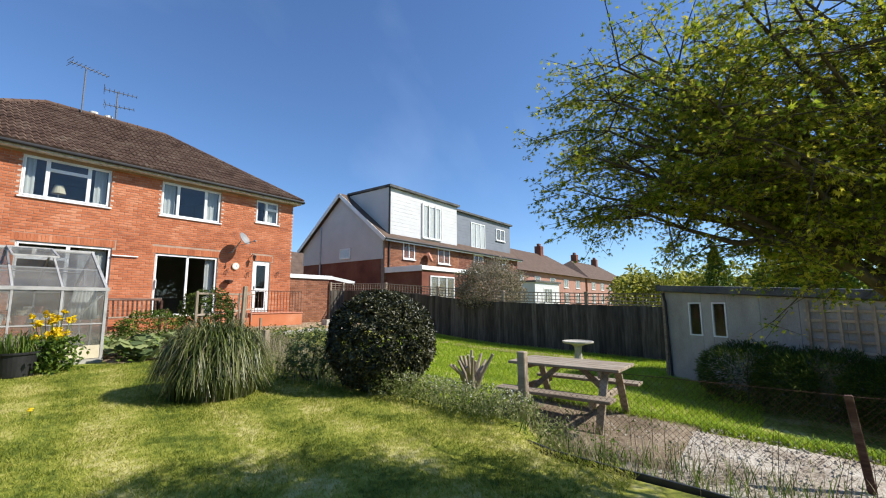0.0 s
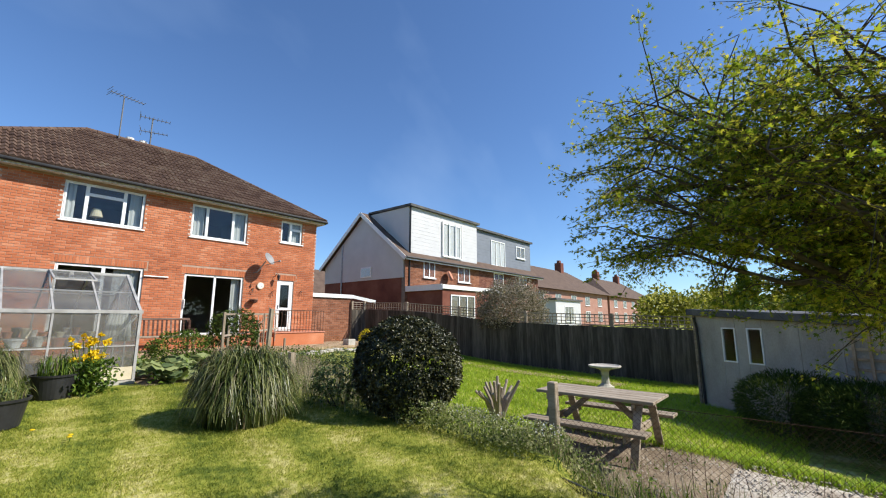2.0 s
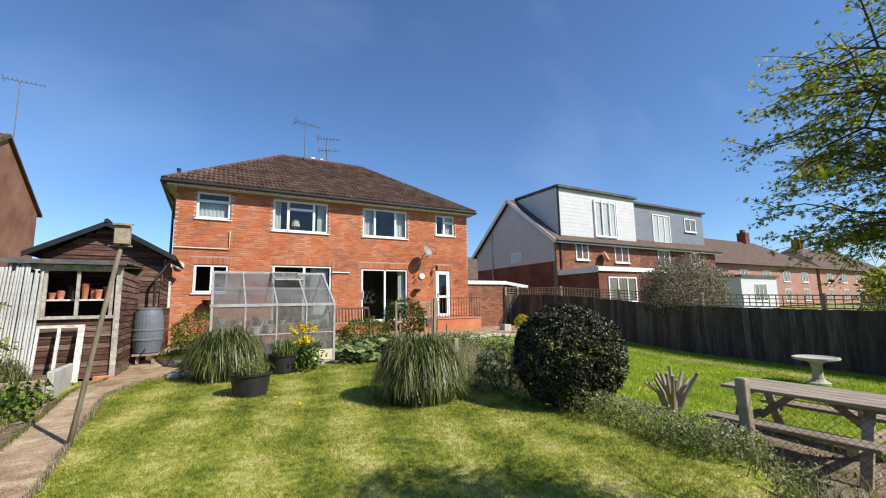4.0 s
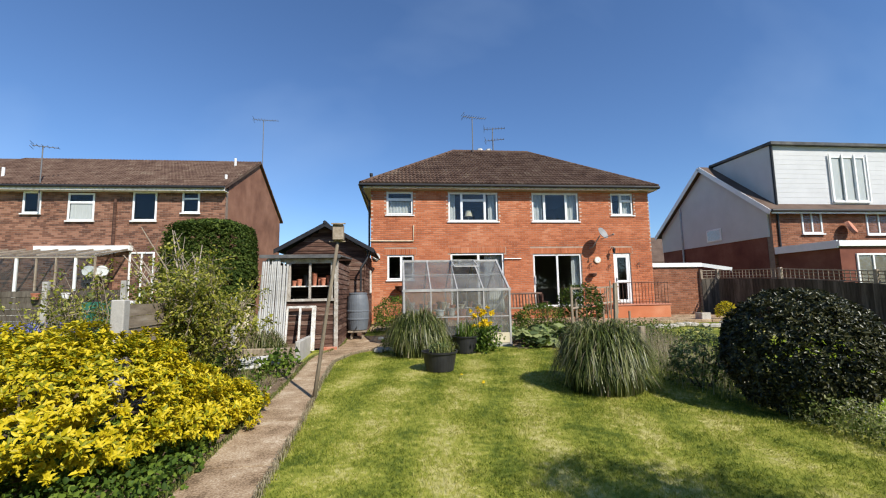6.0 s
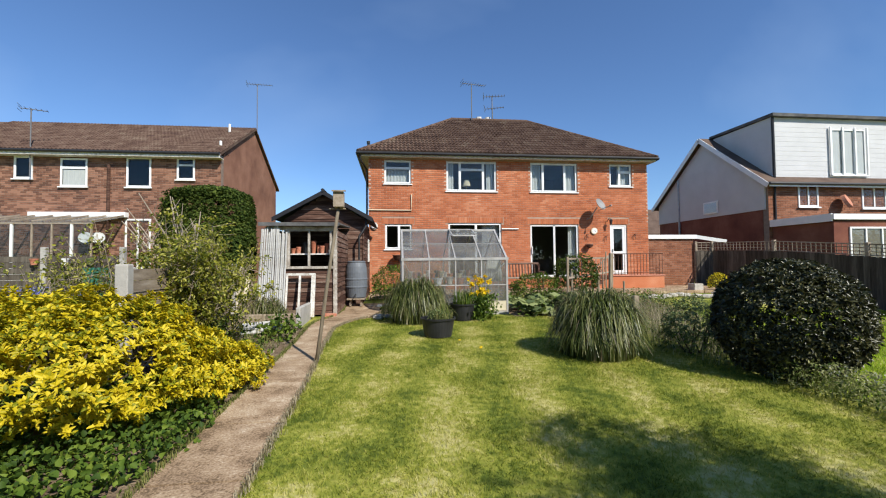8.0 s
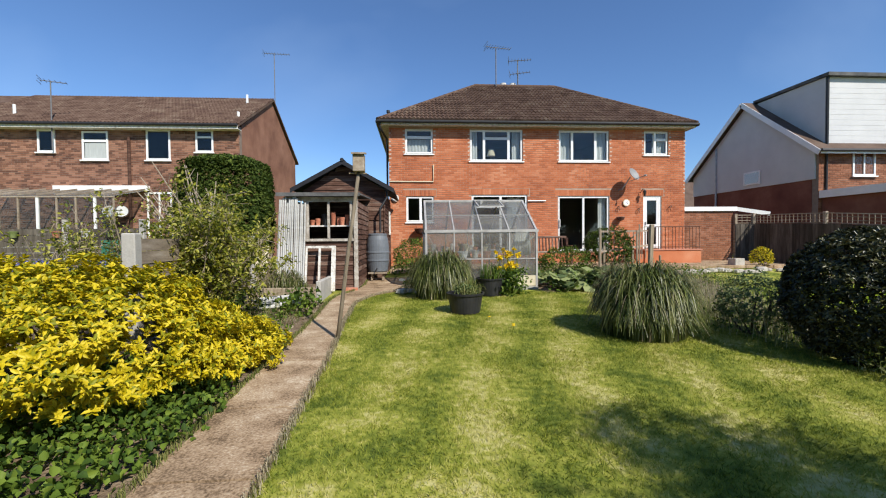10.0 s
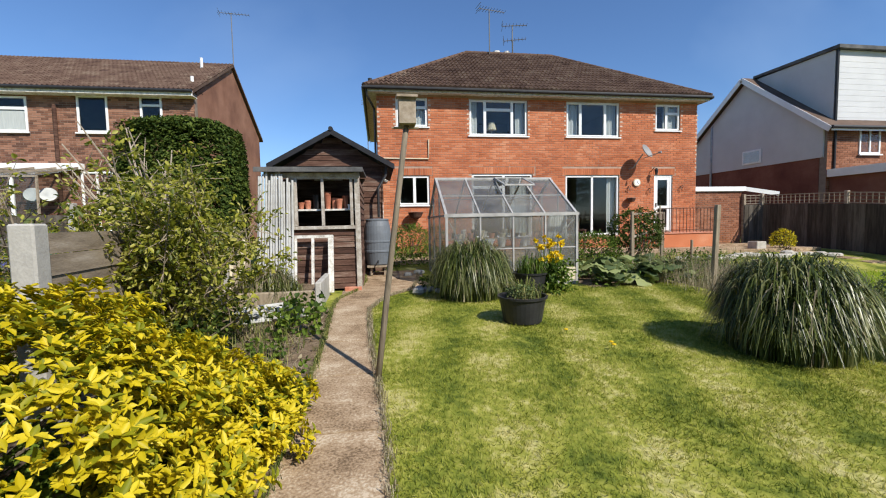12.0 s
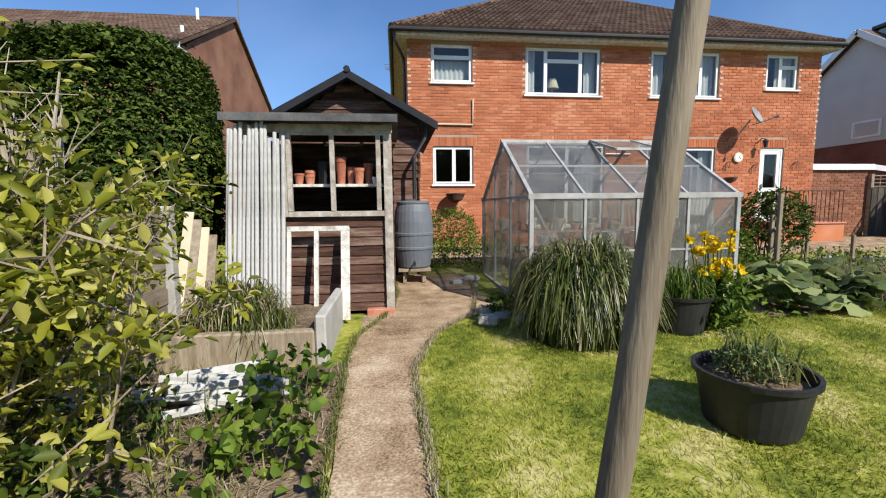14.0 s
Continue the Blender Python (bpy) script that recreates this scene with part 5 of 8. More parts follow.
table = thing("picnic_table", 1.58, -13.42, -0.40, "weathered grey wooden picnic table with fixed benches", "picnic table")
for i in range(5):
    x = -0.39 + i * 0.156
    part("top_plank", Shape().box(x, x + 0.148, -0.76, 0.76, 0.70, 0.738), M_WOOD_GREY, table, bevel=0.005)
for s in (-1, 1):
    for k in range(2):
        x = s * 0.66 + (k - 0.5) * 0.135
        part("bench_plank", Shape().box(x - 0.063, x + 0.063, -0.76, 0.76, 0.40, 0.438), M_WOOD_GREY, table, bevel=0.005)
for y in (-0.56, 0.56):
    for s in (-1, 1):
        part("leg", Shape().bar((s * 0.26, y, 0.70), (s * 0.6, y, 0.0), 0.04, 0.095, up=(0, 1, 0)), M_WOOD_GREY, table, bevel=0.004)
    part("bearer", Shape().box(-0.74, 0.74, y + 0.024, y + 0.064, 0.31, 0.398), M_WOOD_GREY, table, bevel=0.004)
    part("top_bearer", Shape().box(-0.36, 0.36, y + 0.024, y + 0.064, 0.61, 0.698), M_WOOD_GREY, table, bevel=0.004)
    part("brace", Shape().bar((0, y * 0.95, 0.35), (0, y * 0.25, 0.68), 0.04, 0.07), M_WOOD_GREY, table)

bath = thing("bird_bath", 6.35, -11.8, -0.36, "pale cast stone bird bath on the lawn", "bird bath")
part("pedestal", Shape().lathe([(0.2, 0), (0.2, 0.05), (0.15, 0.07), (0.1, 0.12), (0.085, 0.3), (0.1, 0.42), (0.16, 0.46)], 12), M_STONE, bath)
part("bowl", Shape().lathe([(0.16, 0.46), (0.36, 0.5), (0.38, 0.52), (0.38, 0.55), (0.35, 0.555), (0.3, 0.53), (0.02, 0.5)], 24), M_STONE, bath)


def board_fence(name, x0, y0, x1, y1, bays, label):
    """Upright boards between posts with a strip of trellis on top."""
    f = thing(name, 0, 0, 0, label, "fence")
    ln = math.hypot(x1 - x0, y1 - y0)
    dx, dy = (x1 - x0) / ln, (y1 - y0) / ln
    P = lambda t, off=0.0: (x0 + dx * t - dy * off, y0 + dy * t + dx * off)
    for b in range(bays + 1):
        t = ln * b / bays
        x, y = P(t)
        z = ground_z(x, y)
        part("post", Shape().box(x - 0.05, x + 0.05, y - 0.05, y + 0.05, z - 0.1, z + 1.83), M_WOOD_GREY, f, bevel=0.006)
    n = int(ln / 0.15)
    for i in range(n):
        t0, t1 = ln * i / n + 0.003, ln * (i + 1) / n + 0.006
        a, b = P(t0, 0.055), P(t1, 0.065)
        z = ground_z(*a)
        h = 1.44 + rng.uniform(-0.01, 0.01)
        off = Vector((-dy, dx, 0)) * 0.016
        pts = [Vector((*a, z)), Vector((*b, z)), Vector((*b, z + h)), Vector((*a, z + h))]
        part("board", Shape().add(pts + [p + off for p in pts], [(0, 1, 2, 3), (7, 6, 5, 4), (0, 4, 5, 1), (1, 5, 6, 2), (2, 6, 7, 3), (3, 7, 4, 0)]), M_FENCE, f)
    for b in range(bays):
        t0, t1 = ln * b / bays + 0.05, ln * (b + 1) / bays - 0.05
        a, c = P(t0), P(t1)
        za, zc = ground_z(*a), ground_z(*c)
        tr = part("trellis", Shape().bar((*a, za + 1.47), (*c, zc + 1.47), 0.025, 0.03), M_WOOD_GREY, f)
        part("rail", Shape().bar((*a, za + 1.78), (*c, zc + 1.78), 0.025, 0.03), M_WOOD_GREY, tr)
        m = int((t1 - t0) / 0.15)
        for i in range(m + 1):
            t = t0 + (t1 - t0) * i / m
            x, y = P(t)
            z = ground_z(x, y)
            part("slat", Shape().bar((x, y, z + 1.47), (x, y, z + 1.78), 0.022, 0.012, up=(1, 0, 0)), M_WOOD_GREY, tr)
        for zz in (1.57, 1.68):
            part("slat", Shape().bar((a[0] - 0.012, a[1], za + zz), (c[0] - 0.012, c[1], zc + zz), 0.01, 0.022), M_WOOD_GREY, tr)
    return f


board_fence("board_fence", 8.6, -14.2, 8.6, 0.3, 5, "dark weathered closeboard fence with a trellis top")
board_fence("board_fence", 8.55, 0.2, 7.95, 0.38, 1, "dark wooden gate panel beside the garage")

# concrete sectional shed
cshed = thing("concrete_shed", 6.05, -13.85, -0.45, "grey concrete panel shed with a flat felt roof", "shed")
d = Vector((4.45 - 6.05, -16.5 - -13.85, 0))
cl = 5.2
u = d.normalized()
back = Vector((-u.y, u.x, 0))
if back.x < 0:
    back = -back


def cpt(a, b, z):
    p = u * a + back * b
    return (p.x, p.y, z)


def cbox(a0, a1, b0, b1, z0, z1, z1b=None):
    z1b = z1 if z1b is None else z1b
    return Shape().add([cpt(a0, b0, z0), cpt(a1, b0, z0), cpt(a1, b1, z0), cpt(a0, b1, z0), cpt(a0, b0, z1), cpt(a1, b0, z1b), cpt(a1, b1, z1b), cpt(a0, b1, z1)],
                       [(3, 2, 1, 0), (4, 5, 6, 7), (0, 1, 5, 4), (1, 2, 6, 5), (2, 3, 7, 6), (3, 0, 4, 7)])


def roof_h(a):
    return 1.84 - 0.062 * a


wins = [(0.62, 0.9), (1.12, 1.4)]
edges = [0.06, 0.62, 0.9, 1.12, 1.4, 2.0, 2.6, 3.2, 3.9, 4.6, cl]
for a0, a1 in zip(edges, edges[1:]):
    if (a0, a1) in wins:
        part("panel", cbox(a0 + .002, a1 - .002, 0, 0.06, 0, 0.94), M_CSHED, cshed)
        part("panel", cbox(a0 + .002, a1 - .002, 0, 0.06, 1.6, roof_h(a0), roof_h(a1)), M_CSHED, cshed)
        fr = part("window", cbox(a0, a0 + 0.025, -0.012, 0.03, 0.94, 1.6), M_WHITE, cshed, "narrow white framed window")
        for b in ((a1 - 0.025, a1, 0.94, 1.6), (a0 + .025, a1 - .025, 0.94, 0.965), (a0 + .025, a1 - .025, 1.575, 1.6)):
            part("frame_bar", cbox(b[0], b[1], -0.012, 0.03, b[2], b[3]), M_WHITE, fr)
        part("pane", cbox(a0 + .025, a1 - .025, 0.01, 0.016, 0.965, 1.575), M_GLASS, fr)
    else:
        part("panel", cbox(a0 + .002, a1 - .002, 0, 0.06, 0, roof_h(a0), roof_h(a1)), M_CSHED, cshed, bevel=0.004)
part("corner_post", cbox(0, 0.06, -0.02, 0.06, 0, roof_h(0)), M_WOOD_GREY, cshed)
part("side_panel", cbox(0.0, 0.06, 0.064, 2.4, 0, 1.84), M_CSHED, cshed)
part("side_panel", cbox(cl - 0.06, cl, 0.064, 2.4, 0, roof_h(cl)), M_CSHED, cshed)
part("back_panel", cbox(0.064, cl - 0.064, 2.34, 2.4, 0, roof_h(0) - 0.02, roof_h(cl) - 0.02), M_CSHED, cshed)
part("roof", Shape().add([cpt(-0.08, -0.1, 1.85), cpt(cl + .1, -0.1, 1.53), cpt(cl + .1, 2.5, 1.53), cpt(-0.08, 2.5, 1.85), cpt(-0.08, -0.1, 1.98), cpt(cl + .1, -0.1, 1.68), cpt(cl + .1, 2.5, 1.68), cpt(-0.08, 2.5, 1.98)],
                         [(3, 2, 1, 0), (4, 5, 6, 7), (0, 1, 5, 4), (1, 2, 6, 5), (2, 3, 7, 6), (3, 0, 4, 7)]), M_LEAD, cshed, "flat dark felt roof with deep edge", 0.01)
part("drain_pipe", Shape().tube([cpt(0.1, -0.1, 1.8), cpt(0.1, -0.04, 1.6), cpt(0.14, -0.03, 0.05)], 0.025, 8), M_BLACK, cshed)
trel = thing("wall_trellis", 6.05, -13.85, -0.45, "square wooden trellis fixed to the concrete wall", "trellis")
for k in range(13):
    part("slat", cbox(2.72 + k * 0.2, 2.76 + k * 0.2, -0.045, -0.03, 0.05, roof_h(2.72 + k * 0.2) - 0.06), M_LATTICE, trel)
for k in range(10):
    part("slat", cbox(2.68, 5.16, -0.03, -0.012, 0.1 + k * 0.15, 0.14 + k * 0.15), M_LATTICE, trel)

# chain-link fence with its posts
cl_a, cl_b = Vector((0.42, -13.3, -0.28)), Vector((0.98, -16.26, -0.36))
cfence = thing("chain_link_fence", 0, 0, 0, "low rusty chain-link fence between leaning posts", "fence")
part("post", Shape().bar(cl_a + Vector((0, 0, -0.15)), cl_a + Vector((-0.03, 0.0, 0.86)), 0.1, 0.1, up=(0, 1, 0)), M_WOOD_GREY, cfence, "thick weathered square post", 0.01)
part("post", Shape().bar(cl_b + Vector((0, 0, -0.1)), cl_b + Vector((-0.02, 0.08, 0.7)), 0.06, 0.06, up=(0, 1, 0)), M_CLAP, cfence, bevel=0.006)
end = cl_b + (cl_b - cl_a).normalized() * 2.0
part("post", Shape().bar(end + Vector((0, 0, -0.1)), end + Vector((0, 0, 0.8)), 0.06, 0.06, up=(0, 1, 0)), M_CLAP, cfence, bevel=0.006)
wire = Shape()
span = (end - cl_a)
L, H, c = span.length, 0.66, 0.062
ud = span.normalized()
N = int(L / c)
for i in range(-int(H / c), N):
    for s in (1, -1):
        t0, t1 = i * c, i * c + H
        z0, z1 = (0.05, 0.05 + H) if s > 0 else (0.05 + H, 0.05)
        lo, hi = max(t0, 0), min(t1, L)
        if hi - lo < 0.03:
            continue
        f0, f1 = (lo - t0) / H, (hi - t0) / H
        a = cl_a + ud * lo + Vector((0, 0, z0 + (z1 - z0) * f0))
        b = cl_a + ud * hi + Vector((0, 0, z0 + (z1 - z0) * f1))
        wire.tube([a, b], 0.0016, 3, cap=False)
stuff(part("wire_mesh", wire, M_CLAP, cfence, "rusty diamond wire mesh"))
part("top_wire", Shape().tube([cl_a + Vector((0, 0, 0.71)), cl_b + Vector((0, 0, 0.69)), end + Vector((0, 0, 0.71))], 0.003, 5), M_CLAP, cfence)
edg = thing("lawn_edging", 0, 0, 0, "black plastic edging along the lawn", "edging")
edge_line = [(-0.5, -13.78), (-0.6, -14.1), (-0.62, -14.6), (-0.62, -15.2), (-0.68, -15.8), (-0.72, -16.6), (-0.75, -18.4)]
for (ax_, ay_), (bx_, by_) in zip(edge_line, edge_line[1:]):
    part("edging_strip", Shape().bar((ax_, ay_, 0.03 * (ay_ + 9.8) - 0.08), (bx_, by_ + 0.004, 0.03 * (by_ + 9.8) - 0.08), 0.02, 0.17), M_BLACK, edg)

# garage
gar = thing("garage", 5.75, 0.45, 0.0, "flat-roofed brick garage with a white fascia", "garage")
part("wall", Shape().box(0.05, 2.15, 0, 0.22, 0, 2.26), M_MORTAR_DARK, gar)
stuff(part("brick", brick_face(Shape(), 0.05, 2.15, 0.05, 2.25, []), M_RUSSET, gar))
part("wall", Shape().box(1.93, 2.15, 0.22, 5.0, 0, 2.26), M_RUSSET, gar)
part("wall", Shape().box(0.05, 0.27, 0.22, 5.0, 0, 2.26), M_RUSSET, gar)
part("roof", Shape().box(0.03, 2.2, -0.05, 5.05, 2.26, 2.33), M_LEAD, gar)
part("fascia", Shape().box(0.0, 2.26, -0.09, -0.055, 2.25, 2.42), M_WHITE, gar, "white fascia board", 0.005)
part("fascia", Shape().bar((2.25, -0.06, 2.335), (3.3, -0.45, 2.12), 0.03, 0.15), M_WHITE, gar)
part("fascia", Shape().box(2.2, 2.24, -0.05, 5.05, 2.25, 2.42), M_WHITE, gar)


# ---- neighbouring houses ----
def simple_window(parent, x0, x1, z0, z1, y, bars=1, name="window", back=None):
    """A white framed window in a wall that faces -y, set slightly proud of it."""
    f = 0.07
    s = Shape().box(x0, x0 + f, y - 0.03, y + 0.02, z0, z1).box(x1 - f, x1, y - 0.03, y + 0.02, z0, z1).box(x0 + f, x1 - f, y - 0.03, y + 0.02, z0, z0 + f).box(x0 + f, x1 - f, y - 0.03, y + 0.02, z1 - f, z1)
    w = part(name, s, M_WHITE, parent, bevel=0.005)
    for i in range(bars):
        x = x0 + (x1 - x0) * (i + 1) / (bars + 1)
        part("mullion", Shape().box(x - 0.03, x + 0.03, y - 0.03, y + 0.02, z0 + f, z1 - f), M_WHITE, w)
    pane = part("pane", Shape().box(x0 + f, x1 - f, y + 0.0, y + 0.006, z0 + f, z1 - f), M_GLASS, w)
    pane.visible_shadow = back is None
    part("recess", Shape().box(x0 + f, x1 - f, y + 0.012, y + 0.018, z0 + f, z1 - f), back or M_ROOM, w)
    part("sill", Shape().box(x0 - 0.05, x1 + 0.05, y - 0.09, y - 0.031, z0 - 0.05, z0), M_WHITE, w)
    return w


wh = thing("dormer_house", 0, 0, 0, "brick house with pale clad gable and large flat roof dormers", "house")
WGX, WX_R, WY0, WY1, WAY, WEZ, WAZ = 10.85, 25.5, -0.15, 6.95, 3.35, 4.55, 7.35
part("wall", Shape().box(WGX + 0.02, WX_R, WY0, WY0 + 0.25, 0, WEZ), M_MORTAR_DARK, wh, "red brick front wall")
stuff(part("brick", brick_face(Shape(), WGX + 0.02, 17.5, 0.3, WEZ, [], y=WY0), M_RUSSET, wh))
stuff(part("brick", brick_face(Shape(), 17.5, WX_R, 0.3, WEZ, [], y=WY0), M_BRICK_RED2, wh))
part("wall", Shape().box(WGX, WGX + 0.25, WY0 + 0.254, WY1, 0, 3.45), M_BRICK_RED2, wh, "dark red brick gable base")
part("gable", Shape().prism([(WY0 + 0.1, 3.45), (WY1, 3.45), (WY1, WEZ - 0.1), (WAY, WAZ - 0.12), (WY0 + 0.1, WEZ - 0.02)], "x", WGX - 0.04, WGX + 0.2), M_RENDER, wh, "pale grey clad gable")
part("wall", Shape().box(WX_R - 0.25, WX_R, WY0 + 0.254, WY1, 0, WEZ), M_BRICK_RED2, wh)
for (y0, z0), (y1, z1) in (((WY0 - 0.3, WEZ - 0.15), (WAY, WAZ)), ((WY1 + 0.3, WEZ - 0.25), (WAY, WAZ))):
    part("roof", Shape().add([(WGX - 0.25, y0, z0), (WX_R + 0.2, y0, z0), (WX_R + 0.2, y1, z1), (WGX - 0.25, y1, z1), (WGX - 0.25, y0, z0 + .1), (WX_R + 0.2, y0, z0 + .1), (WX_R + 0.2, y1, z1 + .1), (WGX - 0.25, y1, z1 + .1)],
                             [(3, 2, 1, 0), (4, 5, 6, 7), (0, 1, 5, 4), (1, 2, 6, 5), (2, 3, 7, 6), (3, 0, 4, 7)]), M_TILE_FAR, wh)
    part("barge_board", Shape().bar((WGX - 0.27, y0, z0 + 0.0), (WGX - 0.27, y1, z1 + 0.0), 0.03, 0.2), M_WHITE, wh)
part("eaves_board", Shape().box(WGX - 0.2, WX_R + 0.2, WY0 - 0.32, WY0 - 0.29, WEZ - 0.2, WEZ - 0.04), M_WHITE, wh)
part("gutter", Shape().tube([(WGX - 0.25, WY0 - 0.37, WEZ - 0.08), (WX_R + 0.2, WY0 - 0.37, WEZ - 0.08)], 0.06, 8), M_BLACK, wh)
part("downpipe", Shape().tube([(WGX + 0.3, WY0 - 0.05, WEZ - 0.1), (WGX + 0.3, WY0 - 0.05, 0.3)], 0.04, 8), M_BLACK, wh)
part("downpipe", Shape().tube([(WGX - 0.06, 5.2, 5.7), (WGX - 0.06, 5.2, 2.2)], 0.05, 8), M_STEEL, wh)
gwin = part("gable_window", Shape().box(WGX - 0.08, WGX - 0.045, 2.45, 3.4, 3.6, 4.2), M_WHITE, wh, "small white gable window", 0.01)
part("pane", Shape().box(WGX - 0.09, WGX - 0.082, 2.53, 3.32, 3.67, 4.13), M_GLASS, gwin)


def dormer(x0, x1, z0, z1, y0, material, label):
    d_ = part("dormer", Shape().box(x0, x1, y0, WAY - 0.1, z0, z1), material, wh, label)
    n = int((z1 - z0) / 0.2)
    for i in range(n):
        z = z0 + (z1 - z0) * i / n
        part("cladding_board", Shape().add([(x0, y0, z), (x1, y0, z), (x1, y0 - .012, z), (x0, y0 - .012, z), (x0, y0, z + .2), (x1, y0, z + .2), (x1, y0 - .008, z + .2), (x0, y0 - .008, z + .2)],
                                           [(0, 1, 2, 3), (4, 5, 6, 7), (3, 2, 6, 7), (1, 2, 6, 5), (0, 3, 7, 4)]), material, d_)
    part("dormer_roof", Shape().add([(x0 - .12, y0 - .2, z1), (x1 + .12, y0 - .2, z1), (x1 + .12, WAY, z1 + .06), (x0 - .12, WAY, z1 + .06), (x0 - .12, y0 - .2, z1 + .13), (x1 + .12, y0 - .2, z1 + .13), (x1 + .12, WAY, z1 + .16), (x0 - .12, WAY, z1 + .16)],
                                    [(3, 2, 1, 0), (4, 5, 6, 7), (0, 1, 5, 4), (1, 2, 6, 5), (2, 3, 7, 6), (3, 0, 4, 7)]), M_LEAD, d_)
    return d_


dormer(11.3, 17.5, 4.72, 7.38, 0.0, M_RENDER_WHITE, "white boarded dormer")
part("corner_pipe", Shape().tube([(11.3, -0.06, 7.4), (11.3, -0.06, 4.6)], 0.05, 8), M_BLACK, wh)
part("dormer_cheek", Shape().box(11.27, 11.297, 0.0, WAY - 0.15, 4.72, 7.38), M_RENDER, wh)
dormer(17.72, 25.1, 4.72, 7.2, 0.25, M_GREY_CLAD, "slate grey boarded dormer")
simple_window(wh, 14.05, 15.75, 4.95, 6.95, -0.03, 2, "french_window", M_CURTAIN)
for x in (14.0, 14.6, 15.2, 15.8):
    part("window_post", Shape().box(x - 0.035, x + 0.035, -0.11, -0.061, 4.95, 7.02), M_WHITE, wh)
simple_window(wh, 19.5, 21.3, 4.95, 6.75, 0.22, 2, "french_window", M_CURTAIN)
simple_window(wh, 22.9, 24.2, 5.85, 6.75, 0.22, 1)
for a, b, c, e in ((12.25, 13.2, 3.55, 4.5), (15.3, 16.5, 3.5, 4.45), (19.2, 20.4, 3.4, 4.4), (22.6, 23.6, 3.6, 4.4)):
    simple_window(wh, a, b, c, e, WY0 - 0.012, 1)
part("wall_dish", Shape().tube([(14.2, -0.4, 3.75), (14.25, -0.5, 3.8)], [0.3, 0.28], 16), M_TERRA, wh)
ext = part("extension", Shape().box(11.0, 16.3, -2.6, WY0 - 0.02, 0, 2.72), M_BRICK_RED2, wh, "flat-roofed brick rear extension")
part("fascia", Shape().box(10.9, 16.4, -2.7, -2.62, 2.76, 2.96), M_WHITE, ext)
part("fascia", Shape().box(10.88, 10.95, -2.62, WY0 - 0.02, 2.7, 2.98), M_WHITE, ext)
part("flat_roof", Shape().box(10.95, 16.35, -2.62, WY0 - 0.02, 2.73, 2.9), M_LEAD, ext)
simple_window(wh, 11.6, 13.6, 1.3, 2.5, -2.62, 2)

# brown-brick terrace with its lean-to
tr = thing("terrace_house", 0, 0, 0, "brown brick terraced houses with a shallow tiled roof", "house")
TX0, TX1, TY0, TY1, TE, TR_ = -27.0, -11.8, 2.6, 10.7, 5.95, 8.27
tw = [(-15.46, -14.52, 4.55, 5.78), (-13.53, -12.83, 4.88, 5.8), (-17.92, -16.92, 4.55, 5.7), (-19.6, -18.93, 4.85, 5.75), (-22.4, -21.4, 4.55, 5.75)]
part("wall", Shape().box(TX0, TX1, TY0, TY0 + 0.25, 0.2, TE), M_MORTAR_DARK, tr)
stuff(part("brick", brick_face(Shape(), -21.5, TX1, 1.2, TE, [(a, b, c, e) for a, b, c, e in tw]), M_BRICK_DARK, tr)).location.y = TY0
part("gable", Shape().prism([(TY0 + 0.254, 0.2), (TY1, 0.2), (TY1, TE), ((TY0 + TY1) / 2, TR_), (TY0 + 0.254, TE + 0.12)], "x", TX1 - 0.25, TX1), M_BRICK_DARK, tr, "brown brick gable end")
ym = (TY0 + TY1) / 2
for y0, z0 in ((TY0 - 0.35, TE - 0.1), (TY1 + 0.3, TE - 0.1)):
    part("roof", Shape().add([(TX0, y0, z0), (TX1 + .12, y0, z0), (TX1 + .12, ym, TR_ + .02), (TX0, ym, TR_ + .02), (TX0, y0, z0 + .1), (TX1 + .12, y0, z0 + .1), (TX1 + .12, ym, TR_ + .12), (TX0, ym, TR_ + .12)],
                             [(3, 2, 1, 0), (4, 5, 6, 7), (0, 1, 5, 4), (1, 2, 6, 5), (2, 3, 7, 6), (3, 0, 4, 7)]), M_TILE, tr)
ttiles = Shape()
tiled_slope(ttiles, [(-23, TY0 - 0.37, TE), (TX1 + .12, TY0 - 0.37, TE), (TX1 + .12, ym, TR_ + .13), (-23, ym, TR_ + .13)], math.hypot(ym - TY0 + .37, TR_ - TE + .13), 0.3, 0.3, 0.022)
stuff(part("roof_tile", ttiles, M_TILE, tr))
part("fascia", Shape().box(TX0, TX1 + 0.1, TY0 - 0.39, TY0 - 0.36, TE - 0.2, TE - 0.04), M_WHITE_OLD, tr)
part("soffit", Shape().box(TX0, TX1 + 0.1, TY0 - 0.36, TY0, TE - 0.2, TE - 0.17), M_WHITE_OLD, tr)
part("gutter", Shape().tube([(TX0, TY0 - 0.44, TE - 0.05), (TX1 + 0.1, TY0 - 0.44, TE - 0.05)], 0.055, 8), M_BLACK, tr)
part("downpipe", Shape().tube([(-16.1, TY0 - 0.07, 5.45), (-16.1, TY0 - 0.07, 1.0)], 0.06, 8), M_CLAP, tr, "brown downpipe")
for i, (a, b, c, e) in enumerate(tw):
    w = simple_window(tr, a, b, c, e, TY0 - 0.012, 0 if i in (0, 3) else 0)
    if i in (1, 2):
        part("transom", Shape().box(a + .07, b - .07, TY0 - 0.045, TY0 + 0.0, c + (e - c) * 0.62, c + (e - c) * 0.7), M_WHITE, w)
    if i == 2:
        part("curtain", Shape().box(a + .1, b - .1, TY0 - 0.008, TY0 - 0.004, c + .08, c + (e - c) * 0.6), M_CURTAIN, w, "white net curtain")
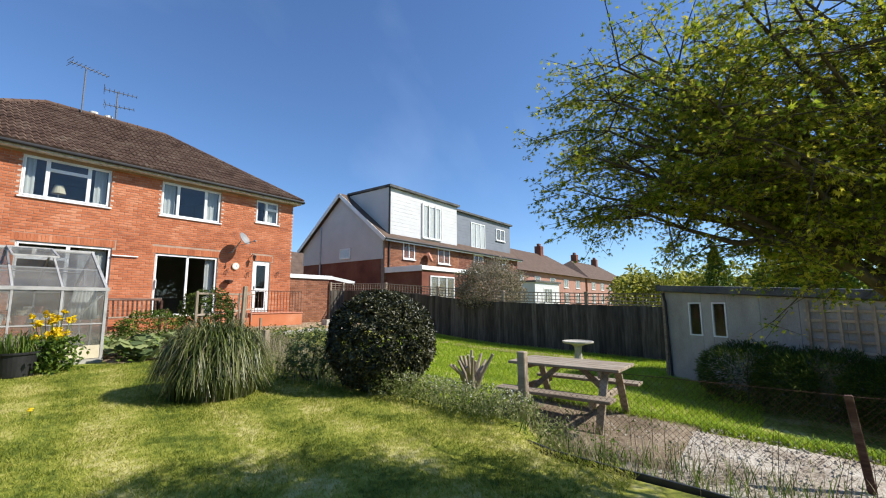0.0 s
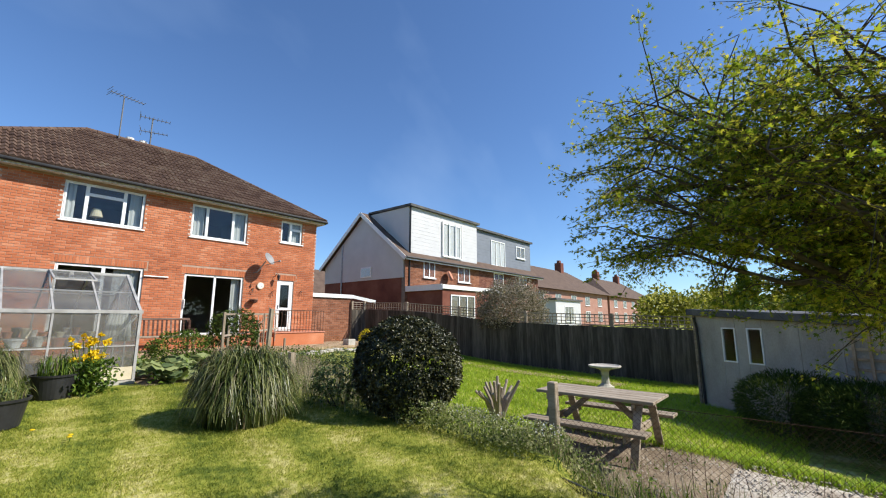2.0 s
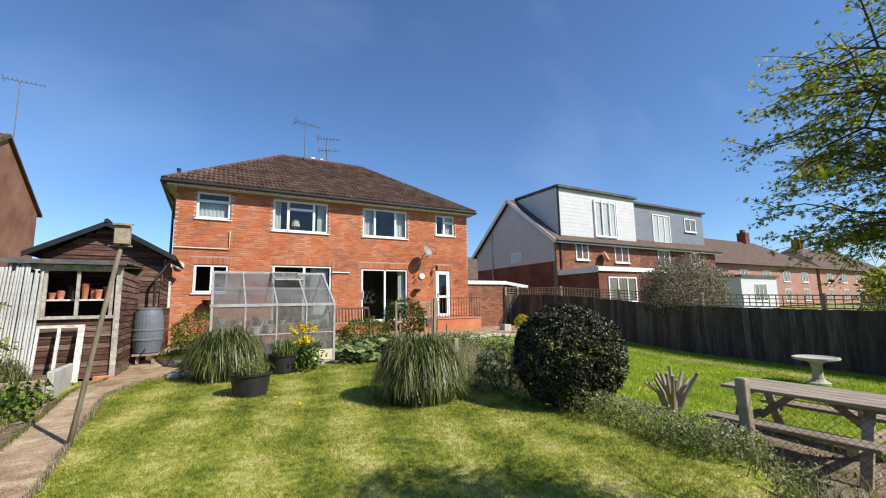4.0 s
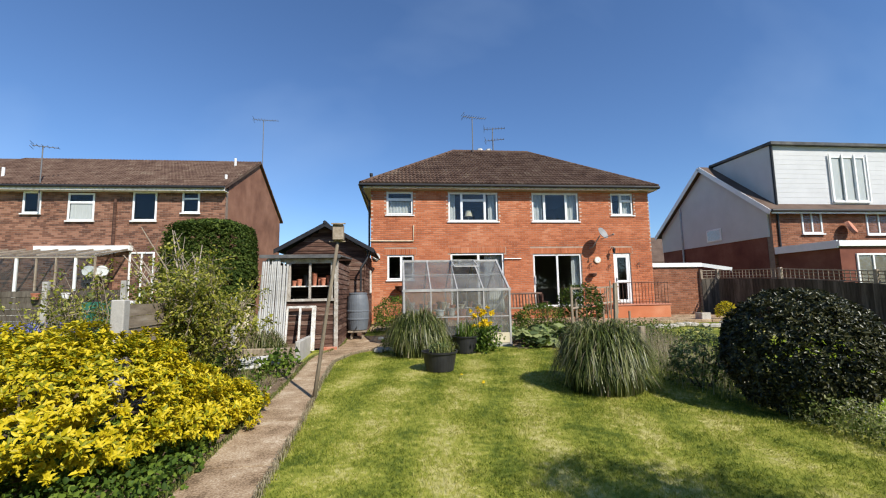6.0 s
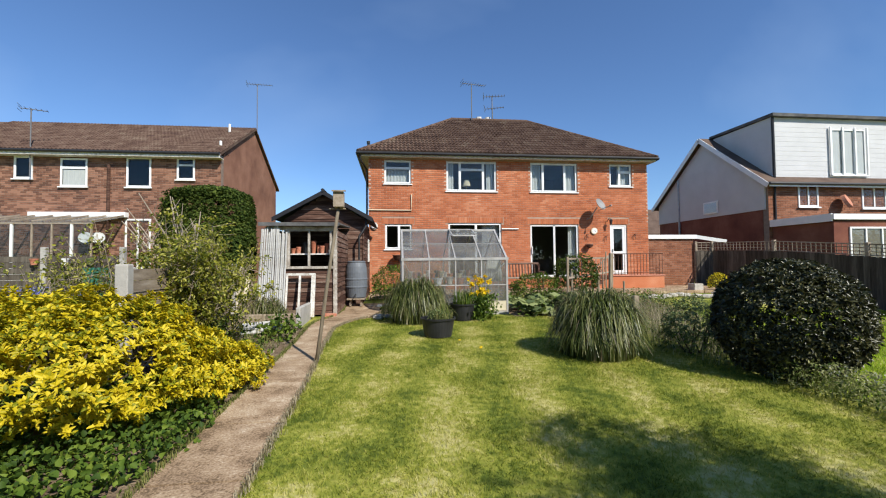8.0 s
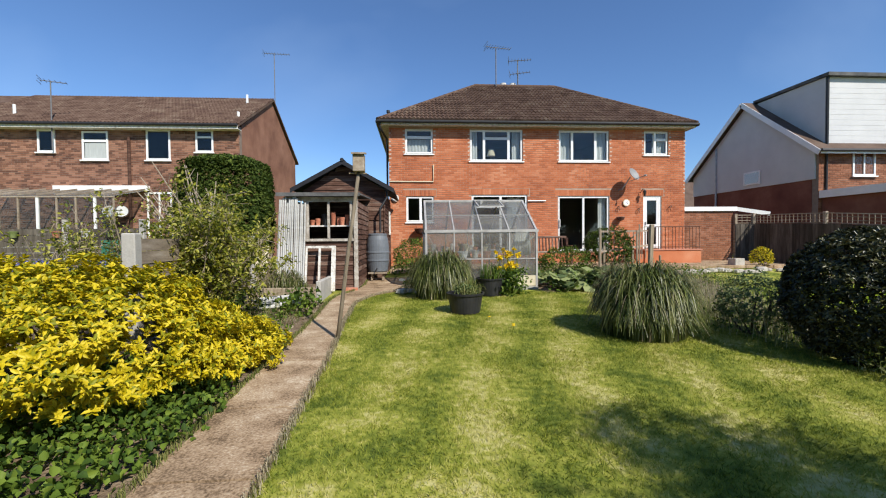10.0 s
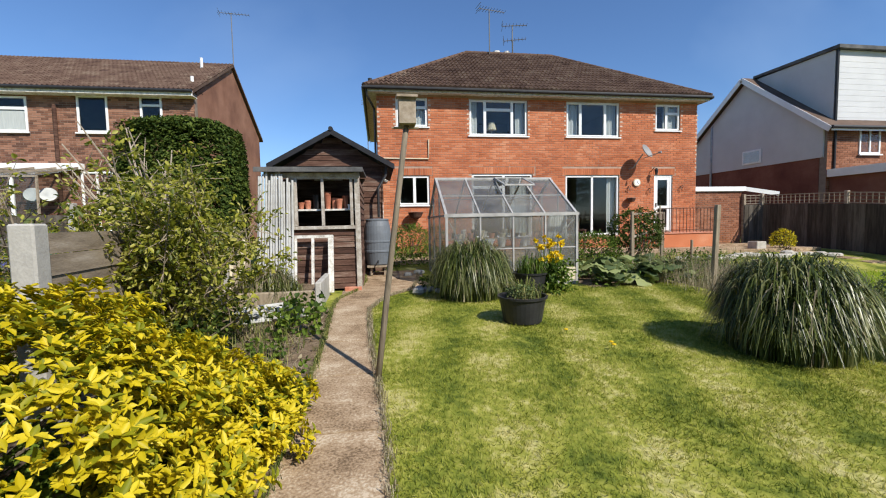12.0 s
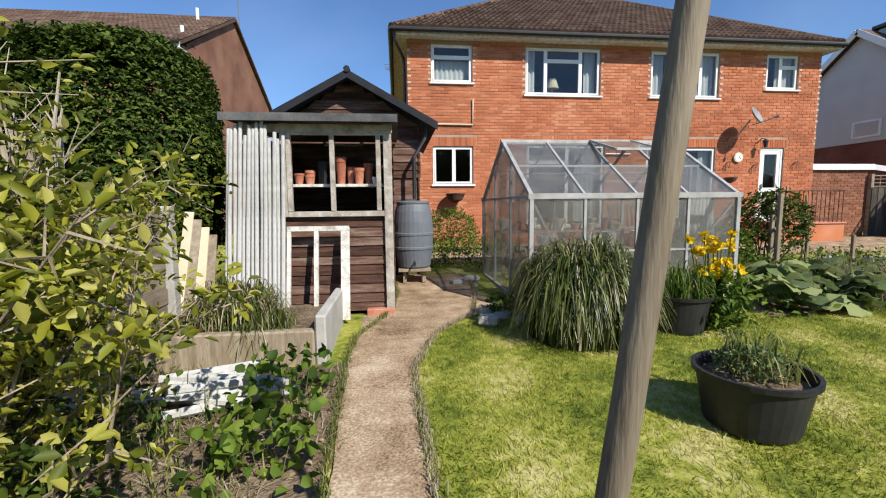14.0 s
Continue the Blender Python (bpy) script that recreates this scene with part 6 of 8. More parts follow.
simple_window(tr, -15.48, -14.5, 1.2, 3.25, TY0 - 0.012, 1, "back_door")
for x, y, z, h in ((-12.6, 5.6, 7.6, 0.65), (-12.1, 3.3, 6.1, 0.65), (-21.05, 3.3, 6.1, 0.85), (-21.7, 3.3, 6.1, 0.85)):
    part("vent_pipe", Shape().tube([(x, y, z - 0.1), (x, y, z + h)], 0.055, 8), M_WHITE, tr, "white vent pipe")
    part("flashing", Shape().box(x - 0.3, x + 0.3, y - 0.2, y + 0.1, z + 0.02, z + 0.05), M_STEEL, tr)
for x in (-16.75, -16.3):
    part("wall_dish", Shape().tube([(x, TY0 - 0.3, 2.45), (x + 0.03, TY0 - 0.36, 2.47)], [0.25, 0.23], 16), M_STEEL, tr, "grey satellite dish")
lt = thing("conservatory", -20.6, 0.6, 0.3, "glazed lean-to with a white roof edge", "conservatory")
part("roof_edge", Shape().box(1.7, 5.25, 1.75, 1.98, 3.0, 3.2), M_WHITE, lt)
part("roof", Shape().add([(0, 0, 2.6), (5.2, 0, 2.6), (5.2, 1.9, 3.02), (0, 1.9, 3.02), (0, 0, 2.64), (5.2, 0, 2.64), (5.2, 1.9, 3.06), (0, 1.9, 3.06)],
                         [(3, 2, 1, 0), (4, 5, 6, 7), (0, 1, 5, 4), (1, 2, 6, 5), (2, 3, 7, 6), (3, 0, 4, 7)]), M_GH_GLASS, lt)
for i in range(9):
    x = 0.02 + i * 0.645
    part("rafter", Shape().bar((x, 0, 2.66), (x, 1.9, 3.08), 0.05), M_WOOD_GREY, lt)
    bar_w = 0.04 if i % 3 == 1 else 0.022
    part("mullion", Shape().box(x - bar_w, x + bar_w, -0.03, 0.03, 0.0, 2.6), M_WHITE if i % 3 == 1 else M_WOOD_GREY, lt)
    if i < 8:
        part("pane", Shape().box(x + 0.035, x + 0.61, -0.004, 0.004, 0.8, 2.55), M_GLASS, lt)
        part("panel", Shape().box(x + 0.035, x + 0.61, -0.02, 0.02, 0.0, 0.8), M_WHITE_OLD, lt)
part("rail", Shape().box(0, 5.2, -0.04, 0.04, 2.555, 2.6), M_WOOD_GREY, lt)
part("back_panel", Shape().box(0.4, 4.6, 0.9, 0.94, 0.0, 1.5), M_CLAP, lt)
aerial(-18.85, 2.35, 4.9, 2.7, 0.8, 6, 25)
aerial(-12.7, 10.0, 6.0, 6.15, 1.4, 10, 5)
aerial(-6.0, 9.5, 0.36, 7.3, 0.5, 5, 80)
nfence = thing("neighbour_fence", -19.0, -4.0, 0.15, "grey horizontal board fence with hanging pots", "fence")
for i in range(5):
    x = i * 1.85
    part("post", Shape().box(x - 0.06, x + 0.06, -0.06, 0.06, 0, 1.68), M_CONC, nfence, bevel=0.008)
    if i < 4:
        for k in range(9):
            part("board", Shape().box(x + 0.064, x + 1.786, -0.02 + 0.012 * (k % 2), 0.012 * (k % 2), 0.1 + k * 0.15, 0.245 + k * 0.15), M_FENCE, nfence)
for i, x in enumerate((-15.2, -14.6, -13.6, -12.9, -12.3)):
    flower_pot(x, -4.115, 1.38, 0.09, 0.16, [M_WHITE, M_LEAF_GREYGREEN, M_TERRA][i % 3], "small pot hung on the neighbour's fence", "hanging pots")
net = Shape()
for i in range(16):
    a = i / 16 * 2 * math.pi
    net.tube([(0.27 * math.cos(a), 0.2 * math.sin(a), 0), (0.26 * math.cos(a + .15), 0.2 * math.sin(a + .15), 0.5), (0.25 * math.cos(a + .3), 0.18 * math.sin(a + .3), 0.95)], 0.03 + 0.012 * (i % 3), 5)
M_NET = mat("green_netting", [(0.03, 0.16, 0.1), (0.08, 0.3, 0.2)], scale=8, fine=60, rough=0.6, bump=0.6, through_light=0.4)
solid("netting_cage", net, M_NET, "bundle of green garden netting", "netting", at=(-11.75, -4.75, 0.35))

# houses further off
far = thing("far_terrace", 0, 0, 0, "distant row of pinkish brick houses with brown hipped roofs", "house")
M_PINK = mat("pinkish_brick", [(0.3, 0.15, 0.11), (0.4, 0.22, 0.17)], scale=1.5, fine=14, rough=0.9, bump=0.3)
for i in range(2):
    x0 = 37 + i * 26
    part("wall", Shape().box(x0, x0 + 25, 7, 16, 0.5, 4.9), M_PINK, far)
    part("roof", Shape().add([(x0 - .5, 6.4, 4.9), (x0 + 25.5, 6.4, 4.9), (x0 + 25.5, 16.5, 4.9), (x0 - .5, 16.5, 4.9), (x0 + 5, 11.5, 8.5), (x0 + 20.5, 11.5, 8.5)],
                             [(0, 1, 5, 4), (1, 2, 5), (2, 3, 4, 5), (3, 0, 4), (3, 2, 1, 0)]), M_TILE_FAR, far)
    for k in range(5):
        simple_window(far, x0 + 2 + k * 4.7, x0 + 3.6 + k * 4.7, 3.2, 4.4, 6.98, 1)
        simple_window(far, x0 + 2 + k * 4.7, x0 + 3.6 + k * 4.7, 1.0, 2.4, 6.98, 1)
    for k in (7, 18):
        part("chimney", Shape().box(x0 + k - .5, x0 + k + .5, 11, 12, 8, 9.7).box(x0 + k - .3, x0 + k - .05, 11.3, 11.7, 9.7, 10.1).box(x0 + k + .05, x0 + k + .3, 11.3, 11.7, 9.7, 10.1), M_BRICK_RED2, far)
wext = thing("white_outbuilding", 36.5, 3.6, 0.3, "white rendered flat-roofed rear extension", "house")
part("wall", Shape().box(0, 6.5, 0, 3.2, 0, 3.0), M_RENDER_WHITE, wext)
part("roof", Shape().box(-0.2, 6.7, -0.2, 3.3, 3.0, 3.2), M_LEAD, wext)
simple_window(wext, 2.2, 4.4, 0.8, 2.4, -0.02, 2)
sh = thing("small_white_house", 15.2, 15.6, 0.3, "small white gabled house far behind the garage", "house")
part("wall", Shape().prism([(0, 0), (5, 0), (5, 3.0), (2.2, 5.2), (0, 3.4)], "x", 0, 6), M_RENDER_WHITE, sh)
part("roof", Shape().add([(-0.2, -0.4, 3.1), (6.2, -0.4, 3.1), (6.2, 2.2, 5.35), (-0.2, 2.2, 5.35), (-0.2, -0.4, 3.22), (6.2, -0.4, 3.22), (6.2, 2.2, 5.47), (-0.2, 2.2, 5.47)],
                         [(3, 2, 1, 0), (4, 5, 6, 7), (0, 1, 5, 4), (1, 2, 6, 5), (2, 3, 7, 6), (3, 0, 4, 7)]), M_TILE_FAR, sh)

# ---- planting ----
def unit(v):
    return v / np.maximum(np.linalg.norm(v, axis=1, keepdims=True), 1e-6)


def leaf_mesh(name, base, axis, normal, length, width, material, fold=0.25, curl=0.15):
    """Folded pointed leaves: one for each base point, along axis, facing normal."""
    n = len(base)
    axis = unit(axis)
    side = unit(np.cross(axis, normal))
    nrm = np.cross(side, axis)
    ln = (length * np.ones(n))[:, None]
    wd = (width * np.ones(n))[:, None]
    tip = base + axis * ln - nrm * ln * curl
    low, high = base + axis * ln * 0.32, base + axis * ln * 0.68 - nrm * ln * curl * 0.35
    a1, a2 = side * wd * 0.47 + nrm * wd * fold, side * wd * 0.42 + nrm * wd * fold
    b1, b2 = -side * wd * 0.47 + nrm * wd * fold, -side * wd * 0.42 + nrm * wd * fold
    v = np.stack([base, low + a1, high + a2, tip, high + b2, low + b1], 1).reshape(-1, 3)
    k = np.arange(n)[:, None] * 6
    f = np.concatenate([k + np.array([[0, 3, 2, 1]]), k + np.array([[0, 5, 4, 3]])])
    return quick(name, v, f, material)


def broad_leaves(name, base, lean, size, material):
    """Wide crinkled leaves with wavy edges, each on one short midrib."""
    n, k = len(base), 12
    nrm = unit(np.stack([np.cos(lean) * 0.55, np.sin(lean) * 0.55, np.ones(n)], 1) + rng.normal(size=(n, 3)) * 0.22)
    e1 = unit(np.cross(nrm, np.array([[0.2, 0.95, 0.1]])))
    e2 = np.cross(nrm, e1)
    cols = [base]
    ph = rng.random(n) * 6.3
    for q in (0.5, 1.0):
        for i in range(k):
            a = 2 * math.pi * i / k
            r = (size * q * (1 + 0.1 * np.sin(3 * a + ph)))[:, None]
            w = (size * q * q * (0.13 * np.sin(5 * a + ph) - 0.12))[:, None]
            cols.append(base + (e1 * math.cos(a) + e2 * 0.8 * math.sin(a)) * r + nrm * w)
    v = np.stack(cols, 1).reshape(-1, 3)
    o = np.arange(n)[:, None] * (2 * k + 1)
    inner_ = np.concatenate([o + np.array([[0, 1 + i, 1 + (i + 1) % k, 0]]) for i in range(k)])[:, :3]
    ring = [o + np.array([[1 + i, 1 + k + i, 1 + k + (i + 1) % k]]) for i in range(k)] + [o + np.array([[1 + i, 1 + k + (i + 1) % k, 1 + (i + 1) % k]]) for i in range(k)]
    return quick(name, v, np.concatenate([inner_] + ring), material, smooth=True)


def blade_mesh(name, base, tip, width, droop, material, seg=4):
    """Arching strap leaves from base to tip, drooping by droop at the tip."""
    n = len(base)
    d = tip - base
    side = unit(np.cross(unit(d + 1e-6), np.array([[0.0, 0.0, 1.0]])))
    wd = (width * np.ones(n))[:, None]
    rows_ = []
    for s in range(seg + 1):
        t = s / seg
        p = base + d * t
        p[:, 2] += droop * (4 * t * (1 - t)) * 0.6 - droop * t * t * 0.4
        w = wd * (1 - 0.85 * t) * 0.5
        rows_ += [p - side * w, p + side * w]
    v = np.stack(rows_, 1).reshape(-1, 3)
    m = 2 * (seg + 1)
    k = np.arange(n)[:, None] * m
    f = np.concatenate([k + np.array([[2 * s, 2 * s + 1, 2 * s + 3, 2 * s + 2]]) for s in range(seg)])
    return quick(name, v, f, material)


def child(name, mesh, parent, label=""):
    ob = new(name, mesh)
    ob.parent = parent
    return tagged(ob, label)


def lumps(dirs, amount, freq, seed):
    return np.array([1 + amount * noise.noise((d[0] * freq + seed, d[1] * freq, d[2] * freq)) for d in dirs])[:, None]


def ball_points(n, radii, lo=-0.3, inner=0.7, lump=0.12, freq=2.5, seed=0.0):
    """Points and outward directions over a lumpy rounded crown."""
    d = unit(rng.normal(size=(n * 2, 3)))
    d = d[d[:, 2] > lo][:n]
    r = (inner + (1 - inner) * rng.random((len(d), 1)) ** 0.4) * lumps(d, lump, freq, seed)
    return d * r * np.array(radii), d


def bush(name, x, y, z, radii, count, size, width, material, label, category="shrub", inner=0.72, lump=0.12, freq=2.5, lo=-0.5, zc=None, stems=14, group="", out=0.6, seed=1.0, bark=None, rosette=0, square=0.0):
    """A leafy bush. rosette: leaves to a shoot tip; square: 0 for a round crown, 1 for a boxy clipped one."""
    t = thing(name, x, y, z, label, category, group)
    zc = radii[2] * 0.9 if zc is None else zc
    p, d = ball_points(count // max(1, rosette), radii, lo, inner, lump, freq, seed)
    if square:
        m = np.max(np.abs(d), axis=1, keepdims=True)
        p = p * ((1 - square) + square / np.maximum(m, 0.58))
    if rosette:
        ang = np.tile(np.arange(rosette) * 2 * math.pi / rosette, len(p)) + np.repeat(rng.random(len(p)) * 6.3, rosette)
        up = unit(d * 0.7 + rng.normal(size=d.shape) * 0.3 + np.array([0, 0, 0.5]))
        e1 = unit(np.cross(up, np.array([[0.3, 0.9, 0.1]])))
        e2 = np.cross(up, e1)
        p, d, up, e1, e2 = [np.repeat(q, rosette, 0) for q in (p, d, up, e1, e2)]
        flat = e1 * np.cos(ang)[:, None] + e2 * np.sin(ang)[:, None]
        ax = flat + up * rng.uniform(0.2, 0.9, (len(p), 1)) + rng.normal(size=p.shape) * 0.15
        nr = up + rng.normal(size=p.shape) * 0.2
        p = p - up * rng.uniform(0, size * 0.9, (len(p), 1))
    else:
        ax = d * out + rng.normal(size=p.shape) * 0.55 + np.array([0, 0, 0.15])
        nr = d + rng.normal(size=p.shape) * 0.5 + np.array([0, 0, 0.4])
    p = p + np.array([0, 0, zc])
    p[:, 2] = np.maximum(p[:, 2], 0.03)
    child("foliage", leaf_mesh("foliage", p, ax, nr, size * rng.uniform(0.7, 1.25, len(p)), width * rng.uniform(0.8, 1.2, len(p)), material), t)
    for i in range(stems):
        q = p[rng.integers(len(p))] * 0.85
        b = np.array([rng.uniform(-0.12, 0.12), rng.uniform(-0.12, 0.12), -0.05])
        m = (b + q) / 2 + rng.normal(size=3) * 0.05
        part("stem", Shape().tube([b, m, q], [0.016, 0.011, 0.004], 5, cap=False), bark or M_BARK, t)
    return t


# the maple beside the lawn
TXY = (-0.1, -16.9)
tz = ground_z(*TXY)
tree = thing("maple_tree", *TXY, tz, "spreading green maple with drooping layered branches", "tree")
CC = np.array([-0.68 - TXY[0], -16.3 - TXY[1], 2.45 - tz])
CR = np.array([1.85, 1.85, 1.2])
trunk = [(0, 0, -0.1), (-0.03, 0.02, 0.5), (-0.12, 0.06, 1.0), (-0.26, 0.13, 1.5)]
part("trunk", Shape().tube(trunk, [0.11, 0.09, 0.08, 0.07], 12), M_BARK, tree, smooth=True)
fork = np.array(trunk[-1])
lrng = np.random.default_rng(11)
leaf_b, leaf_d = [], []
limb_count = 24
LC, LR, lobe_count = np.array([-1.12 - TXY[0], -15.5 - TXY[1], 2.3 - tz]), np.array([0.95, 1.0, 0.9]), 27
drooping = [(-1.05, -15.1, 1.8), (-1.15, -15.05, 2.15), (-1.3, -15.0, 2.6), (-1.4, -15.15, 2.8), (-1.62, -14.9, 1.82), (-1.55, -14.9, 1.68), (-1.75, -14.9, 2.05), (-1.68, -15.02, 2.4), (-1.66, -15.08, 2.6), (-1.58, -14.97, 2.25)]
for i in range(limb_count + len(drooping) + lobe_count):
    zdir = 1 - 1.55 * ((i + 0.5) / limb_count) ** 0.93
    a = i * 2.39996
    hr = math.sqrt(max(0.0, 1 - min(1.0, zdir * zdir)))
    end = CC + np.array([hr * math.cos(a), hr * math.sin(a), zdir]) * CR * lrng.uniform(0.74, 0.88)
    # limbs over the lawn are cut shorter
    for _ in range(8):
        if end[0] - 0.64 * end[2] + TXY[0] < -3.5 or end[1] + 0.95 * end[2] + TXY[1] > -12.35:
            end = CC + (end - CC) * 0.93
    if limb_count <= i < limb_count + len(drooping):
        end = np.array(drooping[i - limb_count]) - np.array([TXY[0], TXY[1], tz])
    if i >= limb_count + len(drooping):
        k = i - limb_count - len(drooping)
        zd, a2 = 1 - 1.5 * (k + 0.5) / lobe_count, k * 2.39996 + 0.7
        h2 = math.sqrt(max(0.0, 1 - zd * zd))
        end = LC + np.array([h2 * math.cos(a2), h2 * math.sin(a2), zd]) * LR * lrng.uniform(0.74, 0.9)
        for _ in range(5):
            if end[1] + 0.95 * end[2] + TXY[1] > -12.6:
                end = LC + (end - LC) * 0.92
    start = fork - np.array([-0.12, 0.06, 0.45]) * lrng.random()
    c1 = start + (end - start) * 0.35 + np.array([0, 0, 0.35])
    c2 = start + (end - start) * 0.7 + np.array([0, 0, 0.4 if i < limb_count else 0.2])
    ts = np.linspace(0, 1, 9)[:, None]
    curve = (1 - ts) ** 3 * start + 3 * (1 - ts) ** 2 * ts * c1 + 3 * (1 - ts) * ts ** 2 * c2 + ts ** 3 * end
    curve[1:-1] += lrng.normal(size=(7, 3)) * 0.03
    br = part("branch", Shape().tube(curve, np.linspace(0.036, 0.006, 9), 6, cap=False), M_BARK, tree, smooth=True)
    twigs = Shape()
    for j in range(11 if i < limb_count else 13):
        k = int(lrng.integers(3, 9))
        b0 = curve[k]
        dirn = unit((curve[min(k + 1, 8)] - curve[max(k - 1, 0)])[None])[0]
        out = dirn * 0.35 + lrng.normal(size=3) * np.array([0.75, 0.75, 0.3])
        out /= np.linalg.norm(out)
        ln = lrng.uniform(0.3, 0.6)
        e0 = b0 + out * ln + np.array([0, 0, -0.1 * ln])
        twigs.tube([b0, (b0 + e0) / 2 + np.array([0, 0, 0.04]), e0], [0.006, 0.004, 0.002], 4, cap=False)
        for s in range(6):
            p0 = b0 + (e0 - b0) * lrng.uniform(0.25, 1.05)
            o2 = out + lrng.normal(size=3) * np.array([0.8, 0.8, 0.22])
            o2 /= np.linalg.norm(o2)
            e2 = p0 + o2 * lrng.uniform(0.14, 0.3) + np.array([0, 0, -0.05])
            twigs.tube([p0, e2], [0.0025, 0.0012], 3, cap=False)
            m = 11 if i < limb_count else 19
            tt = lrng.uniform(0.1, 1.05, (m, 1))
            leaf_b.append(p0 + (e2 - p0) * tt + lrng.normal(size=(m, 3)) * np.array([0.035, 0.035, 0.012]))
            leaf_d.append(np.repeat(o2[None], m, 0) + lrng.normal(size=(m, 3)) * 0.75)
    stuff(part("twig", twigs, M_BARK, br))
lb, ld_ = np.concatenate(leaf_b), np.concatenate(leaf_d)


def palm_leaves(name, base, axis, normal, size, material):
    """Five-lobed leaves."""
    n = len(base)
    axis = unit(axis)
    side = unit(np.cross(axis, normal))
    nrm = np.cross(side, axis)
    lob = [(-1.25, 0.62), (-0.85, 0.3), (-0.62, 0.9), (-0.35, 0.42), (0.0, 1.1), (0.35, 0.42), (0.62, 0.9), (0.85, 0.3), (1.25, 0.62)]
    s = (size * np.ones(n))[:, None]
    cols = [base]
    for a, r in lob:
        cols.append(base + (axis * math.cos(a) + side * math.sin(a)) * s * r - nrm * s * (0.16 * r * r + 0.05 * abs(a)))
    v = np.stack(cols, 1).reshape(-1, 3)
    k = np.arange(n)[:, None] * 10
    f = np.concatenate([k + np.array([[0, i, i + 1]]) for i in range(1, 9)])
    return quick(name, v, f, material)


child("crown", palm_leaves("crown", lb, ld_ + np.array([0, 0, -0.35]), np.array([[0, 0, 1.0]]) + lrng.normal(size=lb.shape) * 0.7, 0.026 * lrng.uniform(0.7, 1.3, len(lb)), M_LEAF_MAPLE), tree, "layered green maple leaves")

# shrubs
bush("round_bush", 0.15, -11.15, ground_z(0.15, -11.15), (0.8, 0.78, 0.74), 26000, 0.05, 0.024, M_LEAF_DARK, "large rounded dark-leaved evergreen bush", inner=0.84, lump=0.06, freq=3.0, lo=-0.85, zc=0.74, stems=10, rosette=5)
bush("low_shrub", -0.2, -10.0, ground_z(-0.2, -10.0), (0.42, 0.4, 0.42), 2400, 0.045, 0.022, M_LEAF_GREYGREEN, "low pale green shrub beside the round bush", lump=0.3, stems=8, rosette=4)
bush("yellow_bush", -7.85, -11.4, ground_z(-7.8, -11.4), (1.5, 1.45, 0.7), 38000, 0.052, 0.024, M_LEAF_YELLOW, "bright yellow flowering shrub mounded beside the path", inner=0.82, lump=0.36, freq=4.5, lo=-0.25, zc=0.38, stems=24, seed=4.0, rosette=8)
bush("yellow_bush", -6.62, -10.75, ground_z(-6.62, -10.75), (0.52, 0.75, 0.32), 8000, 0.05, 0.023, M_LEAF_YELLOW, "low arm of bright yellow shrub reaching over the path edge", inner=0.75, lump=0.4, freq=4.0, lo=-0.15, zc=0.14, stems=10, seed=14.0, rosette=8)
bush("yellow_bush", -9.3, -12.0, ground_z(-9.3, -12.0), (1.2, 1.3, 0.5), 13000, 0.058, 0.026, M_LEAF_YELLOW, "bright yellow flowering shrub in the border", inner=0.82, lump=0.3, freq=3.2, lo=-0.25, zc=0.4, stems=10, seed=9.0, rosette=8)
bush("clipped_hedge", -8.86, -5.4, 0.13, (0.92, 0.86, 1.25), 60000, 0.056, 0.03, M_LEAF_HEDGE, "tall clipped flat-topped evergreen hedge", category="hedge", inner=0.8, lump=0.05, lo=-0.95, zc=1.82, stems=2, square=0.55, rosette=4)
bush("border_shrub", 0.95, -3.5, ground_z(0.9, -3.5), (0.7, 0.55, 0.72), 4200, 0.06, 0.028, M_LEAF_HEDGE, "dark green shrub beside the patio", lump=0.3, freq=4.0, zc=0.75, rosette=5)
bush("border_shrub", -0.4, -3.7, ground_z(-0.4, -3.7), (0.7, 0.6, 0.4), 2000, 0.06, 0.03, M_LEAF_MID, "leafy green shrub in the border", lump=0.3, zc=0.4)
bush("border_shrub", 6.6, -2.4, 0.2, (0.3, 0.3, 0.35), 700, 0.06, 0.03, M_LEAF_YELLOW, "small golden shrub by the garage", zc=0.35)
bush("house_shrub", -4.7, -1.3, 0.35, (0.6, 0.5, 0.5), 1800, 0.06, 0.03, M_LEAF_MID, "green shrub against the house wall", lump=0.3, zc=0.4)
for x, y, s in ((4.3, -15.4, 0.75), (3.9, -16.2, 0.8), (3.6, -17.1, 0.75)):
    bush("hedge_bush", x, y, ground_z(x, y), (s, s, 0.5), 11000, 0.07, 0.008, M_LEAF_HEDGE, "low dark feathery hedge in front of the concrete shed", category="hedge", inner=0.7, lump=0.2, freq=4.0, lo=-0.7, zc=0.45, stems=6, out=1.4, group="low hedge", seed=x)
bush("fence_shrub", 9.8, -7.2, 0.1, (1.7, 1.2, 1.15), 15000, 0.075, 0.04, M_BLOSSOM, "loose pinkish grey-green shrub rising behind the fence", inner=0.45, lump=0.3, lo=-0.7, zc=1.5, stems=16, seed=5.0)

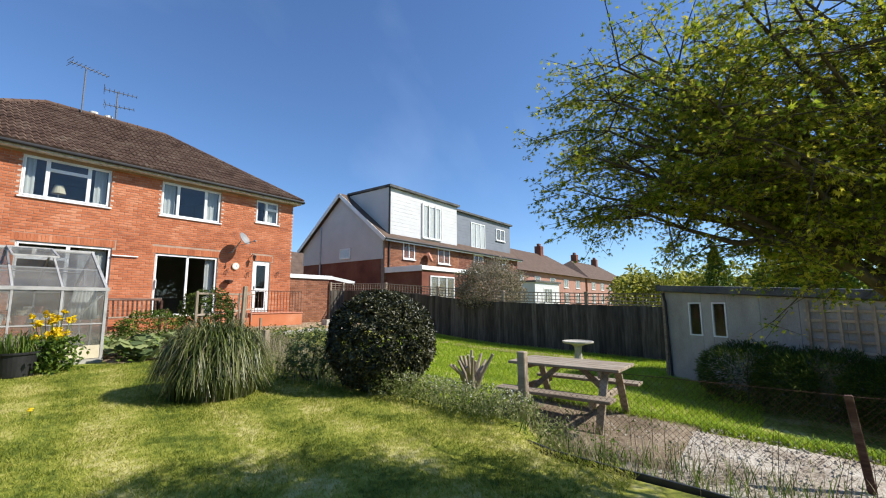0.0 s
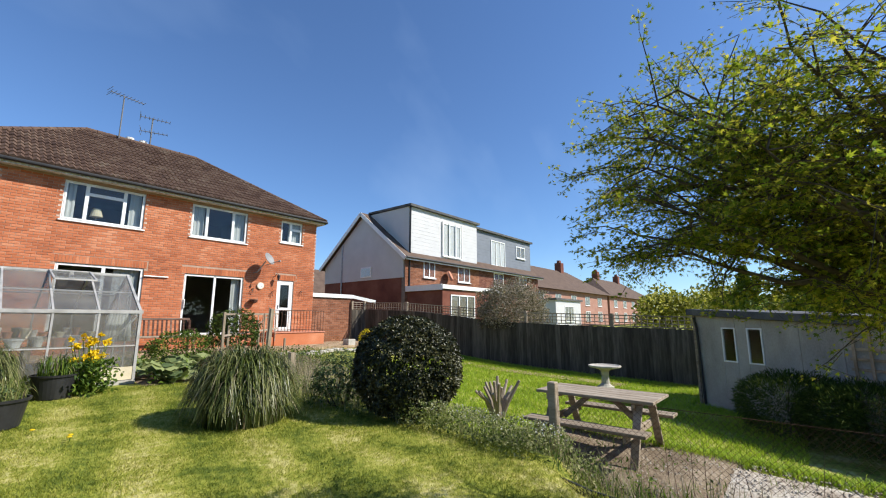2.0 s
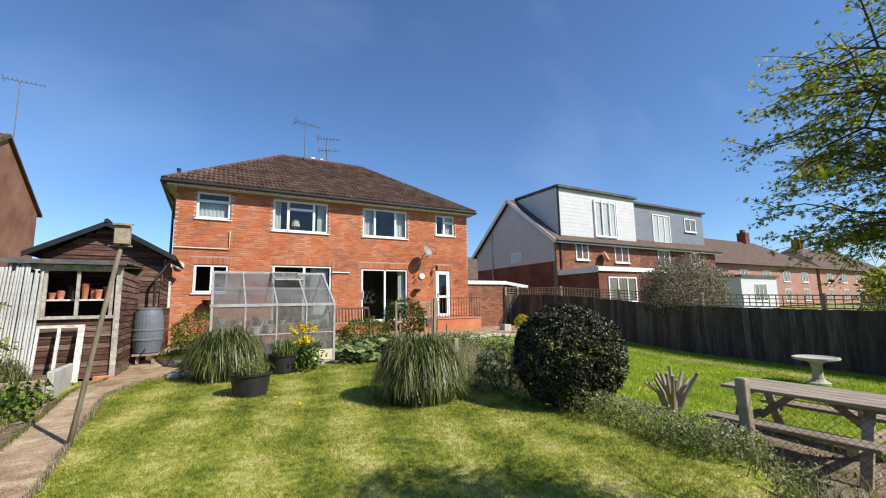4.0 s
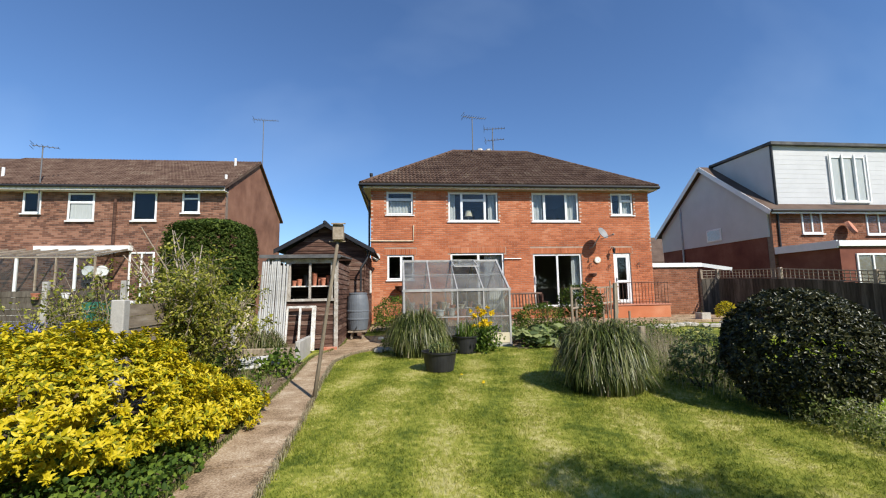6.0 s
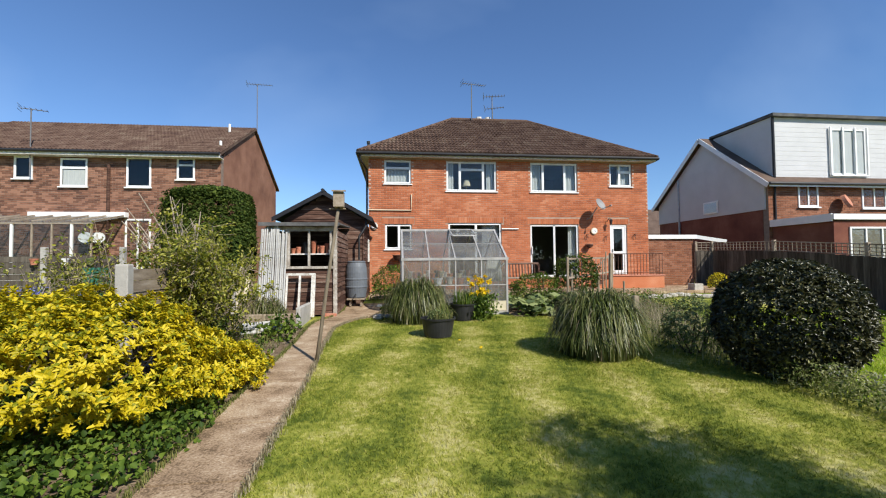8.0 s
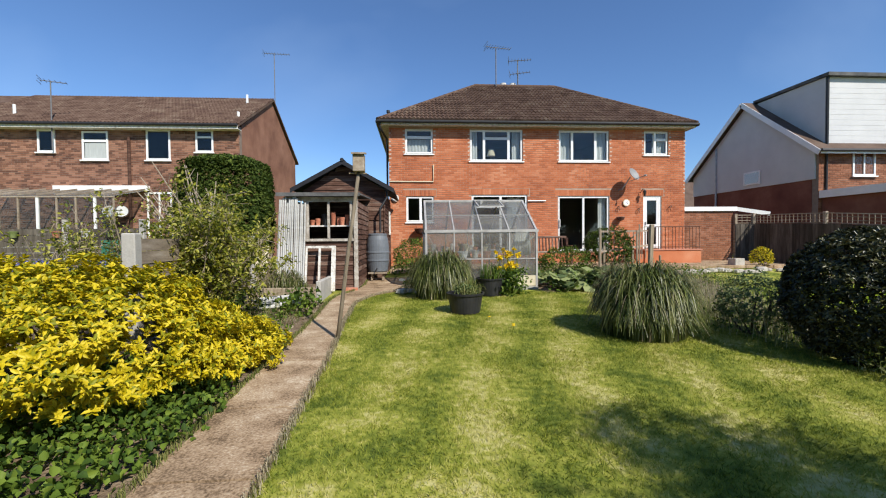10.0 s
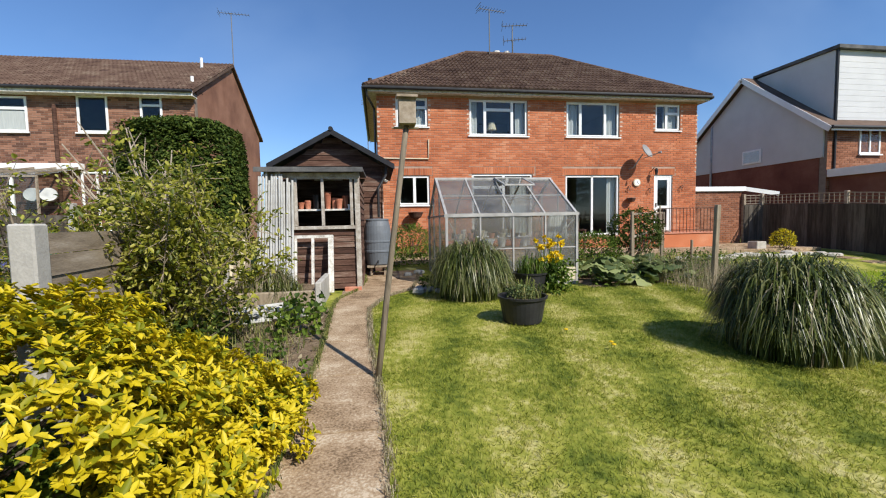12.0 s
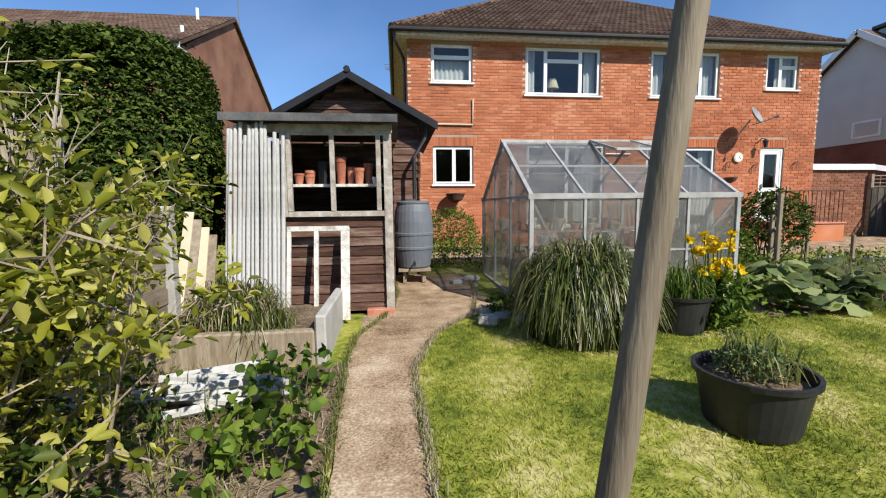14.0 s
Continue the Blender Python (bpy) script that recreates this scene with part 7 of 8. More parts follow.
def open_shrub(x, y, r, z0, h, n_stem, tufts, leaves, size, material, label, seed=31):
    """A loose shrub: forked stems that carry tufts of leaves towards their ends."""
    t = thing("olive_shrub", x, y, ground_z(x, y), label, "shrub")
    rg = np.random.default_rng(seed)
    lb_, la_ = [], []
    for i in range(n_stem):
        a, q = rg.uniform(0, 2 * math.pi), rg.random() ** 0.5
        b = np.array([rg.uniform(-.15, .15), rg.uniform(-.15, .15), -0.05])
        e = np.array([r[0] * q * math.cos(a), r[1] * q * math.sin(a), z0 + (h - z0) * (1 - 0.55 * q * q) * rg.uniform(0.55, 1.05)])
        m = b * 0.5 + e * 0.5 + rg.normal(size=3) * 0.12 + np.array([0, 0, 0.1])
        s_ = Shape().tube([b, b * 0.6 + m * 0.4, m, e], [0.011, 0.009, 0.006, 0.0025], 5, cap=False)
        for k in range(tufts):
            f = rg.uniform(0.0, 1.0)
            p0 = m + (e - m) * f if k % 4 else b + (m - b) * (0.3 + 0.7 * f)
            p1 = p0 + unit(rg.normal(size=(1, 3)))[0] * rg.uniform(0.12, 0.32) + np.array([0, 0, 0.06])
            s_.tube([p0, p1], [0.005, 0.002], 3, cap=False)
            lb_.append(p0 + (p1 - p0) * rg.uniform(0.2, 1.1, (leaves, 1)) + rg.normal(size=(leaves, 3)) * 0.03)
            la_.append((p1 - p0)[None] * 3 + rg.normal(size=(leaves, 3)) * 0.8)
        part("stem", s_, M_BARK if i % 3 == 0 else M_POST, t)
    p, ax = np.concatenate(lb_), np.concatenate(la_)
    sz = size * rg.uniform(0.6, 1.3, len(p))
    child("foliage", leaf_mesh("foliage", p, ax, np.array([[0, 0, 1.0]]) + rg.normal(size=p.shape) * 0.6, sz, sz * 0.5, material), t)
    return t


open_shrub(-7.68, -8.75, (1.2, 1.2), 0.45, 2.05, 50, 19, 14, 0.06, M_LEAF_OLIVE, "open twiggy shrub with olive green leaves")
open_shrub(-8.8, -9.5, (0.75, 0.8), 0.5, 1.95, 34, 10, 7, 0.05, M_LEAF_OLIVE, "sparse twiggy shrub with brown stems behind the board fence", 57)

# bare twiggy shrub by the neighbour's hedge
bare = thing("bare_shrub", -8.75, -6.7, 0.1, "pale leafless branching shrub", "shrub")
for i in range(16):
    a = rng.uniform(-0.9, 0.9)
    h = rng.uniform(1.6, 2.7)
    p = [np.array([0, 0, 0.0]), np.array([math.sin(a) * 0.5, rng.uniform(-.3, .3), h * 0.5]), np.array([math.sin(a) * 1.2 - 0.3, rng.uniform(-.4, .4), h])]
    s = Shape().tube(p, [0.034, 0.022, 0.008], 5, cap=False)
    for k in range(3):
        b0 = p[1] + (p[2] - p[1]) * rng.uniform(0.1, 0.8)
        s.tube([b0, b0 + np.array([rng.uniform(-.35, .35), rng.uniform(-.2, .2), rng.uniform(.2, .5)])], [0.009, 0.003], 4, cap=False)
    part("branch", s, M_TWIG, bare)


# strap-leaved clumps
def arch_mesh(name, base, ang, out, peak, fall, width, material, seg=7):
    """Strap leaves that rise, arch over and hang by fall (0.5: upright, 1: to the ground)."""
    n = len(base)
    ux, uy = np.cos(ang), np.sin(ang)
    side = np.stack([-uy, ux, np.zeros(n)], 1)
    rows_ = []
    for s in range(seg + 1):
        t = s / seg
        h = out * (1 - np.cos(math.pi * t / 2))
        z = peak * np.sin(math.pi * fall * t)
        p = base + np.stack([ux * h, uy * h, z], 1)
        w = (width * (1 - 0.8 * t ** 2))[:, None] * 0.5
        rows_ += [p - side * w, p + side * w]
    v = np.stack(rows_, 1).reshape(-1, 3)
    k = np.arange(n)[:, None] * (2 * (seg + 1))
    f = np.concatenate([k + np.array([[2 * s, 2 * s + 1, 2 * s + 3, 2 * s + 2]]) for s in range(seg)])
    return quick(name, v, f, material)


def clump(x, y, r, h, count, label, material=None, name="grass_clump", width=0.018, group="grass clumps", dry=0.06, stiff=0.0):
    t = thing(name, x, y, ground_z(x, y), label, "ornamental grass", group)
    for nm, m, c in (("leaves", material or M_STRAP, count), ("dry_leaves", M_DRY, int(count * dry))):
        if not c:
            continue
        a = rng.random(c) * 2 * math.pi
        rr = r * np.sqrt(rng.random(c)) * 0.72
        base = np.stack([rr * np.cos(a), rr * np.sin(a), np.zeros(c)], 1)
        ang = a + rng.normal(size=c) * 1.1
        q = rng.random(c)
        out = (r * 1.02 - rr * 0.8) * (0.25 + 0.8 * q)
        peak = h * (1.0 - 0.3 * (rr / (0.72 * r)) ** 2) * (1.0 - 0.12 * q) * rng.uniform(0.5, 1.12, c)
        fall = np.clip((0.56 + 0.34 * q ** 0.7) * rng.uniform(0.88, 1.1, c) - stiff, 0.45, 0.93)
        child(nm, arch_mesh(nm, base, ang, out, peak, fall, width * rng.uniform(0.6, 1.2, c), m), t)
    return t


clump(-4.13, -6.73, 0.7, 0.92, 3000, "arching clump of strap-like grass leaves by the greenhouse")
clump(-1.66, -9.9, 0.7, 0.94, 3800, "large arching clump of strap-like grass on the lawn")
clump(-7.35, -6.6, 0.5, 0.62, 520, "arching grassy clump in the raised bed", None, width=0.016, dry=0.6)
clump(-7.0, -6.9, 0.35, 0.5, 260, "green grassy clump in the raised bed", width=0.012)
clump(-3.76, -8.3, 0.28, 0.3, 90, "low green leaves and stems in the black tub", M_TALL, "tub_plant", 0.012, "tub plants").location.z += 0.27
bush("tub_plant", -3.83, -8.33, ground_z(-3.8, -8.3) + 0.27, (0.18, 0.18, 0.1), 260, 0.04, 0.026, M_LEAF_GREYGREEN, "small-leaved plant with white flowers in the tub", "plant", 0.3, zc=0.08, stems=4, group="tub plants")
clump(-3.1, -6.72, 0.3, 0.4, 160, "grassy green leaves in the dark tub", M_LEAF_MID, "tub_plant", 0.014, "tub plants").location.z += 0.3
clump(-8.7, -6.2, 0.3, 0.7, 140, "upright green leaves beside the fence", M_LEAF_MID)
stump = thing("cut_stump", 1.9, -11.55, ground_z(1.9, -11.55), "pale cut-back stems of a shrub on the lawn", "stump")
for i in range(15):
    a = rng.uniform(0, 2 * math.pi)
    q = rng.uniform(0.1, 0.42)
    part("stem", Shape().tube([(0.06 * math.cos(a), 0.06 * math.sin(a), -0.03), (q * 0.5 * math.cos(a), q * 0.5 * math.sin(a), 0.3), (q * math.cos(a), q * math.sin(a), rng.uniform(0.45, 0.72))], [0.034, 0.03, 0.024], 7), M_TWIG, stump)


def scatter(n, poly_x, poly_y, seed, keep=None):
    r = np.random.default_rng(seed)
    p = np.stack([r.uniform(*poly_x, n), r.uniform(*poly_y, n)], 1)
    if keep is not None:
        p = p[keep(p[:, 0], p[:, 1])]
    return np.array([(x, y, ground_z(x, y)) for x, y in p])


def tall_grass(name, pts, h, spread_, material, label, width=0.008, category="grass"):
    n = len(pts)
    tip = pts + np.stack([rng.normal(size=n) * spread_, rng.normal(size=n) * spread_, h * rng.uniform(0.5, 1.15, n)], 1)
    ob = new(name, blade_mesh(name, pts, tip, width, 0.06, material, 3))
    return tagged(ob, label, category, kind="stuff")


def leafy(name, pts, h, size, material, label, width=0.6, category="ground cover", tilt=0.5):
    n = len(pts)
    p = pts + np.stack([rng.normal(size=n) * 0.02, rng.normal(size=n) * 0.02, h * rng.random(n)], 1)
    ax = rng.normal(size=(n, 3)) + np.array([0, 0, tilt])
    nr = np.array([[0, 0, 1.0]]) + rng.normal(size=(n, 3)) * 0.6
    sz = size * rng.uniform(0.6, 1.3, n)
    ob = new(name, leaf_mesh(name, p, ax, nr, sz, sz * width, material))
    return tagged(ob, label, category, kind="stuff")


# rough border strip between the lawns
strip = lambda x, y: (np.abs(x - np.interp(y, [-14.5, -12.5, -11.0, -9.0, -7.6], [0.3, 0.15, 0.15, -0.15, 0.3])) < np.interp(y, [-14.5, -12.5, -10, -8, -7.6], [0.18, 0.42, 0.7, 0.7, 0.5]))
tall_grass("border_grass", scatter(3600, (-1.4, 1.6), (-14.4, -7.6), 3, strip), 0.36, 0.12, M_PALE, "rough green and straw-coloured border growth")
tall_grass("border_grass", scatter(5200, (-1.0, 2.4), (-10.2, -5.5), 4, lambda x, y: np.abs(x - 0.7) < 1.2), 0.62, 0.13, M_DRY, "tall dry straw-coloured grass in the border", 0.006)
leafy("border_weeds", scatter(6000, (-1.4, 1.6), (-14.4, -7.6), 5, strip), 0.3, 0.04, M_LEAF_MID, "small-leaved green weeds along the border")
tall_grass("fence_weeds", scatter(900, (-0.5, 1.2), (-17.5, -13.6), 6, lambda x, y: np.abs(x - (0.1 - 0.12 * (y + 14))) < 0.42), 0.36, 0.18, M_DRY, "dry weeds and thin stems along the wire fence", 0.007)
tall_grass("fence_weeds", scatter(1500, (-0.5, 1.4), (-17.5, -13.6), 16, lambda x, y: np.abs(x - (0.0 - 0.1 * (y + 14))) < 0.42), 0.26, 0.12, M_LEAF_MID, "green weeds along the wire fence", 0.012)
leafy("border_cover", scatter(15000, (-0.9, 0.9), (-13.9, -11.4), 26, lambda x, y: np.abs(x - 0.05) < 0.2 + 0.25 * np.abs(np.sin(y * 2.3))), 0.34, 0.035, M_PALE, "pale green small-leaved cover along the border", 0.5)
leafy("border_flowers", scatter(700, (-0.9, 0.9), (-13.6, -11.4), 27, lambda x, y: np.abs(x - 0.05) < 0.35) + np.array([0, 0, 0.22]), 0.14, 0.02, M_FLOWER_W, "tiny pale flowers over the border cover", 0.7, "flowers")
# beds
rh = scatter(170, (-1.75, 0.0), (-6.6, -5.4), 7)
rh[:, 2] += rng.uniform(0.1, 0.4, len(rh))
tagged(new("rhubarb_leaves", broad_leaves("rhubarb_leaves", rh, rng.random(len(rh)) * 6.3, rng.uniform(0.09, 0.17, len(rh)), M_LEAF_GREYGREEN)), "broad crinkled pale green leaves in the vegetable bed", "vegetable", kind="stuff")
leafy("bed_plants", scatter(3600, (-1.8, 3.2), (-6.6, -3.2), 8), 0.32, 0.07, M_LEAF_MID, "mixed low green plants in the back border", 0.6)
tall_grass("bed_plants", scatter(2200, (-1.6, 4.5), (-6.4, -2.8), 9), 0.35, 0.1, M_TALL, "thin green stems in the back border")
leafy("border_cover", scatter(22000, (-8.2, -6.1), (-15.5, -9.1), 10, lambda x, y: (x < -6.22 + 0.08 * np.sin(y * 3) - 0.25 * np.clip(y + 10.2, 0, 1)) & (np.sin(x * 5.1 + 1.3) * np.sin(y * 4.3) > -0.9 + 1.5 * np.clip(y + 11.0, 0, 1))), 0.2, 0.05, M_LEAF_MID, "leafy green ground cover beside the path", 0.8)
leafy("bed_weeds", scatter(420, (-6.8, -6.32), (-8.75, -7.6), 12, lambda x, y: np.sin(x * 9) + np.sin(y * 8.0) > -0.9), 0.34, 0.072, M_LEAF_MID, "leafy weeds beside the path near the raised bed", 0.85)
leafy("left_bed", scatter(9000, (-13.0, -8.1), (-9.5, -4.5), 13), 0.75, 0.06, M_LEAF_MID, "green plants in the neighbouring bed", 0.6)
leafy("blue_flowers", scatter(900, (-11.9, -10.5), (-7.5, -6.5), 14) + np.array([0, 0, 0.66]), 0.18, 0.035, M_FLOWER_B, "drift of small blue flowers in the bed", 0.7, "flowers")
leafy("greenhouse_weeds", scatter(900, (-4.9, -3.2), (-6.2, -6.0), 15), 0.25, 0.06, M_LEAF_MID, "weeds along the greenhouse base", 0.6)
leafy("wall_weeds", scatter(2200, (-5.3, -3.4), (-3.2, -0.4), 18), 0.35, 0.06, M_LEAF_MID, "green plants at the foot of the house wall", 0.6)

# litter and dead stems on the bare bed
tall_grass("bed_litter", scatter(2600, (-7.8, -6.3), (-10.4, -7.2), 51, lambda x, y: np.sin(x * 7.0 + 2 * np.sin(y * 3.0)) > -0.3), 0.07, 0.13, M_DRY, "dry straw and dead stems lying on the bed", 0.007, "plant litter")
tall_grass("bed_litter", scatter(420, (-7.5, -6.4), (-9.9, -7.5), 52), 0.28, 0.09, M_TALL, "thin green weed stems on the bare bed", 0.009, "weeds")
leafy("bed_litter", scatter(900, (-7.9, -6.3), (-10.4, -7.3), 53), 0.03, 0.05, M_DRY, "fallen dry leaves on the bed", 0.55, "plant litter", 0.0)
leafy("shrub_undergrowth", scatter(2200, (-8.5, -7.1), (-9.7, -8.0), 54), 0.45, 0.06, M_LEAF_HEDGE, "dark leafy growth under the open shrub", 0.6)
# yellow flowers beside the tub
yf = thing("yellow_flowers", -2.72, -6.7, ground_z(-2.7, -6.7), "tall clump of yellow flowers by the greenhouse", "flowers")
for i in range(26):
    a, r = rng.uniform(0, 2 * math.pi), rng.uniform(0, 0.3)
    top = np.array([r * math.cos(a), r * math.sin(a), rng.uniform(0.45, 0.95)])
    part("flower_stem", Shape().tube([(top[0] * 0.3, top[1] * 0.3, 0), top], 0.005, 4, cap=False), M_LEAF_MID, yf)
    m = 12
    fp_ = np.repeat(top[None], m, 0) + rng.normal(size=(m, 3)) * 0.012
    child("bloom", leaf_mesh("bloom", fp_, rng.normal(size=(m, 3)) + np.array([0, 0, 0.3]), rng.normal(size=(m, 3)) + np.array([0, 0, 1]), 0.06, 0.045, M_FLOWER_Y), yf, "bright yellow bloom")
pb = rng.normal(size=(900, 3)) * np.array([0.16, 0.16, 0.0]) + np.stack([np.zeros(900), np.zeros(900), rng.random(900) * 0.55], 1)
child("leaves", leaf_mesh("leaves", pb, rng.normal(size=(900, 3)), np.array([[0, 0, 1.0]]) + rng.normal(size=(900, 3)) * 0.5, 0.075, 0.045, M_LEAF_MID), yf)
for x, y in ((-3.32, -9.58), (-3.55, -9.0), (-3.3, -9.5), (-1.9, -9.2)):
    d0 = thing("dandelion", x, y, ground_z(x, y), "single yellow dandelion in the lawn", "flower", group="dandelions")
    part("stalk", Shape().tube([(0, 0, 0), (0.005, 0, 0.06)], 0.003, 5), M_LEAF_MID, d0)
    part("bloom", Shape().lathe([(0.008, 0.058), (0.024, 0.066), (0.02, 0.074), (0.004, 0.078)], 10), M_FLOWER_Y, d0)

# far trees
def conifer(x, y, z, h, r, seed, label, material=None, count=3500):
    t = thing("far_tree", x, y, z, label, "tree", group="far trees")
    rg = np.random.default_rng(seed)
    part("trunk", Shape().tube([(0, 0, 0), (0.1, 0, h * 0.9)], [h * 0.022, 0.02], 8), M_BARK, t)
    zz = rg.random(count) ** 0.8
    a = rg.random(count) * 2 * math.pi
    rr = r * (1.02 - zz) * np.sqrt(rg.random(count)) * (1 + 0.35 * np.sin(a * 3 + zz * 9))
    p = np.stack([rr * np.cos(a), rr * np.sin(a), h * (0.12 + 0.88 * zz)], 1)
    child("crown", leaf_mesh("crown", p, np.stack([np.cos(a), np.sin(a), -0.2 * np.ones(count)], 1) + rg.normal(size=p.shape) * 0.4, rg.normal(size=p.shape) * 0.4 + np.array([0, 0, 1]), 0.1 * r * rg.uniform(0.7, 1.4, count), 0.07 * r, material or M_LEAF_HEDGE), t)
    return t


def round_tree(x, y, z, h, r, seed, label, material, count=4200):
    t = thing("far_tree", x, y, z, label, "tree", group="far trees")
    rg = np.random.default_rng(seed)
    part("trunk", Shape().tube([(0, 0, 0), (0.1, 0.1, h * 0.7)], [h * 0.03, 0.06], 8), M_BARK, t)
    for i in range(7):
        e = rg.normal(size=3) * np.array([r * 0.4, r * 0.4, h * 0.08]) + np.array([0, 0, h * 0.68])
        part("limb", Shape().tube([(0.03, 0.03, h * 0.35), e], [h * 0.012, 0.02], 6), M_BARK, t)
    c = rg.normal(size=(26, 3)) * np.array([r * 0.42, r * 0.42, h * 0.14]) + np.array([0, 0, h * 0.66])
    k = rg.integers(26, size=count)
    d = unit(rg.normal(size=(count, 3)))
    p = c[k] + d * r * 0.34 * rg.random((count, 1)) ** 0.35
    child("crown", leaf_mesh("crown", p, d + rg.normal(size=p.shape) * 0.6, d + np.array([0, 0, 0.6]), 0.1 * r * rg.uniform(0.6, 1.3, count), 0.06 * r, material), t)
    return t


conifer(22.0, 34.0, 0.3, 9.5, 2.2, 1, "dark conifer far behind the houses")
conifer(22.5, -13.6, -0.3, 4.4, 1.3, 2, "tall green conifer behind the concrete shed", M_LEAF_MID)
round_tree(17.0, -11.2, -0.3, 2.9, 1.6, 3, "pale green tree beyond the fence", M_LEAF_OLIVE)
round_tree(24.0, -18.0, -0.4, 4.2, 2.4, 4, "green tree beyond the concrete shed", M_LEAF_MID)
round_tree(34.0, -15.5, -0.4, 4.2, 3.4, 5, "broad pale tree beyond the gardens", M_LEAF_OLIVE)
round_tree(48.0, -9.0, -0.3, 4.6, 3.6, 6, "broad green tree in the distance", M_LEAF_OLIVE)
round_tree(-14.0, -27.0, -0.4, 7.5, 4.0, 7, "green garden tree behind the walk", M_LEAF_MID)
round_tree(-6.0, -30.0, -0.5, 8.0, 4.0, 8, "broad green tree at the garden's end", M_LEAF_MID)
round_tree(6.0, -32.0, -0.5, 9.0, 4.5, 9, "large green tree behind the gardens", M_LEAF_HEDGE)

round_tree(0.0, -27.0, -0.5, 7.5, 4.0, 10, "leafy green tree at the garden's end", M_LEAF_MID)
round_tree(12.0, -28.0, -0.5, 8.0, 4.0, 12, "leafy green tree behind the gardens", M_LEAF_MID)
round_tree(-10.0, -33.0, -0.5, 9.0, 4.5, 13, "large green tree behind the gardens", M_LEAF_HEDGE)

# mown blades of the lawn
lawn_ok = lambda x, y: ((x > np.interp(y, [-16, -10.6, -8.8, -7.4, -6.6, -6.0], [-5.55, -5.62, -5.74, -5.78, -5.5, -5.1])) & (x < np.interp(y, [-16, -14.1, -13.6, -13.2, -11, -9, -7], [-0.68, -0.62, -0.35, 0.0, -0.35, -0.5, -0.2])))
bp = scatter(230000, (-5.8, 0.3), (-14.8, -6.3), 21, lawn_ok)
bn = len(bp)
lean_ = np.stack([rng.normal(size=bn) * 0.018, rng.normal(size=bn) * 0.018 + 0.006 * np.sign(np.sin(bp[:, 0] * 2 * math.pi / 0.9)), rng.uniform(0.012, 0.042, bn)], 1)
sd_ = unit(np.cross(lean_, rng.normal(size=(bn, 3)))) * 0.0035
bp = bp - np.array([0, 0, 0.004])
vv = np.stack([bp - sd_, bp + sd_, bp + lean_], 1).reshape(-1, 3)
ff = np.arange(bn * 3).reshape(-1, 3)
tagged(new("lawn_blades", quick("lawn_blades", vv, ff, M_BLADE)), "short mown grass blades of the sunny lawn", "grass", kind="stuff")
bp = scatter(90000, (0.8, 8.4), (-15.5, -5.5), 22, lambda x, y: ~((x < 2.2) & (y < -12.3)))
bn = len(bp)
lean_ = np.stack([rng.normal(size=bn) * 0.03, rng.normal(size=bn) * 0.03, rng.uniform(0.03, 0.09, bn)], 1)
sd_ = unit(np.cross(lean_, rng.normal(size=(bn, 3)))) * 0.006
vv = np.stack([bp - sd_, bp + sd_, bp + lean_], 1).reshape(-1, 3)
tagged(new("side_lawn_blades", quick("side_lawn_blades", vv, np.arange(bn * 3).reshape(-1, 3), M_LUSH)), "longer bright green grass of the side lawn", "grass", kind="stuff")

# dry fringe where the lawn and border meet the path
for pts_, seed_, off in ((pts_r, 41, 0.02), (pts_l, 42, -0.02)):
    rg = np.random.default_rng(seed_)
    yy = rg.uniform(-14.5, -4.2, 2600)
    xx = np.array([along(pts_, v) for v in yy]) + off + rg.normal(size=2600) * 0.018
    tall_grass("path_fringe", np.array([(a, b, ground_z(a, b) + 0.015) for a, b in zip(xx, yy)]), 0.045, 0.022, M_DRY if off > 0 else M_TALL, "dry straw-coloured grass fringe along the path", 0.006)

# bare soil under the planting
def soil_patch(name, pts, lift=0.018, material=None, label="bare brown soil of a planting bed"):
    zs = [(x, y, ground_z(x, y) + lift) for x, y in pts]
    n = len(zs)
    cx_, cy_ = sum(p[0] for p in zs) / n, sum(p[1] for p in zs) / n
    verts, faces = [(cx_, cy_, ground_z(cx_, cy_) + lift)], []
    for k in (0.5, 0.95, 1.0):
        for x, y, z in zs:
            xx, yy = cx_ + (x - cx_) * k, cy_ + (y - cy_) * k
            verts.append((xx, yy, ground_z(xx, yy) + (lift if k < 1 else -0.01)))
    for i in range(n):
        j = (i + 1) % n
        faces += [(0, 1 + i, 1 + j), (1 + i, 1 + n + i, 1 + n + j, 1 + j), (1 + n + i, 1 + 2 * n + i, 1 + 2 * n + j, 1 + n + j)]
    s = Shape().add(verts, faces)
    return solid(name, s, material or M_SOIL, label, "soil" if material is None else "path", kind="structure", smooth=True)


def rect(x0, x1, y0, y1, n=6):
    xs, ys = np.linspace(x0, x1, n), np.linspace(y0, y1, n)
    return [(x, y0) for x in xs] + [(x1, y) for y in ys[1:]] + [(x, y1) for x in xs[::-1][1:]] + [(x0, y) for y in ys[::-1][1:-1]]


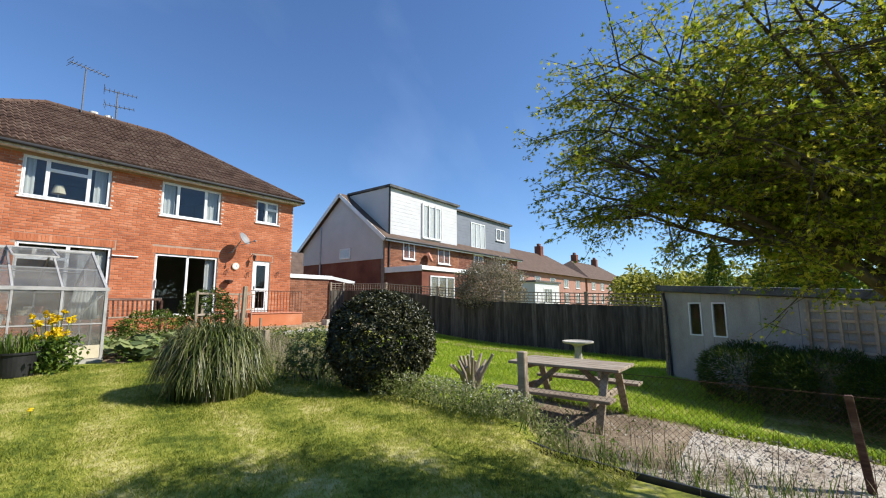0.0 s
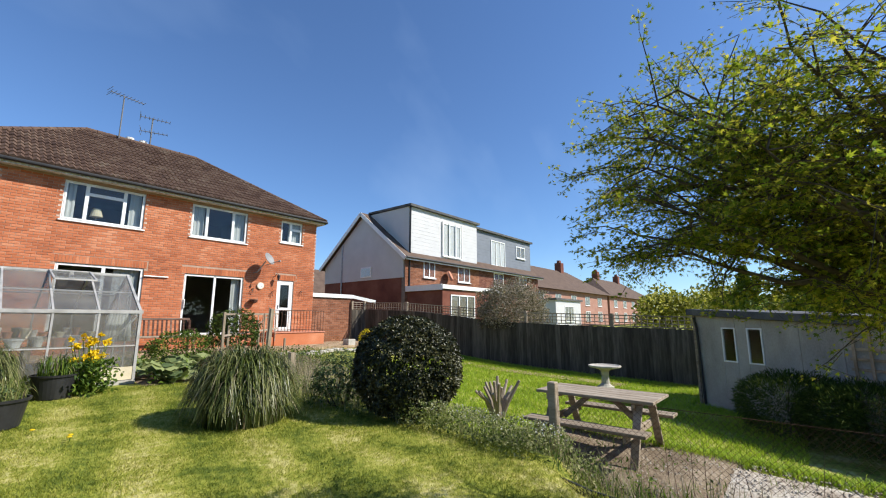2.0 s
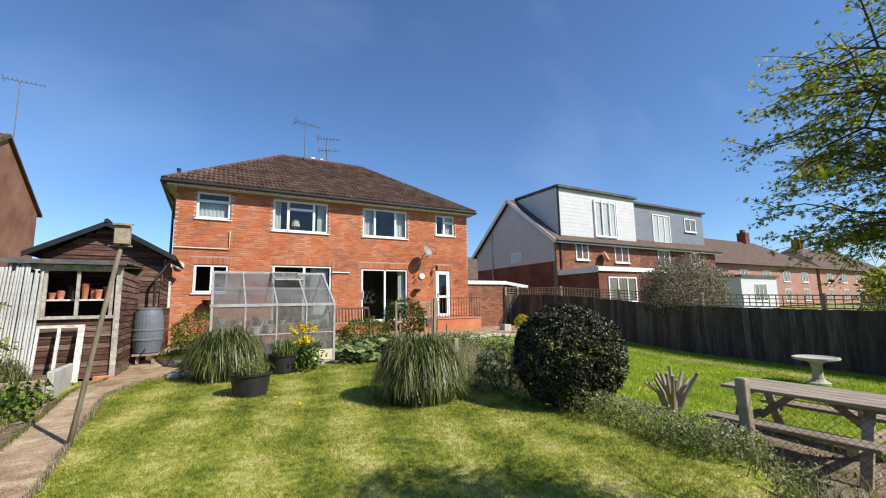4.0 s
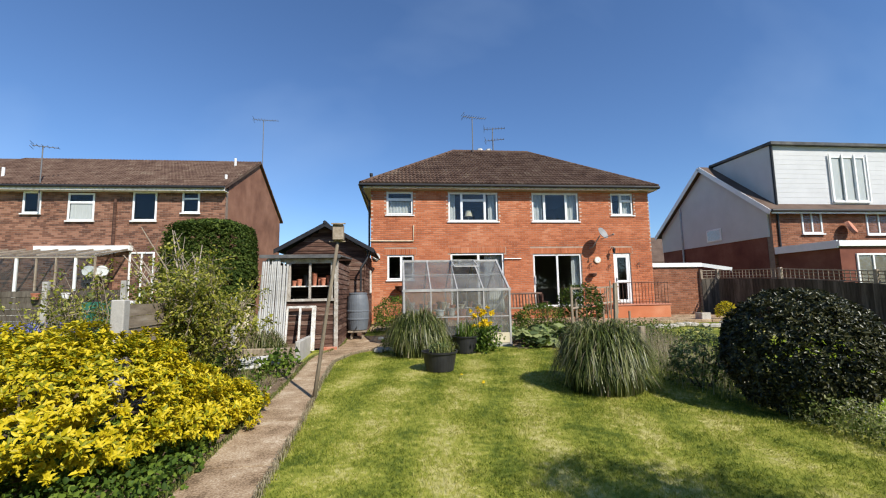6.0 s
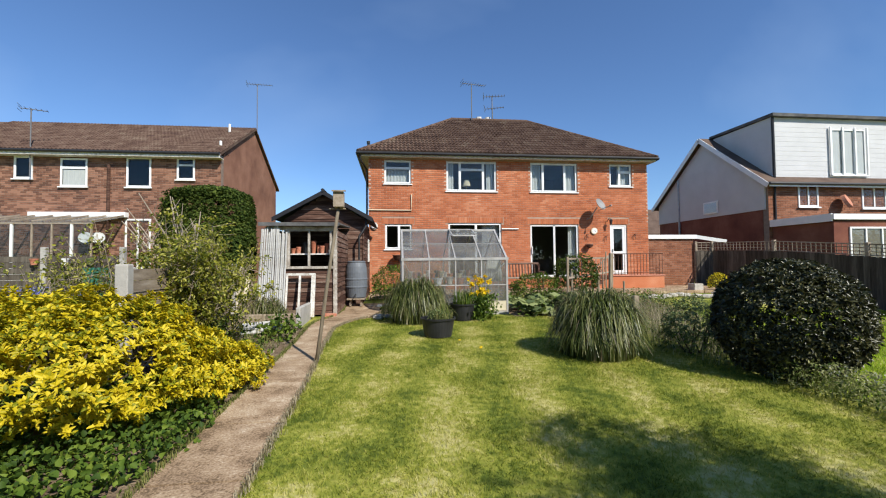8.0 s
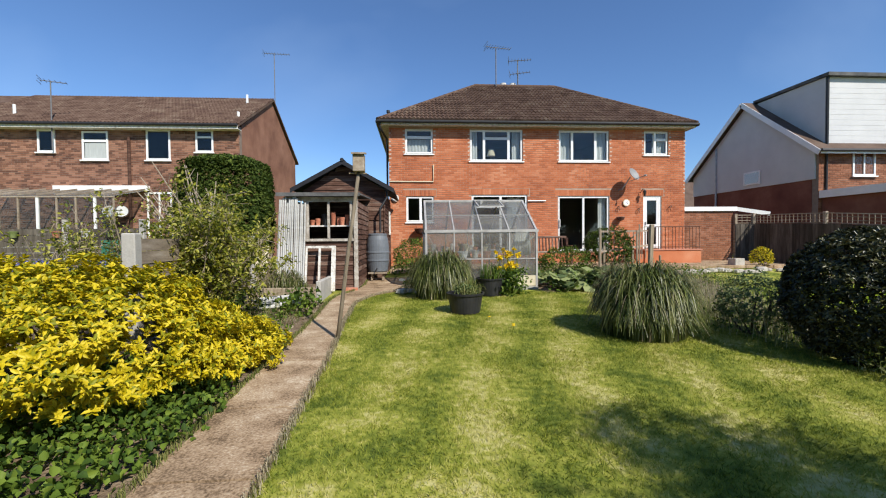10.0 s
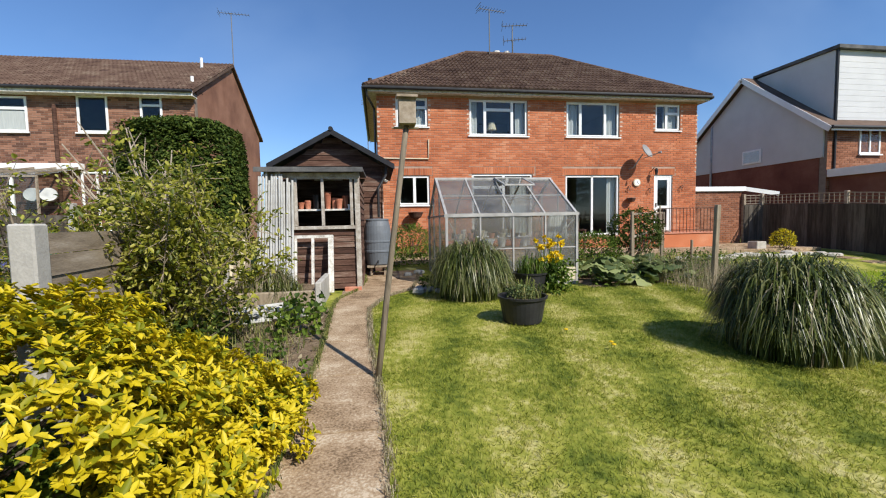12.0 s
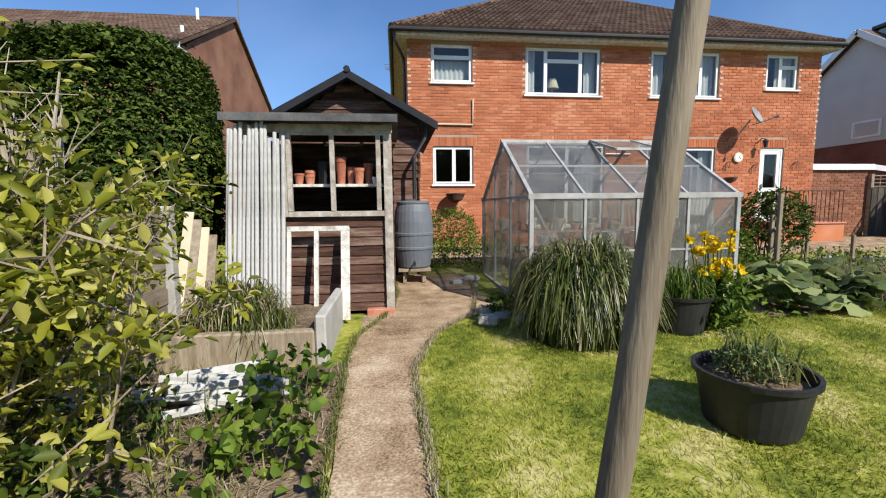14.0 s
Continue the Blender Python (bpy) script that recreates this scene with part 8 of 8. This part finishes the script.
soil_patch("bed_soil", rect(-7.95, -6.22, -9.3, -7.16))
soil_patch("bed_soil", rect(-7.95, -6.2, -13.5, -9.15))
soil_patch("bed_soil", rect(-1.9, 3.2, -6.5, -3.0))
soil_patch("gravel_path", rect(0.3, 2.3, -14.9, -12.3), 0.036, M_GRAVEL_BROWN_SHADED, "brown gravel under the picnic table, coloured darker for the shade")
soil_patch("gravel_path", rect(0.05, 1.98, -17.0, -14.4), 0.03, M_GRAVEL, "pale gravel path beside the wire fence")
soil_patch("gravel_path", rect(0.05, 2.05, -20.0, -16.9), 0.026, M_GRAVEL, "pale gravel path beside the wire fence")
soil_patch("bed_soil", rect(-13.2, -8.1, -10, -4.4))
soil_patch("trodden_soil", [(-6.3 + 0.03 * math.sin(k), -6.9 + k * 0.45) for k in range(7)] + [(-4.7 + 0.1 * math.sin(k * 2.1), -4.0 - k * 0.36) for k in range(6)], 0.012, M_PATH, "trodden bare ground between shed and greenhouse")


def stone_shape(r, flat, rg):
    """One worn uneven stone."""
    st = Shape()
    k = 7
    rings_ = [(0.55, -0.5), (1.0, -0.1), (0.95, 0.35), (0.55, 0.55)]
    jit = rg.uniform(0.75, 1.2, k)
    for q, z in rings_:
        st.v += [(r * q * jit[i] * math.cos(6.283 * i / k), r * q * jit[i] * math.sin(6.283 * i / k), r * flat * z) for i in range(k)]
    for a in range(3):
        st.f += [(a * k + i, a * k + (i + 1) % k, (a + 1) * k + (i + 1) % k, (a + 1) * k + i) for i in range(k)]
    st.f += [tuple(reversed(range(k))), tuple(3 * k + i for i in range(k))]
    return st


rg = np.random.default_rng(77)
for i in range(26):
    x = 2.3 + i * 0.19 + rg.uniform(-0.05, 0.05)
    y = -3.35 + 0.25 * math.sin(i * 0.7) + rg.uniform(-0.08, 0.08)
    r = rg.uniform(0.1, 0.19)
    solid("edging_stone", stone_shape(r, 0.9, rg), M_STONE, "pale rough stone edging the raised patio bed", "stone", group="edging stones", at=(x, y, ground_z(x, y) + r * 0.3), turn=rg.uniform(0, 90))
for x, y, r in ((-4.95, -6.35, 0.13), (-4.75, -6.15, 0.1), (-4.9, -6.0, 0.09), (-4.6, -6.3, 0.08), (-5.0, -4.4, 0.1), (-4.75, -4.2, 0.12)):
    solid("edging_stone", stone_shape(r, 0.9, rg), M_STONE, "pale rough stone beside the greenhouse clump", "stone", group="loose stones", at=(x, y, ground_z(x, y) + r * 0.35), turn=rg.uniform(0, 90))
peb = Shape()
for i in range(1900):
    x, y = rg.uniform(0.15, 2.25), rg.uniform(-17.5, -13.8)
    r = rg.uniform(0.008, 0.026)
    z = ground_z(x, y) + 0.026 + r * 0.3
    q = rg.uniform(0.6, 1.2, 4)
    peb.add([(x + r * q[0], y, z), (x, y + r * q[1], z), (x - r * q[2], y, z), (x, y - r * q[3], z), (x, y, z + r * 0.7), (x, y, z - r)],
            [(0, 1, 4), (1, 2, 4), (2, 3, 4), (3, 0, 4), (1, 0, 5), (2, 1, 5), (3, 2, 5), (0, 3, 5)])
stuff(tagged(new("pebbles", peb.mesh("pebbles", M_GRAVEL)), "loose pale pebbles on the gravel", "gravel", kind="stuff"))
tall_grass("gravel_weeds", scatter(1100, (0.2, 2.3), (-16.5, -12.4), 81, lambda x, y: np.sin(x * 6.0 + y * 2.0) * np.sin(y * 5.0) > 0.45), 0.14, 0.06, M_LEAF_MID, "small green weeds growing in the gravel", 0.008, "weeds")
leafy("gravel_weeds", scatter(900, (0.2, 2.2), (-14.8, -12.5), 82, lambda x, y: np.sin(x * 5.0) * np.sin(y * 6.0) > 0.3), 0.12, 0.035, M_LEAF_MID, "small leafy weeds under the picnic table", 0.6, "weeds")
tall_grass("gravel_edge", np.array([(x, y, ground_z(x, y) + 0.01) for x, y in zip(2.2 + np.abs(rg.normal(size=4200)) * -0.13 + 0.12, rg.uniform(-17.5, -12.3, 4200))]), 0.11, 0.06, M_LUSH, "ragged bright grass edge along the gravel", 0.009)
tall_grass("dead_stems", scatter(46, (0.0, 1.0), (-16.6, -13.9), 83), 0.62, 0.16, M_CLAP, "thin dark dead stems along the wire fence", 0.008, "weeds")
